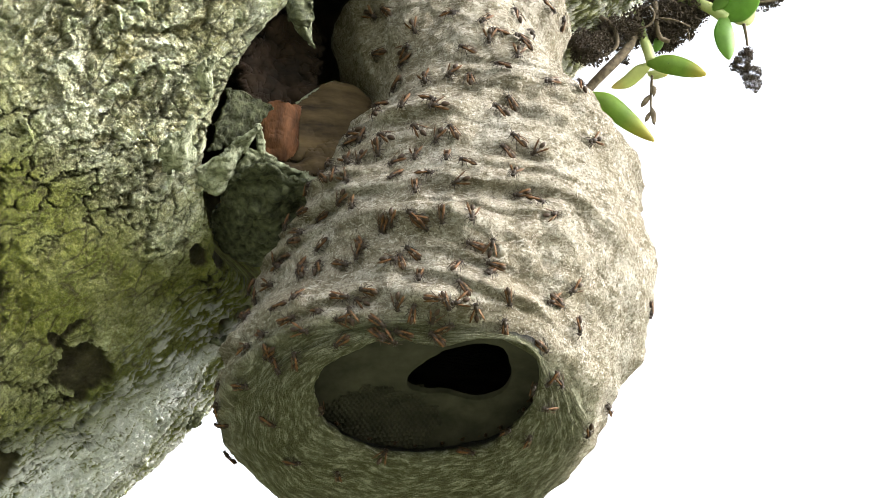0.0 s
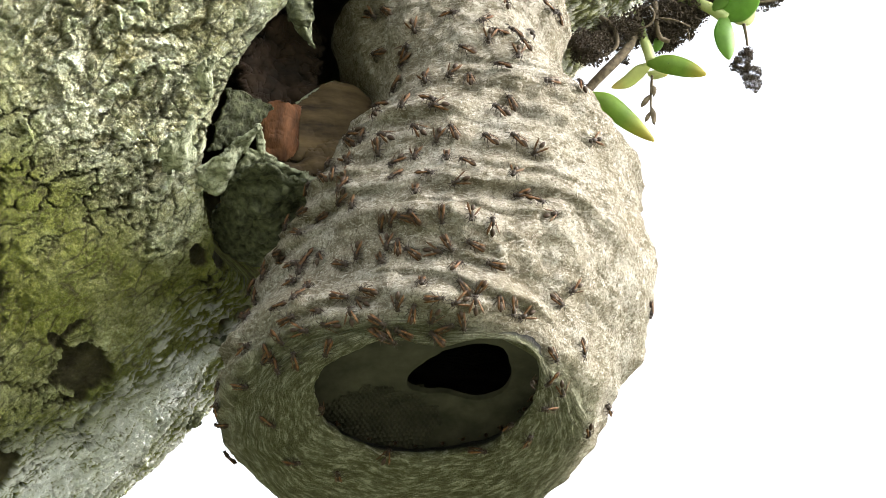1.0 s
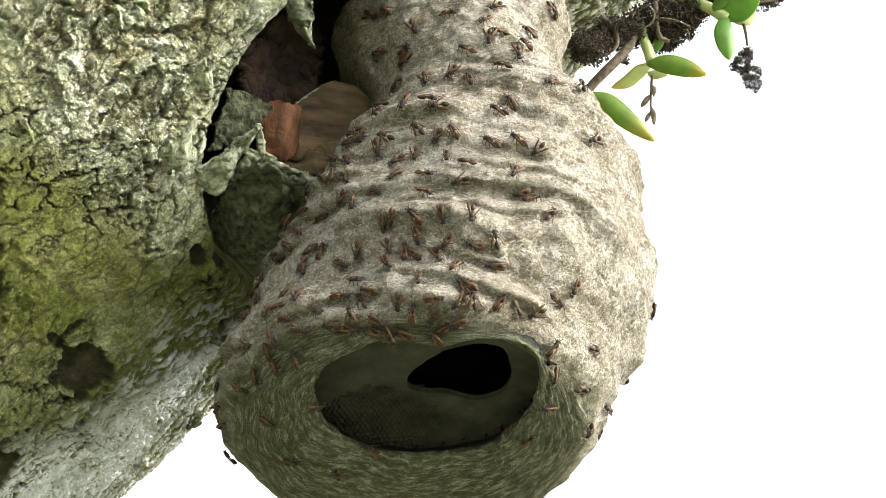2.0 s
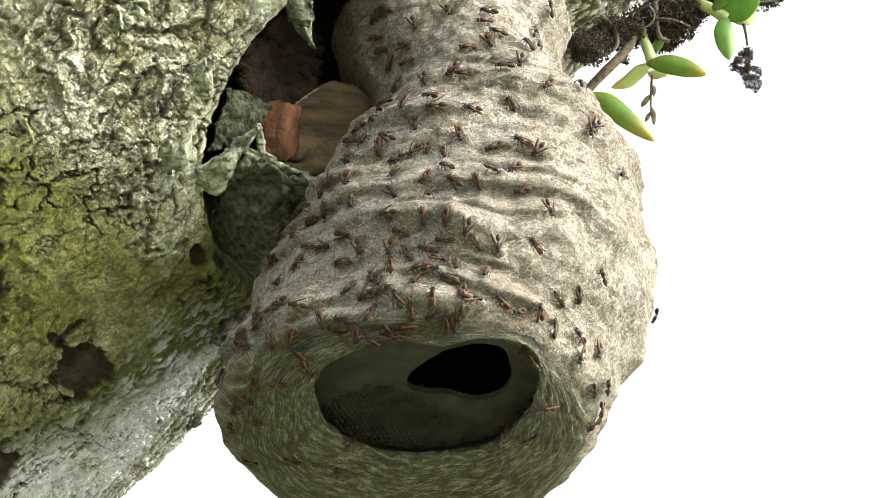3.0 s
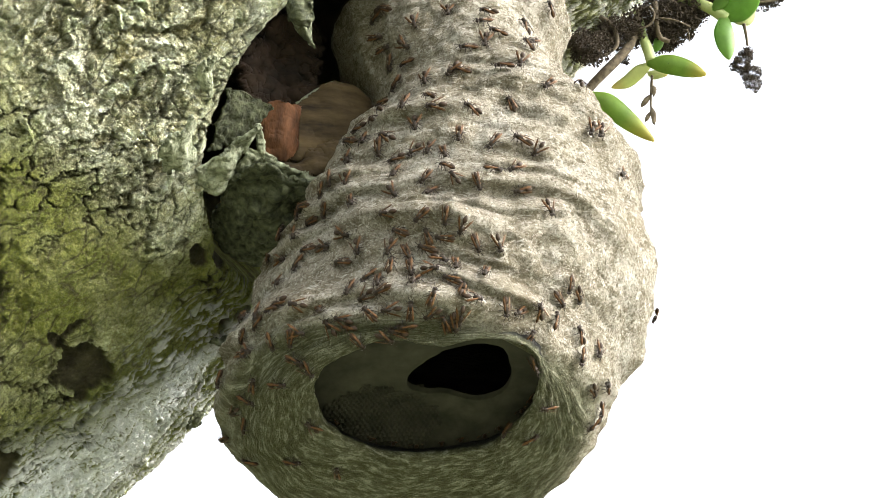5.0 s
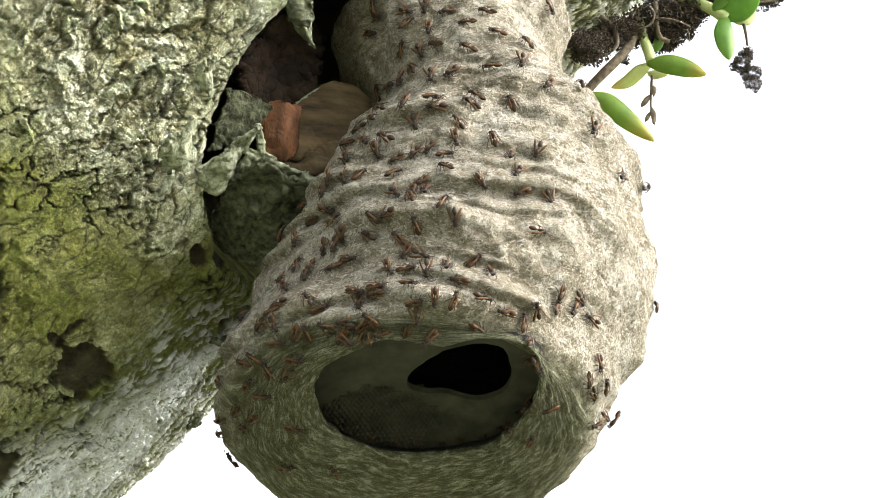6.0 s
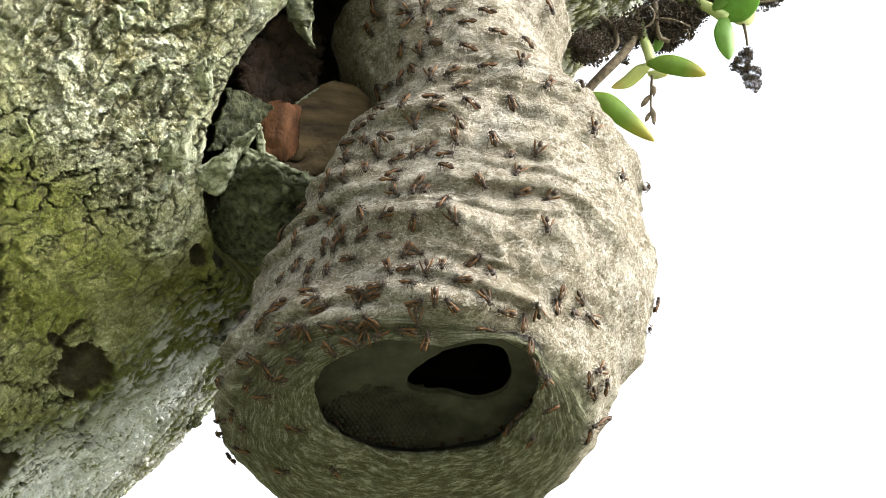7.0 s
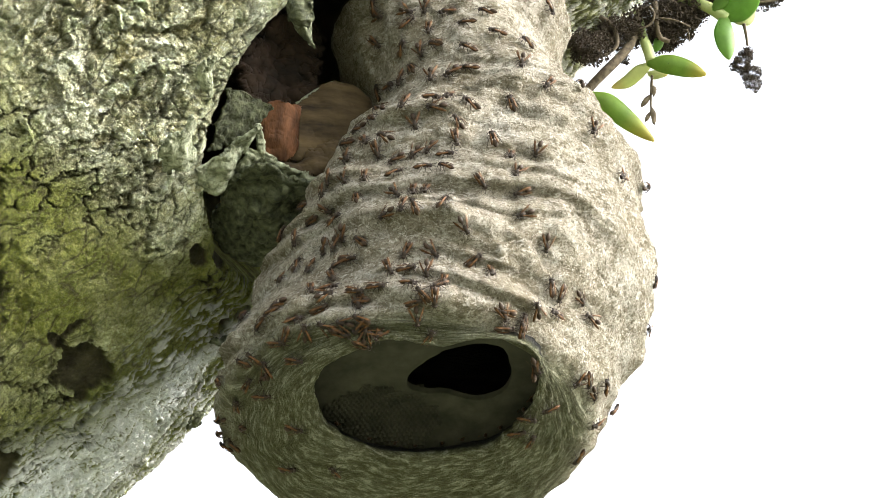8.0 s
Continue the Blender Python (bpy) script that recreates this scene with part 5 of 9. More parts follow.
    walk(wasps[34], [(0.00, on(5.59, 4.3, 277)), (1.01, on(5.59, 4.3, 272)), (1.90, on(5.59, 4.3, 273)), (2.13, on(5.61, 1.7, 251)), (2.37, on(5.64, -2.6, 238)), (2.60, on(5.62, -5.0, 237)), (3.77, on(5.62, -5.0, 233)), (4.90, on(5.62, -5.0, 235)), (5.13, on(5.60, -5.3, 308)), (5.37, on(5.54, -6.0, 316)), (5.60, on(5.53, -6.3, 271)), (7.11, on(5.53, -6.3, 265)), (8.00, on(5.53, -6.3, 269))])
    walk(wasps[35], [(0.00, on(6.46, 10.6, 311)), (0.14, on(6.39, 9.4, 314)), (0.28, on(6.30, 6.9, 308)), (0.42, on(6.25, 5.4, 308)), (0.99, on(6.25, 5.4, 307)), (1.29, on(6.25, 5.5, 307)), (1.60, on(6.27, 5.6, 305)), (1.90, on(6.29, 5.9, 305)), (2.20, on(6.32, 6.3, 307)), (2.50, on(6.35, 6.6, 301)), (2.80, on(6.37, 6.8, 263)), (3.10, on(6.38, 7.0, 223)), (3.41, on(6.40, 7.1, 185)), (3.81, on(6.40, 7.1, 184)), (4.17, on(6.38, 7.0, 184)), (4.53, on(6.34, 6.8, 184)), (4.88, on(6.30, 6.6, 184)), (5.06, on(6.29, 6.5, 225)), (5.24, on(6.27, 6.4, 263)), (5.42, on(6.26, 6.3, 302)), (5.60, on(6.25, 6.3, 338)), (6.32, on(6.25, 6.3, 340)), (8.00, on(6.25, 6.3, 340))])
    walk(wasps[36], [(0.00, on(6.26, 13.5, 304)), (0.85, on(6.26, 13.5, 301)), (1.90, on(6.26, 13.5, 303)), (2.60, on(6.27, 14.8, 284)), (4.21, on(6.27, 14.8, 283)), (4.90, on(6.27, 14.8, 283)), (5.22, on(6.09, 13.0, 307)), (5.55, on(5.75, 6.2, 308)), (5.87, on(5.42, -3.2, 292)), (6.19, on(5.21, -10.2, 270)), (6.51, on(4.97, -14.2, 225)), (7.36, on(4.97, -14.2, 226)), (8.00, on(5.38, -14.4, 171))])
    walk(wasps[37], [(0.00, on(5.68, 41.0, 213)), (0.79, on(5.68, 41.0, 215)), (1.90, on(5.68, 41.0, 214)), (2.13, on(5.63, 40.5, 214)), (2.37, on(5.56, 38.9, 207)), (2.60, on(5.51, 38.2, 178)), (4.14, on(5.51, 38.2, 173)), (4.90, on(5.51, 38.2, 175)), (5.60, on(5.47, 39.0, 178)), (6.65, on(5.47, 39.0, 178)), (8.00, on(5.47, 39.0, 178))])
    walk(wasps[38], [(0.00, on(2.95, -131.8, 178)), (0.30, on(3.35, -131.8, 180)), (0.76, on(3.35, -131.8, 185)), (1.40, on(3.35, -131.8, 183)), (1.60, on(3.43, -120.4, 144)), (1.80, on(3.52, -109.0, 105)), (2.20, on(2.99, -83.1, 98)), (2.60, on(3.14, -49.9, 135)), (3.89, on(3.14, -49.9, 133)), (4.90, on(3.14, -49.9, 134)), (5.23, on(3.13, -50.0, 136)), (5.56, on(3.10, -49.9, 140)), (5.89, on(3.01, -50.6, 140)), (6.22, on(2.98, -50.6, 156)), (6.55, on(2.94, -50.6, 182)), (7.10, on(2.94, -50.6, 183)), (8.00, on(3.20, -51.8, 171))])
    walk(wasps[39], [(0.00, on(3.94, -136.7, 169)), (0.30, on(4.10, -136.7, 180)), (0.81, on(4.10, -136.7, 178)), (1.40, on(4.10, -136.7, 179)), (1.80, on(4.32, -110.8, 105)), (2.20, on(3.38, -90.9, 124)), (2.40, on(3.51, -72.0, 180)), (2.60, on(3.70, -51.3, 227)), (3.51, on(3.70, -51.3, 222)), (4.90, on(3.70, -51.3, 226)), (5.13, on(3.80, -50.8, 166)), (5.37, on(4.14, -45.9, 151)), (5.60, on(4.35, -42.4, 193)), (7.13, on(4.35, -42.4, 196)), (8.00, on(4.35, -42.4, 193))])
    walk(wasps[40], [(0.00, on(5.11, 142.1, 176)), (0.30, on(5.55, 142.1, 180)), (0.93, on(5.55, 142.1, 185)), (1.40, on(5.55, 142.1, 183)), (1.80, on(5.48, 115.0, 255)), (2.20, on(5.52, 63.5, 258)), (2.60, on(5.43, 38.9, 201)), (3.38, on(5.43, 38.9, 201)), (4.90, on(5.43, 38.9, 201)), (5.02, on(5.47, 43.6, 158)), (5.13, on(5.46, 48.9, 114)), (5.37, on(5.68, 64.1, 88)), (5.60, on(5.44, 82.3, 42)), (6.86, on(5.44, 82.3, 41)), (8.00, on(5.44, 82.3, 41))])
    walk(wasps[41], [(0.00, on(6.60, -6.8, 174)), (0.67, on(6.60, -6.8, 169)), (1.90, on(6.60, -6.8, 171)), (2.60, on(6.48, -8.1, 163)), (3.97, on(6.48, -8.1, 160)), (4.90, on(6.48, -8.1, 160)), (5.25, on(6.50, -7.8, 134)), (5.60, on(6.53, -7.5, 89)), (6.48, on(6.53, -7.5, 84)), (8.00, on(6.53, -7.5, 86))])
    walk(wasps[42], [(0.00, on(6.81, -0.4, 290)), (0.99, on(6.81, -0.4, 298)), (1.90, on(6.81, -0.4, 293)), (2.13, on(6.83, -1.7, 253)), (2.37, on(6.86, -4.1, 267)), (2.60, on(6.87, -5.6, 301)), (4.18, on(6.87, -5.6, 298)), (4.90, on(6.87, -5.6, 299)), (5.60, on(6.87, -5.9, 301)), (6.32, on(6.87, -5.9, 299)), (8.00, on(6.87, -5.9, 300))])
    walk(wasps[43], [(0.00, on(6.48, -23.0, 224)), (0.95, on(6.48, -23.0, 218)), (1.90, on(6.48, -23.0, 222)), (2.60, on(6.44, -23.2, 238)), (3.53, on(6.44, -23.2, 230)), (4.90, on(6.44, -23.2, 233)), (5.60, on(6.44, -23.2, 230)), (6.70, on(6.44, -23.2, 223)), (8.00, on(6.44, -23.2, 226))])
    walk(wasps[44], [(0.00, on(6.90, -20.0, 207)), (1.02, on(6.90, -20.0, 202)), (1.90, on(6.90, -20.0, 205)), (2.13, on(6.88, -20.2, 201)), (2.37, on(6.82, -20.4, 207)), (2.60, on(6.79, -20.6, 191)), (3.98, on(6.79, -20.6, 191)), (4.90, on(6.79, -20.6, 191)), (5.13, on(6.81, -20.6, 155)), (5.37, on(6.82, -20.9, 117)), (5.60, on(6.83, -20.9, 51)), (7.16, on(6.83, -20.9, 54)), (8.00, on(6.83, -20.9, 52))])
    walk(wasps[45], [(0.00, on(6.95, -11.4, 95)), (0.60, on(6.95, -11.4, 97)), (1.90, on(6.95, -11.4, 96)), (2.25, on(6.98, -11.3, 145)), (2.60, on(7.02, -11.0, 201)), (4.11, on(7.02, -11.0, 203)), (4.90, on(7.02, -11.0, 201)), (5.21, on(7.03, -11.1, 209)), (5.51, on(7.05, -11.4, 216)), (5.82, on(7.07, -11.8, 223)), (6.13, on(7.09, -12.2, 220)), (6.43, on(7.10, -12.6, 207)), (6.74, on(7.10, -12.7, 194)), (7.29, on(7.10, -12.7, 195)), (8.00, on(7.76, -13.4, 180))])
    walk(wasps[46], [(0.00, on(7.17, -1.1, 242)), (0.65, on(7.17, -1.1, 240)), (1.90, on(7.17, -1.1, 241)), (2.25, on(7.17, -1.7, 269)), (2.60, on(7.16, -2.4, 294)), (3.80, on(7.16, -2.4, 298)), (4.90, on(7.16, -2.4, 296)), (5.13, on(6.88, -3.2, 347)), (5.37, on(6.19, -5.4, 342)), (5.60, on(5.89, -6.9, 301)), (6.92, on(5.89, -6.9, 303)), (8.00, on(5.89, -6.9, 302))])
    walk(wasps[47], [(0.00, on(6.56, -43.5, 316)), (1.13, on(6.56, -43.5, 310)), (1.90, on(6.56, -43.5, 314)), (2.13, on(6.58, -44.5, 312)), (2.37, on(6.62, -46.2, 287)), (2.48, on(6.65, -46.2, 251)), (2.60, on(6.69, -45.5, 187)), (3.74, on(6.69, -45.5, 193)), (4.90, on(6.69, -45.5, 190)), (5.60, on(6.75, -44.4, 159)), (6.98, on(6.75, -44.4, 159)), (8.00, on(6.75, -44.4, 159))])
    walk(wasps[48], [(0.00, on(6.59, -39.4, 366)), (0.68, on(6.59, -39.4, 359)), (1.90, on(6.59, -39.4, 363)), (2.13, on(6.61, -39.6, 371)), (2.37, on(6.61, -40.5, 417)), (2.48, on(6.62, -40.7, 461)), (2.60, on(6.62, -41.1, 529)), (3.97, on(6.62, -41.1, 524)), (4.90, on(6.62, -41.1, 528)), (5.60, on(6.60, -41.4, 537)), (6.33, on(6.60, -41.4, 540)), (8.00, on(6.60, -41.4, 537))])
    walk(wasps[49], [(0.00, on(6.72, -35.3, 136)), (1.08, on(6.72, -35.3, 144)), (1.90, on(6.72, -35.3, 141)), (2.60, on(6.76, -35.1, 171)), (3.77, on(6.76, -35.1, 168)), (4.90, on(6.76, -35.1, 170)), (5.13, on(6.74, -35.4, 180)), (5.37, on(6.73, -35.7, 196)), (5.60, on(6.72, -35.6, 151)), (6.77, on(6.72, -35.6, 151)), (8.00, on(6.72, -35.6, 151))])
    walk(wasps[50], [(0.00, on(6.52, -51.7, 66)), (1.07, on(6.52, -51.7, 63)), (1.90, on(6.52, -51.7, 65)), (2.13, on(6.53, -52.6, 114)), (2.37, on(6.93, -45.1, 160)), (2.60, on(7.03, -43.2, 210)), (3.80, on(7.03, -43.2, 206)), (4.90, on(7.03, -43.2, 209)), (5.60, on(7.03, -42.7, 132)), (6.48, on(7.03, -42.7, 126)), (8.00, on(7.03, -42.7, 130))])
    walk(wasps[51], [(0.00, on(6.94, -50.1, 267)), (1.26, on(6.94, -50.1, 266)), (1.90, on(6.94, -50.1, 267)), (2.60, on(6.92, -48.9, 267)), (3.70, on(6.92, -48.9, 273)), (4.90, on(6.92, -48.9, 270)), (5.13, on(6.88, -49.6, 290)), (5.37, on(6.88, -49.9, 289)), (5.60, on(6.87, -50.4, 280)), (6.50, on(6.87, -50.4, 274)), (8.00, on(6.87, -50.4, 276))])
    walk(wasps[52], [(0.00, on(6.94, -59.2, 165)), (1.00, on(6.94, -59.2, 162)), (1.90, on(6.94, -59.2, 164)), (2.13, on(6.92, -57.1, 234)), (2.37, on(6.93, -54.3, 228)), (2.60, on(6.89, -53.5, 194)), (3.98, on(6.89, -53.5, 207)), (4.90, on(6.89, -53.5, 204)), (5.13, on(6.98, -51.1, 130)), (5.37, on(7.29, -41.4, 124)), (5.60, on(7.41, -36.7, 76)), (6.82, on(7.41, -36.7, 75)), (8.00, on(7.41, -36.7, 75))])
    walk(wasps[53], [(0.00, on(7.35, -50.8, 114)), (0.67, on(7.35, -50.8, 120)), (1.90, on(7.35, -50.8, 117)), (2.25, on(7.30, -52.6, 140)), (2.60, on(7.30, -52.9, 159)), (3.87, on(7.30, -52.9, 159)), (4.90, on(7.30, -52.9, 159)), (5.13, on(7.38, -51.5, 158)), (5.37, on(7.41, -51.5, 170)), (5.60, on(7.42, -51.6, 178)), (6.53, on(7.42, -51.6, 188)), (8.00, on(7.42, -51.6, 182))])
    walk(wasps[54], [(0.00, on(7.06, -45.7, 258)), (1.21, on(7.06, -45.7, 261)), (1.90, on(7.06, -45.7, 259)), (2.13, on(7.05, -46.8, 278)), (2.37, on(7.03, -49.1, 280)), (2.60, on(7.04, -49.9, 263)), (3.31, on(7.04, -49.9, 265)), (4.90, on(7.04, -49.9, 265)), (5.60, on(7.04, -49.9, 261)), (7.18, on(7.04, -49.9, 262)), (8.00, on(7.04, -49.9, 260))])
    walk(wasps[55], [(0.00, on(7.02, -35.9, 216)), (1.27, on(7.02, -35.9, 215)), (1.90, on(7.02, -35.9, 215)), (2.13, on(7.17, -35.0, 164)), (2.37, on(7.65, -31.2, 146)), (2.60, on(7.78, -32.3, 105)), (4.08, on(7.78, -32.3, 109)), (4.90, on(7.78, -32.3, 107)), (5.60, on(7.78, -32.3, 180)), (6.42, on(7.78, -32.3, 177)), (8.00, on(7.78, -32.3, 178))])
    walk(wasps[56], [(0.00, on(7.29, -30.5, 163)), (1.15, on(7.29, -30.5, 165)), (1.90, on(7.29, -30.5, 164)), (2.60, on(7.24, -31.1, 162)), (3.80, on(7.24, -31.1, 161)), (4.90, on(7.24, -31.1, 162)), (5.05, on(7.21, -31.2, 134)), (5.20, on(7.19, -31.0, 81)), (5.36, on(7.04, -32.2, 55)), (5.51, on(7.03, -31.2, 14)), (5.81, on(6.89, -30.3, -14)), (5.97, on(6.75, -31.4, 35)), (6.12, on(6.68, -31.0, 61)), (6.27, on(6.67, -30.6, 107)), (6.42, on(6.66, -30.0, 153)), (7.29, on(6.66, -30.0, 150)), (8.00, on(6.83, -28.9, 159))])
    walk(wasps[57], [(0.00, on(7.86, -19.1, 190)), (0.75, on(7.86, -19.1, 190)), (1.90, on(7.86, -19.1, 190)), (2.13, on(7.94, -17.2, 140)), (2.37, on(8.06, -14.4, 165)), (2.48, on(8.09, -13.7, 221)), (2.60, on(8.13, -12.8, 277)), (4.17, on(8.13, -12.8, 274)), (4.90, on(8.13, -12.8, 275)), (5.23, on(8.06, -13.9, 282)), (5.56, on(7.94, -16.9, 304)), (5.89, on(7.79, -20.6, 306)), (6.21, on(7.69, -23.5, 326)), (6.54, on(7.64, -25.4, 338)), (7.35, on(7.64, -25.4, 337)), (8.00, on(7.19, -30.0, 336))])
    walk(wasps[58], [(0.00, on(7.88, -15.8, 176)), (0.74, on(7.88, -15.8, 185)), (1.90, on(7.88, -15.8, 181)), (2.13, on(7.86, -16.1, 181)), (2.37, on(7.83, -16.5, 207)), (2.48, on(7.83, -16.7, 243)), (2.60, on(7.81, -16.9, 263)), (3.60, on(7.81, -16.9, 259)), (4.90, on(7.81, -16.9, 262)), (5.60, on(7.81, -17.3, 232)), (6.51, on(7.81, -17.3, 234)), (8.00, on(7.81, -17.3, 233))])
    walk(wasps[59], [(0.00, on(7.98, -8.6, 275)), (0.13, on(7.97, -9.4, 280)), (0.27, on(7.95, -11.1, 277)), (0.40, on(7.94, -12.0, 275)), (1.10, on(7.94, -12.0, 277)), (1.29, on(7.98, -11.7, 241)), (1.48, on(8.02, -11.3, 214)), (1.85, on(8.15, -9.1, 142)), (2.23, on(8.40, -5.1, 179)), (2.60, on(8.47, -3.3, 256)), (3.75, on(8.47, -3.3, 261)), (4.90, on(8.47, -3.3, 259)), (5.26, on(8.44, -4.7, 274)), (5.61, on(8.37, -8.1, 291)), (5.97, on(8.26, -12.2, 293)), (6.32, on(8.19, -15.6, 285)), (6.68, on(8.16, -16.9, 279)), (7.33, on(8.16, -16.9, 277)), (8.00, on(8.09, -24.9, 295))])
    walk(wasps[60], [(0.00, on(7.96, -9.8, 307)), (0.68, on(7.96, -9.8, 315)), (1.90, on(7.96, -9.8, 312)), (2.13, on(7.96, -9.2, 312)), (2.37, on(7.97, -8.3, 280)), (2.48, on(7.97, -8.0, 237)), (2.60, on(7.97, -7.8, 169)), (3.35, on(7.97, -7.8, 160)), (4.90, on(7.97, -7.8, 164)), (5.02, on(7.94, -8.3, 238)), (5.13, on(7.90, -8.8, 292)), (5.37, on(7.64, -10.9, 313)), (5.48, on(7.49, -11.8, 230)), (5.60, on(7.29, -13.3, 165)), (7.17, on(7.29, -13.3, 170)), (8.00, on(7.29, -13.3, 167))])
    walk(wasps[61], [(0.00, on(7.91, -18.3, 170)), (0.33, on(8.30, -15.3, 154)), (1.03, on(8.30, -15.3, 153)), (1.35, on(8.32, -15.2, 147)), (1.66, on(8.35, -14.7, 139)), (1.97, on(8.38, -14.1, 137)), (2.29, on(8.41, -13.5, 147)), (2.60, on(8.42, -13.4, 156)), (3.45, on(8.42, -13.4, 154)), (4.90, on(8.42, -13.4, 155)), (5.22, on(8.38, -14.5, 232)), (5.54, on(8.28, -17.2, 305)), (5.86, on(8.10, -21.3, 307)), (6.18, on(7.98, -24.1, 258)), (6.50, on(7.96, -25.1, 212)), (7.01, on(7.96, -25.1, 211)), (8.00, on(8.37, -30.9, 196))])
    walk(wasps[62], [(0.00, on(8.75, -8.0, 316)), (0.21, on(8.66, -8.9, 324)), (0.41, on(8.50, -10.7, 330)), (0.62, on(8.42, -11.5, 330)), (1.04, on(8.42, -11.5, 330)), (1.35, on(8.44, -11.2, 330)), (1.67, on(8.46, -10.4, 330)), (1.98, on(8.51, -9.4, 328)), (2.13, on(8.51, -9.0, 364)), (2.29, on(8.53, -8.6, 398)), (2.44, on(8.54, -8.4, 441)), (2.60, on(8.55, -8.2, 481)), (3.47, on(8.55, -8.2, 486)), (4.90, on(8.55, -8.2, 484)), (5.60, on(8.50, -8.8, 529)), (6.35, on(8.50, -8.8, 534)), (8.00, on(8.50, -8.8, 531))])
    walk(wasps[63], [(0.00, on(8.51, -7.0, 285)), (1.27, on(8.51, -7.0, 280)), (1.90, on(8.51, -7.0, 282)), (2.25, on(8.57, -6.0, 280)), (2.60, on(8.73, -3.7, 290)), (2.94, on(8.92, -1.4, 237)), (3.12, on(8.96, -1.0, 197)), (3.29, on(9.00, -0.7, 154)), (3.82, on(9.00, -0.7, 153)), (4.17, on(8.99, -1.1, 153)), (4.53, on(8.96, -2.1, 153)), (4.89, on(8.95, -3.3, 153)), (5.24, on(8.93, -4.3, 103)), (5.60, on(8.93, -4.7, 58)), (6.65, on(8.93, -4.7, 63)), (8.00, on(8.93, -4.7, 60))])
    walk(wasps[64], [(0.00, on(8.27, -24.3, 162)), (0.81, on(8.27, -24.3, 165)), (1.90, on(8.27, -24.3, 163)), (2.60, on(8.20, -24.5, 150)), (3.29, on(8.20, -24.5, 147)), (4.90, on(8.20, -24.5, 149)), (5.13, on(8.16, -26.9, 149)), (5.37, on(8.01, -32.2, 152)), (5.60, on(7.93, -34.7, 168)), (7.20, on(7.93, -34.7, 171)), (8.00, on(7.93, -34.7, 170))])
    walk(wasps[65], [(0.00, on(8.15, -24.2, 127)), (0.23, on(8.29, -21.3, 128)), (0.46, on(8.49, -17.1, 126)), (0.69, on(8.60, -14.4, 124)), (0.99, on(8.60, -14.4, 125)), (1.31, on(8.62, -14.0, 125)), (1.64, on(8.68, -12.9, 126)), (1.96, on(8.76, -11.2, 128)), (2.12, on(8.81, -10.5, 91)), (2.28, on(8.83, -10.0, 50)), (2.44, on(8.83, -9.9, 5)), (2.60, on(8.84, -9.5, -32)), (4.14, on(8.84, -9.5, -32)), (4.90, on(8.84, -9.5, -32)), (5.13, on(8.86, -9.4, 28)), (5.37, on(8.87, -9.4, 80)), (5.60, on(8.89, -9.5, 128)), (7.03, on(8.89, -9.5, 132)), (8.00, on(8.89, -9.5, 130))])
    walk(wasps[66], [(0.00, on(7.77, -40.6, 239)), (0.13, on(7.77, -42.6, 242)), (0.26, on(7.83, -45.2, 229)), (0.39, on(7.88, -45.9, 205)), (1.14, on(7.88, -45.9, 202)), (1.51, on(7.85, -45.8, 218)), (1.87, on(7.79, -45.5, 236)), (2.24, on(7.74, -45.3, 249)), (2.60, on(7.72, -45.4, 285)), (3.52, on(7.72, -45.4, 288)), (4.90, on(7.72, -45.4, 287)), (5.02, on(7.76, -45.9, 254)), (5.13, on(7.78, -46.3, 224)), (5.37, on(7.98, -45.4, 152)), (5.60, on(8.19, -41.9, 173)), (6.85, on(8.19, -41.9, 167)), (8.00, on(8.19, -41.9, 170))])
    walk(wasps[67], [(0.00, on(8.28, -38.7, 345)), (0.35, on(8.05, -40.6, 339)), (1.30, on(8.05, -40.6, 340)), (1.62, on(7.99, -41.0, 345)), (1.95, on(7.89, -41.2, 380)), (2.27, on(7.82, -40.5, 434)), (2.60, on(7.81, -40.0, 466)), (3.51, on(7.81, -40.0, 465)), (4.90, on(7.81, -40.0, 466)), (5.60, on(7.81, -40.0, 542)), (6.97, on(7.81, -40.0, 545)), (8.00, on(7.81, -40.0, 545))])
    walk(wasps[68], [(0.00, on(8.39, -29.5, 93)), (1.00, on(8.39, -29.5, 91)), (1.90, on(8.39, -29.5, 92)), (2.13, on(8.38, -29.4, 143)), (2.37, on(8.38, -29.1, 203)), (2.60, on(8.37, -29.0, 258)), (3.97, on(8.37, -29.0, 256)), (4.90, on(8.37, -29.0, 257)), (5.21, on(8.37, -29.3, 244)), (5.52, on(8.40, -30.0, 234)), (5.83, on(8.42, -30.9, 230)), (6.13, on(8.45, -31.7, 217)), (6.44, on(8.46, -32.5, 182)), (6.75, on(8.47, -32.9, 143)), (7.34, on(8.47, -32.9, 141)), (8.00, on(8.74, -28.2, 127))])
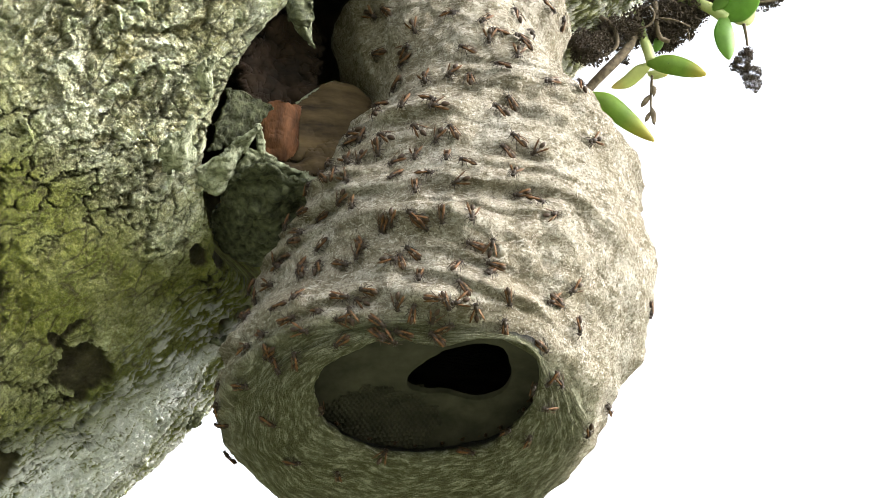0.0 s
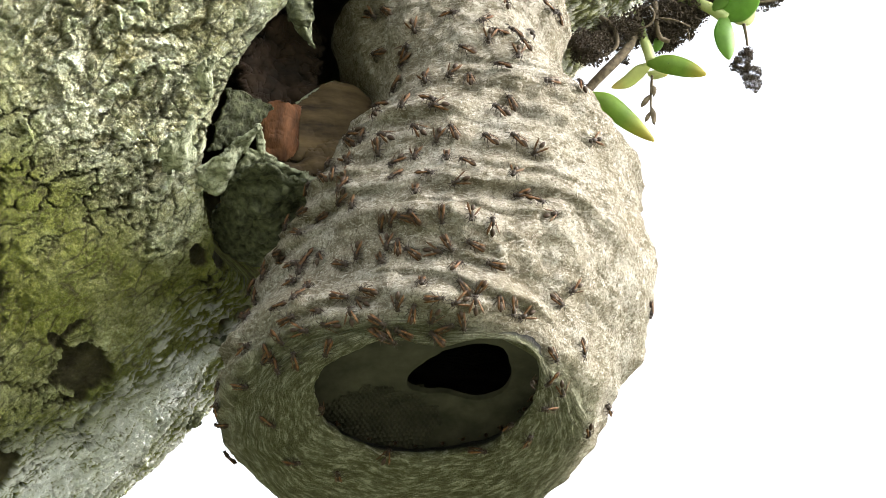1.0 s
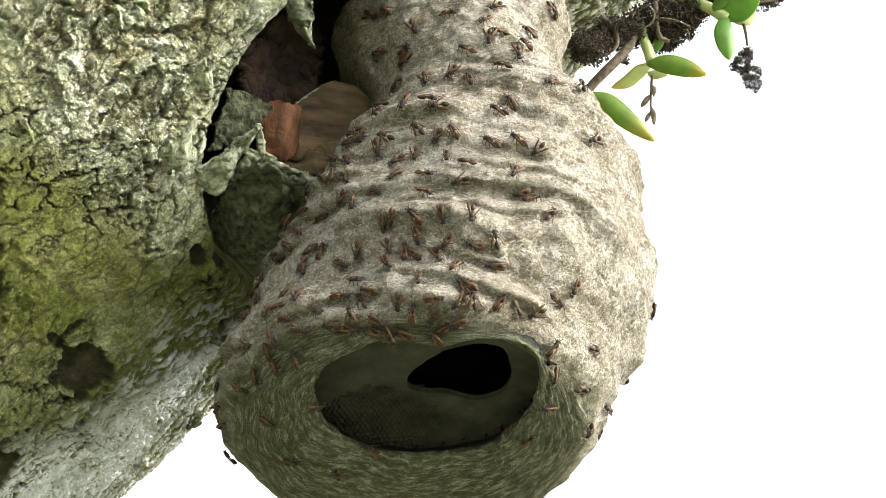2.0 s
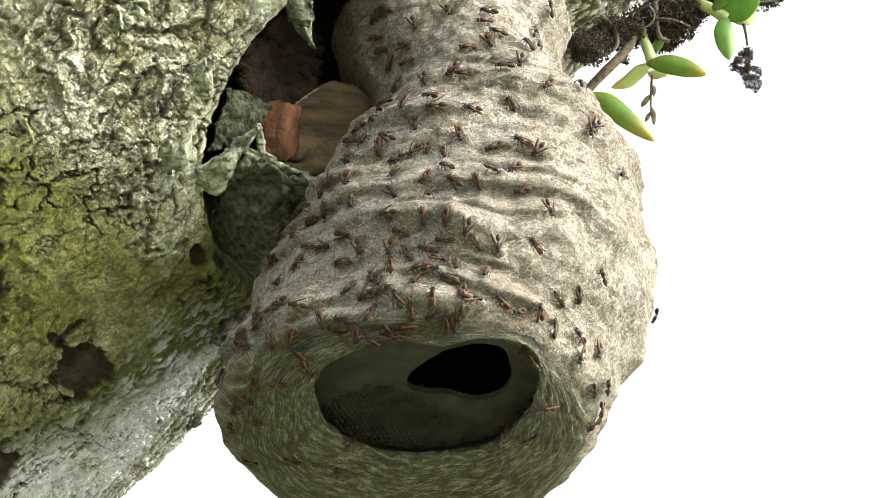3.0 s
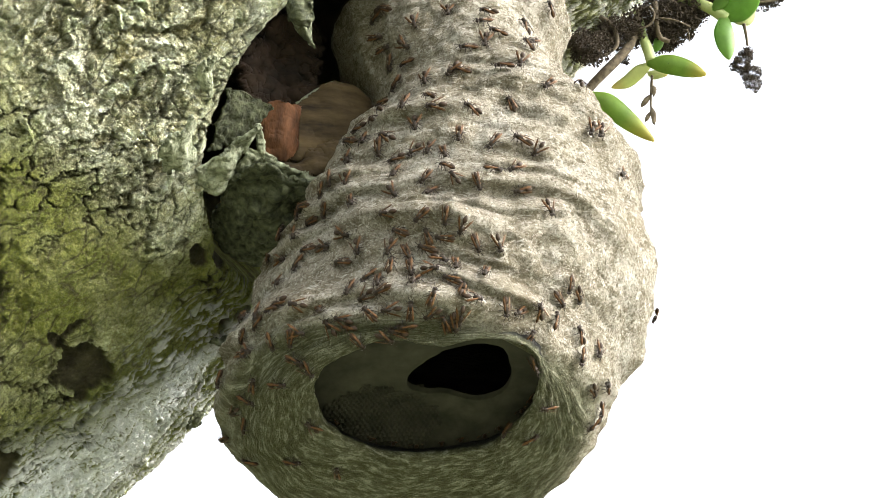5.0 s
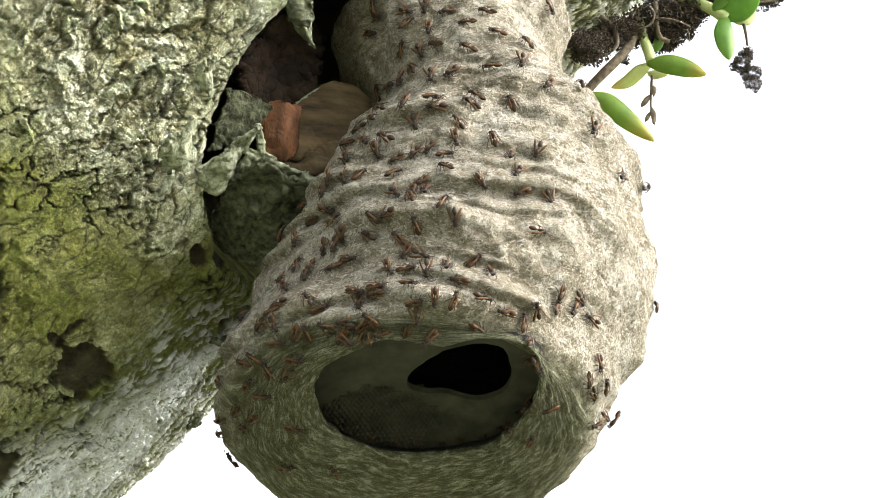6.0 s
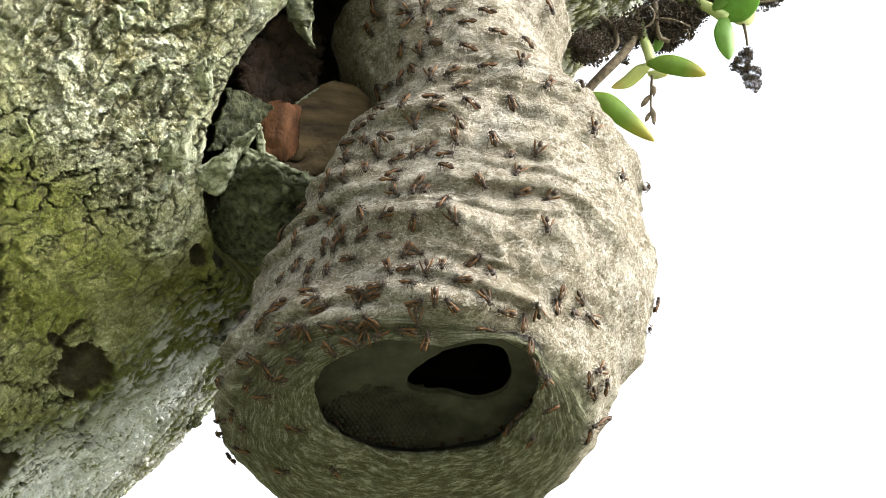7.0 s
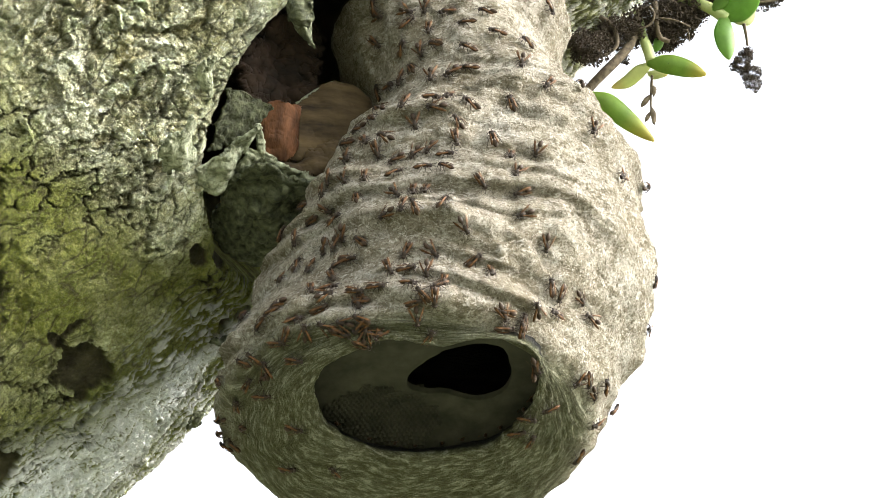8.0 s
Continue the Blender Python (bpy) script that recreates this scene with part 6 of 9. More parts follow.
    walk(wasps[69], [(0.00, on(7.43, -52.5, 284)), (0.16, on(7.42, -53.9, 280)), (0.31, on(7.42, -57.5, 279)), (0.47, on(7.42, -60.3, 279)), (1.03, on(7.42, -60.3, 282)), (1.34, on(7.41, -60.9, 285)), (1.66, on(7.37, -62.5, 287)), (1.97, on(7.40, -62.3, 287)), (2.29, on(7.37, -64.5, 291)), (2.60, on(7.37, -64.4, 294)), (4.04, on(7.37, -64.4, 294)), (4.90, on(7.37, -64.4, 294)), (5.07, on(7.29, -68.9, 253)), (5.24, on(7.17, -74.2, 213)), (5.41, on(7.32, -72.4, 173)), (5.58, on(8.04, -53.4, 132)), (5.92, on(8.43, -48.2, 132)), (6.26, on(9.00, -34.6, 105)), (6.60, on(9.16, -30.1, 78)), (7.09, on(9.16, -30.1, 80)), (8.00, on(9.13, -25.2, 65))])
    walk(wasps[70], [(0.00, on(7.48, -61.6, 276)), (0.91, on(7.48, -61.6, 280)), (1.90, on(7.48, -61.6, 278)), (2.27, on(7.45, -63.1, 283)), (2.63, on(7.44, -64.1, 286)), (3.00, on(7.42, -65.6, 277)), (3.37, on(7.40, -66.1, 261)), (4.17, on(7.40, -66.1, 260)), (4.35, on(7.44, -64.9, 217)), (4.53, on(7.46, -64.2, 174)), (4.89, on(7.45, -63.5, 122)), (5.24, on(7.83, -53.0, 74)), (5.42, on(7.88, -51.9, 34)), (5.60, on(8.02, -48.1, -6)), (6.42, on(8.02, -48.1, -1)), (8.00, on(8.02, -48.1, -3))])
    walk(wasps[71], [(0.00, on(7.80, -57.8, 99)), (0.20, on(7.84, -56.2, 97)), (0.41, on(7.88, -53.4, 96)), (0.61, on(7.89, -52.1, 96)), (1.05, on(7.89, -52.1, 97)), (1.36, on(7.80, -53.6, 29)), (1.67, on(7.68, -54.4, -39)), (1.98, on(7.44, -56.1, -39)), (2.29, on(7.39, -53.8, -9)), (2.60, on(6.90, -65.2, 21)), (3.59, on(6.90, -65.2, 15)), (4.90, on(6.90, -65.2, 18)), (5.60, on(6.92, -65.1, 24)), (6.62, on(6.92, -65.1, 20)), (8.00, on(6.92, -65.1, 22))])
    walk(wasps[72], [(0.00, on(8.08, -45.6, 170)), (0.99, on(8.08, -45.6, 169)), (1.90, on(8.08, -45.6, 169)), (2.13, on(8.05, -46.2, 167)), (2.37, on(8.00, -47.4, 180)), (2.60, on(7.97, -48.3, 207)), (3.37, on(7.97, -48.3, 209)), (4.90, on(7.97, -48.3, 208)), (5.21, on(8.05, -46.8, 153)), (5.52, on(8.22, -43.8, 142)), (5.84, on(8.35, -41.8, 142)), (6.15, on(8.44, -40.5, 145)), (6.46, on(8.51, -39.4, 137)), (6.77, on(8.59, -37.8, 136)), (7.04, on(8.59, -37.8, 135)), (8.00, on(9.05, -30.6, 139))])
    walk(wasps[73], [(0.00, on(7.44, -64.2, 153)), (0.19, on(7.15, -73.8, 207)), (0.38, on(7.22, -76.0, 200)), (0.58, on(7.35, -73.3, 154)), (1.13, on(7.35, -73.3, 151)), (1.49, on(7.42, -73.0, 152)), (1.86, on(7.46, -73.6, 135)), (2.23, on(7.91, -62.0, 139)), (2.60, on(8.27, -52.2, 128)), (3.48, on(8.27, -52.2, 131)), (4.90, on(8.27, -52.2, 129)), (5.60, on(8.22, -51.9, 131)), (6.73, on(8.22, -51.9, 136)), (8.00, on(8.22, -51.9, 133))])
    walk(wasps[74], [(0.00, on(7.21, -13.2, 166)), (0.18, on(7.22, -13.1, 165)), (0.36, on(7.27, -13.0, 164)), (0.54, on(7.29, -12.8, 164)), (1.25, on(7.29, -12.8, 165)), (1.59, on(7.42, -11.5, 142)), (1.93, on(7.42, -10.2, 114)), (2.26, on(7.35, -9.2, 153)), (2.60, on(7.38, -8.5, 184)), (3.86, on(7.38, -8.5, 181)), (4.90, on(7.38, -8.5, 182)), (5.02, on(7.34, -8.7, 211)), (5.13, on(7.38, -8.9, 272)), (5.37, on(7.38, -9.4, 274)), (5.48, on(7.31, -9.9, 213)), (5.60, on(7.30, -10.1, 175)), (6.46, on(7.30, -10.1, 175)), (8.00, on(7.30, -10.1, 175))])
    walk(wasps[75], [(0.00, on(7.99, -2.6, 165)), (1.18, on(7.99, -2.6, 165)), (1.90, on(7.99, -2.6, 165)), (2.13, on(8.00, -2.4, 134)), (2.37, on(8.02, -1.9, 134)), (2.60, on(8.03, -1.5, 161)), (3.47, on(8.03, -1.5, 169)), (4.90, on(8.03, -1.5, 166)), (5.13, on(7.98, -2.1, 168)), (5.37, on(7.92, -2.9, 118)), (5.48, on(7.88, -3.1, 76)), (5.60, on(7.84, -3.4, 16)), (7.26, on(7.84, -3.4, 21)), (8.00, on(7.84, -3.4, 19))])
    walk(wasps[76], [(0.00, on(7.98, 3.6, 165)), (0.74, on(7.98, 3.6, 168)), (1.90, on(7.98, 3.6, 167)), (2.21, on(8.01, 3.7, 171)), (2.52, on(8.09, 3.9, 176)), (2.83, on(8.14, 3.9, 176)), (3.14, on(8.20, 4.0, 178)), (3.44, on(8.23, 3.9, 182)), (4.16, on(8.23, 3.9, 181)), (4.49, on(8.22, 3.6, 179)), (4.82, on(8.18, 3.2, 181)), (5.15, on(8.14, 2.5, 183)), (5.48, on(8.11, 1.7, 183)), (5.81, on(8.08, 1.1, 168)), (6.14, on(8.05, 0.5, 149)), (6.47, on(8.05, 0.3, 130)), (7.06, on(8.05, 0.3, 132)), (8.00, on(8.17, 3.2, 128))])
    walk(wasps[77], [(0.00, on(7.22, 15.2, 242)), (0.59, on(7.22, 15.2, 241)), (1.90, on(7.22, 15.2, 242)), (2.60, on(7.20, 15.1, 245)), (3.74, on(7.20, 15.1, 246)), (4.90, on(7.20, 15.1, 246)), (5.60, on(7.21, 15.2, 242)), (7.05, on(7.21, 15.2, 241)), (8.00, on(7.21, 15.2, 240))])
    walk(wasps[78], [(0.00, on(7.43, 19.2, 105)), (0.65, on(7.43, 19.2, 105)), (1.90, on(7.43, 19.2, 105)), (2.02, on(7.29, 18.1, 41)), (2.13, on(7.21, 16.5, -24)), (2.37, on(7.10, 9.7, -20)), (2.48, on(7.07, 7.9, 53)), (2.60, on(6.98, 6.3, 126)), (3.69, on(6.98, 6.3, 122)), (4.90, on(6.98, 6.3, 124)), (5.13, on(6.86, 7.7, 51)), (5.37, on(6.73, 10.0, 62)), (5.48, on(6.67, 10.6, 126)), (5.60, on(6.57, 11.5, 189)), (6.81, on(6.57, 11.5, 188)), (8.00, on(6.57, 11.5, 189))])
    walk(wasps[79], [(0.00, on(7.61, 23.8, 54)), (0.95, on(7.61, 23.8, 49)), (1.90, on(7.61, 23.8, 51)), (2.13, on(7.60, 23.6, -6)), (2.37, on(7.56, 23.1, 11)), (2.48, on(7.55, 23.0, 71)), (2.60, on(7.54, 22.9, 153)), (4.16, on(7.54, 22.9, 152)), (4.90, on(7.54, 22.9, 152)), (5.22, on(7.49, 23.0, 156)), (5.54, on(7.41, 23.0, 170)), (5.85, on(7.31, 23.2, 148)), (6.17, on(7.22, 23.4, 175)), (6.49, on(7.20, 23.6, 214)), (7.20, on(7.20, 23.6, 216)), (8.00, on(7.68, 17.3, 229))])
    walk(wasps[80], [(0.00, on(8.42, 8.3, 255)), (1.27, on(8.42, 8.3, 260)), (1.90, on(8.42, 8.3, 258)), (2.25, on(8.41, 8.3, 183)), (2.60, on(8.39, 8.2, 120)), (4.02, on(8.39, 8.2, 116)), (4.90, on(8.39, 8.2, 118)), (5.13, on(8.45, 8.8, 149)), (5.37, on(8.65, 10.2, 132)), (5.48, on(8.67, 10.5, 75)), (5.60, on(8.69, 10.8, 14)), (6.38, on(8.69, 10.8, 19)), (8.00, on(8.69, 10.8, 17))])
    walk(wasps[81], [(0.00, on(8.07, -7.7, 120)), (0.21, on(8.13, -5.7, 126)), (0.42, on(8.28, -1.5, 127)), (0.64, on(8.42, 1.3, 123)), (1.26, on(8.42, 1.3, 122)), (1.93, on(8.38, 0.7, 182)), (2.60, on(8.33, 0.0, 245)), (3.32, on(8.33, 0.0, 243)), (4.90, on(8.33, 0.0, 244)), (5.21, on(8.21, -1.6, 275)), (5.51, on(8.01, -5.5, 301)), (5.82, on(7.80, -9.4, 323)), (6.13, on(7.32, -15.4, 342)), (6.44, on(7.10, -18.9, 414)), (6.74, on(6.99, -21.1, 447)), (7.20, on(6.99, -21.1, 445)), (8.00, on(6.80, -12.6, 446))])
    walk(wasps[82], [(0.00, on(8.72, -10.9, 77)), (0.21, on(8.64, -8.7, 63)), (0.42, on(8.53, -4.3, 71)), (0.63, on(8.52, -1.3, 73)), (1.21, on(8.52, -1.3, 73)), (1.56, on(8.55, -0.8, 110)), (1.91, on(8.62, 0.4, 133)), (2.25, on(8.69, 1.6, 126)), (2.60, on(8.73, 2.2, 100)), (4.20, on(8.73, 2.2, 93)), (4.90, on(8.73, 2.2, 96)), (5.23, on(8.71, 1.3, 96)), (5.56, on(8.64, -1.1, 94)), (5.89, on(8.57, -3.6, 88)), (6.22, on(8.52, -5.8, 89)), (6.55, on(8.49, -6.5, 87)), (7.14, on(8.49, -6.5, 86)), (8.00, on(8.51, -1.9, 108))])
    walk(wasps[83], [(0.00, on(9.02, 8.1, 9)), (0.61, on(9.02, 8.1, 12)), (1.90, on(9.02, 8.1, 10)), (2.25, on(8.98, 7.8, 91)), (2.60, on(8.93, 7.4, 155)), (3.52, on(8.93, 7.4, 157)), (4.90, on(8.93, 7.4, 155)), (5.24, on(8.93, 7.1, 157)), (5.59, on(8.97, 6.5, 157)), (5.93, on(8.96, 5.6, 159)), (6.28, on(8.99, 4.8, 159)), (6.62, on(8.98, 4.5, 161)), (7.07, on(8.98, 4.5, 160)), (8.00, on(9.39, 7.1, 168))])
    walk(wasps[84], [(0.00, on(8.74, 16.8, 252)), (1.04, on(8.74, 16.8, 248)), (1.90, on(8.74, 16.8, 250)), (2.13, on(8.80, 16.6, 211)), (2.37, on(8.97, 16.0, 191)), (2.60, on(9.03, 15.4, 177)), (3.76, on(9.03, 15.4, 176)), (4.90, on(9.03, 15.4, 177)), (5.13, on(9.02, 15.7, 177)), (5.37, on(8.99, 16.4, 173)), (5.60, on(8.96, 16.8, 160)), (6.54, on(8.96, 16.8, 158)), (8.00, on(8.96, 16.8, 160))])
    walk(wasps[85], [(0.00, on(9.77, -52.6, 102)), (0.84, on(9.77, -52.6, 97)), (1.90, on(9.77, -52.6, 100)), (2.13, on(9.81, -52.1, 134)), (2.37, on(9.88, -51.7, 138)), (2.60, on(9.91, -51.0, 126)), (3.83, on(9.91, -51.0, 123)), (4.90, on(9.91, -51.0, 124)), (5.13, on(10.26, -51.1, 152)), (5.37, on(10.63, -52.5, 143)), (5.60, on(10.92, -52.2, 75)), (6.92, on(10.92, -52.2, 71)), (8.00, on(10.92, -52.2, 73))])
    walk(wasps[86], [(0.00, on(10.49, -44.8, 219)), (1.23, on(10.49, -44.8, 221)), (1.90, on(10.49, -44.8, 220)), (2.22, on(10.34, -45.5, 267)), (2.54, on(10.03, -48.3, 315)), (2.86, on(9.66, -52.5, 315)), (3.18, on(9.41, -56.1, 289)), (3.50, on(9.39, -56.2, 264)), (3.86, on(9.39, -56.2, 266)), (4.21, on(9.45, -56.0, 209)), (4.56, on(9.63, -55.2, 151)), (4.90, on(9.91, -54.0, 151)), (5.08, on(10.07, -53.5, 109)), (5.25, on(10.20, -53.1, 67)), (5.43, on(10.23, -53.4, 24)), (5.60, on(10.25, -53.6, -18)), (6.33, on(10.25, -53.6, -21)), (8.00, on(10.25, -53.6, -19))])
    walk(wasps[87], [(0.00, on(9.70, -45.0, 124)), (0.19, on(9.79, -43.3, 135)), (0.37, on(10.14, -39.1, 168)), (0.56, on(10.24, -37.4, 184)), (1.16, on(10.24, -37.4, 186)), (1.52, on(10.25, -37.9, 192)), (1.88, on(10.23, -38.9, 190)), (2.24, on(10.21, -40.1, 204)), (2.60, on(10.21, -40.5, 214)), (3.66, on(10.21, -40.5, 214)), (4.90, on(10.21, -40.5, 214)), (5.13, on(10.25, -40.3, 204)), (5.37, on(10.34, -39.6, 195)), (5.60, on(10.37, -39.1, 139)), (7.07, on(10.37, -39.1, 134)), (8.00, on(10.37, -39.1, 136))])
    walk(wasps[88], [(0.00, on(10.30, -30.7, 147)), (1.03, on(10.30, -30.7, 143)), (1.90, on(10.30, -30.7, 145)), (2.60, on(10.31, -32.3, 144)), (3.88, on(10.31, -32.3, 144)), (4.90, on(10.31, -32.3, 144)), (5.13, on(10.34, -31.8, 162)), (5.37, on(10.39, -30.8, 147)), (5.48, on(10.41, -30.6, 102)), (5.60, on(10.42, -30.2, 58)), (6.49, on(10.42, -30.2, 62)), (8.00, on(10.42, -30.2, 60))])
    walk(wasps[89], [(0.00, on(9.69, -33.9, 84)), (1.21, on(9.69, -33.9, 78)), (1.90, on(9.69, -33.9, 81)), (2.13, on(9.89, -33.4, 152)), (2.37, on(10.29, -33.9, 179)), (2.60, on(10.48, -35.1, 246)), (3.72, on(10.48, -35.1, 249)), (4.90, on(10.48, -35.1, 247)), (5.22, on(10.48, -34.8, 247)), (5.53, on(10.44, -34.0, 247)), (5.85, on(10.36, -33.1, 247)), (6.17, on(10.31, -32.4, 256)), (6.49, on(10.28, -32.1, 264)), (7.29, on(10.28, -32.1, 264)), (8.00, on(10.31, -35.4, 253))])
    walk(wasps[90], [(0.00, on(9.40, -36.8, 251)), (1.21, on(9.40, -36.8, 253)), (1.90, on(9.40, -36.8, 252)), (2.13, on(9.37, -38.0, 301)), (2.37, on(9.40, -38.6, 300)), (2.60, on(9.40, -39.1, 273)), (3.53, on(9.40, -39.1, 282)), (4.90, on(9.40, -39.1, 276)), (5.60, on(9.46, -38.5, 256)), (7.08, on(9.46, -38.5, 255)), (8.00, on(9.46, -38.5, 256))])
    walk(wasps[91], [(0.00, on(10.33, -17.4, 317)), (0.20, on(10.29, -18.7, 318)), (0.40, on(10.31, -20.9, 321)), (0.59, on(10.29, -21.9, 317)), (1.16, on(10.29, -21.9, 318)), (1.49, on(10.32, -22.0, 320)), (1.83, on(10.38, -22.0, 328)), (2.17, on(10.47, -22.1, 336)), (2.50, on(10.57, -22.0, 336)), (2.84, on(10.65, -22.0, 334)), (3.18, on(10.71, -21.9, 328)), (3.51, on(10.73, -21.8, 322)), (4.15, on(10.73, -21.8, 323)), (4.51, on(10.67, -22.0, 358)), (4.88, on(10.54, -22.7, 380)), (5.24, on(10.41, -23.4, 371)), (5.60, on(10.37, -23.8, 350)), (6.64, on(10.37, -23.8, 357)), (8.00, on(10.37, -23.8, 354))])
    walk(wasps[92], [(0.00, on(12.34, -29.3, 311)), (0.15, on(12.30, -31.1, 305)), (0.30, on(12.29, -34.6, 296)), (0.45, on(12.29, -36.3, 280)), (1.18, on(12.29, -36.3, 280)), (1.52, on(12.33, -36.5, 239)), (1.85, on(11.22, -20.3, 187)), (2.19, on(11.50, -20.0, 178)), (2.53, on(11.77, -19.8, 194)), (2.87, on(11.99, -19.8, 237)), (3.21, on(12.32, -23.5, 263)), (3.99, on(12.32, -23.5, 261)), (4.30, on(12.32, -24.2, 276)), (4.62, on(11.92, -20.4, 327)), (4.94, on(11.77, -20.6, 352)), (5.25, on(11.59, -20.8, 357)), (5.57, on(11.41, -21.0, 348)), (5.89, on(11.25, -21.0, 304)), (6.20, on(12.37, -36.8, 274)), (6.52, on(12.36, -36.7, 216)), (7.34, on(12.36, -36.7, 213)), (8.00, on(11.27, -22.7, 195))])
    walk(wasps[93], [(0.00, on(12.09, -48.9, 95)), (1.10, on(12.09, -48.9, 87)), (1.90, on(12.09, -48.9, 90)), (2.21, on(12.09, -48.7, 44)), (2.52, on(12.05, -47.9, 36)), (2.84, on(11.92, -45.4, 76)), (2.99, on(11.86, -44.0, 60)), (3.15, on(11.74, -42.1, 22)), (3.31, on(11.69, -41.2, -15)), (3.46, on(11.68, -40.6, -53)), (3.86, on(11.68, -40.6, -52)), (4.21, on(11.76, -42.4, -66)), (4.55, on(11.99, -46.3, -110)), (4.90, on(12.07, -48.7, -154)), (5.25, on(12.09, -49.5, -172)), (5.60, on(12.10, -49.6, -182)), (6.38, on(12.10, -49.6, -177)), (8.00, on(12.10, -49.6, -179))])
    walk(wasps[94], [(0.00, on(10.23, -14.9, 375)), (0.62, on(10.23, -14.9, 382)), (1.90, on(10.23, -14.9, 377)), (2.13, on(10.27, -15.6, 385)), (2.37, on(10.29, -16.9, 375)), (2.60, on(10.30, -17.6, 324)), (4.13, on(10.30, -17.6, 328)), (4.90, on(10.30, -17.6, 326)), (5.13, on(10.38, -17.8, 336)), (5.37, on(10.52, -18.2, 338)), (5.60, on(10.59, -18.3, 334)), (6.52, on(10.59, -18.3, 331)), (8.00, on(10.59, -18.3, 332))])
    walk(wasps[95], [(0.00, on(10.83, -9.3, 165)), (0.64, on(10.83, -9.3, 160)), (1.90, on(10.83, -9.3, 163)), (2.24, on(10.72, -9.3, 159)), (2.59, on(10.54, -9.2, 157)), (2.93, on(10.30, -9.3, 86)), (3.10, on(10.22, -9.5, 19)), (3.28, on(10.17, -9.6, -33)), (4.05, on(10.17, -9.6, -31)), (4.37, on(10.19, -9.7, -29)), (4.68, on(10.27, -9.7, -19)), (4.99, on(10.35, -9.9, -9)), (5.30, on(10.47, -10.3, -3)), (5.61, on(10.56, -10.5, -6)), (5.92, on(10.63, -10.8, -8)), (6.24, on(10.67, -10.9, -9)), (6.55, on(10.68, -10.9, -11)), (7.11, on(10.68, -10.9, -12)), (8.00, on(10.58, -13.1, -22))])
    walk(wasps[96], [(0.00, on(12.43, -15.8, 195)), (0.59, on(12.43, -15.8, 196)), (1.90, on(12.43, -15.8, 196)), (2.06, on(12.42, -16.0, 151)), (2.21, on(12.39, -16.1, 106)), (2.37, on(12.34, -16.7, 62)), (2.52, on(11.88, -12.9, 17)), (2.83, on(12.78, -25.8, 17)), (3.14, on(12.23, -13.1, 46)), (3.45, on(11.50, -7.3, 75)), (3.93, on(11.50, -7.3, 74)), (4.26, on(11.86, -9.5, 117)), (4.60, on(12.32, -17.5, 159)), (4.93, on(12.57, -26.7, 201)), (5.26, on(11.25, -15.1, 210)), (5.60, on(11.62, -18.9, 208)), (5.93, on(12.33, -27.5, 200)), (6.26, on(12.41, -28.1, 191)), (6.60, on(12.47, -28.3, 183)), (7.34, on(12.47, -28.3, 185)), (8.00, on(12.68, -27.0, 186))])
    walk(wasps[97], [(0.00, on(12.51, -12.2, 189)), (0.70, on(12.51, -12.2, 193)), (1.90, on(12.51, -12.2, 191)), (2.13, on(12.45, -11.5, 191)), (2.37, on(12.37, -10.1, 189)), (2.60, on(12.31, -9.2, 180)), (3.48, on(12.31, -9.2, 174)), (4.90, on(12.31, -9.2, 177)), (5.13, on(12.93, -22.5, 196)), (5.37, on(11.97, -11.2, 212)), (5.60, on(12.33, -14.0, 273)), (6.32, on(12.33, -14.0, 279)), (8.00, on(12.33, -14.0, 276))])
    walk(wasps[98], [(0.00, on(9.38, -20.2, 90)), (0.83, on(9.38, -20.2, 90)), (1.90, on(9.38, -20.2, 90)), (2.13, on(9.35, -19.6, 58)), (2.37, on(9.28, -18.8, 74)), (2.48, on(9.26, -18.5, 139)), (2.60, on(9.25, -18.2, 201)), (3.53, on(9.25, -18.2, 205)), (4.90, on(9.25, -18.2, 203)), (5.02, on(9.25, -18.0, 158)), (5.13, on(9.30, -17.2, 130)), (5.37, on(9.32, -16.3, 110)), (5.60, on(9.33, -15.8, 87)), (6.53, on(9.33, -15.8, 84)), (8.00, on(9.33, -15.8, 86))])
    walk(wasps[99], [(0.00, on(9.39, -11.9, 270)), (1.17, on(9.39, -11.9, 272)), (1.90, on(9.39, -11.9, 271)), (2.13, on(9.40, -10.8, 271)), (2.37, on(9.45, -8.6, 263)), (2.60, on(9.47, -7.5, 226)), (3.62, on(9.47, -7.5, 228)), (4.90, on(9.47, -7.5, 227)), (5.21, on(9.47, -7.7, 236)), (5.52, on(9.48, -8.3, 244)), (5.83, on(9.48, -9.1, 245)), (6.15, on(9.48, -9.9, 244)), (6.46, on(9.48, -10.5, 240)), (6.77, on(9.48, -10.7, 239)), (7.32, on(9.48, -10.7, 238)), (8.00, on(9.59, -13.5, 260))])
    walk(wasps[100], [(0.00, on(9.63, -13.0, 286)), (0.95, on(9.63, -13.0, 291)), (1.90, on(9.63, -13.0, 288)), (2.13, on(9.57, -12.9, 351)), (2.37, on(9.47, -12.7, 349)), (2.48, on(9.45, -12.7, 283)), (2.60, on(9.43, -12.5, 226)), (4.10, on(9.43, -12.5, 225)), (4.90, on(9.43, -12.5, 225)), (5.13, on(9.47, -12.9, 212)), (5.37, on(9.55, -13.6, 198)), (5.60, on(9.59, -14.1, 156)), (6.83, on(9.59, -14.1, 156)), (8.00, on(9.59, -14.1, 156))])
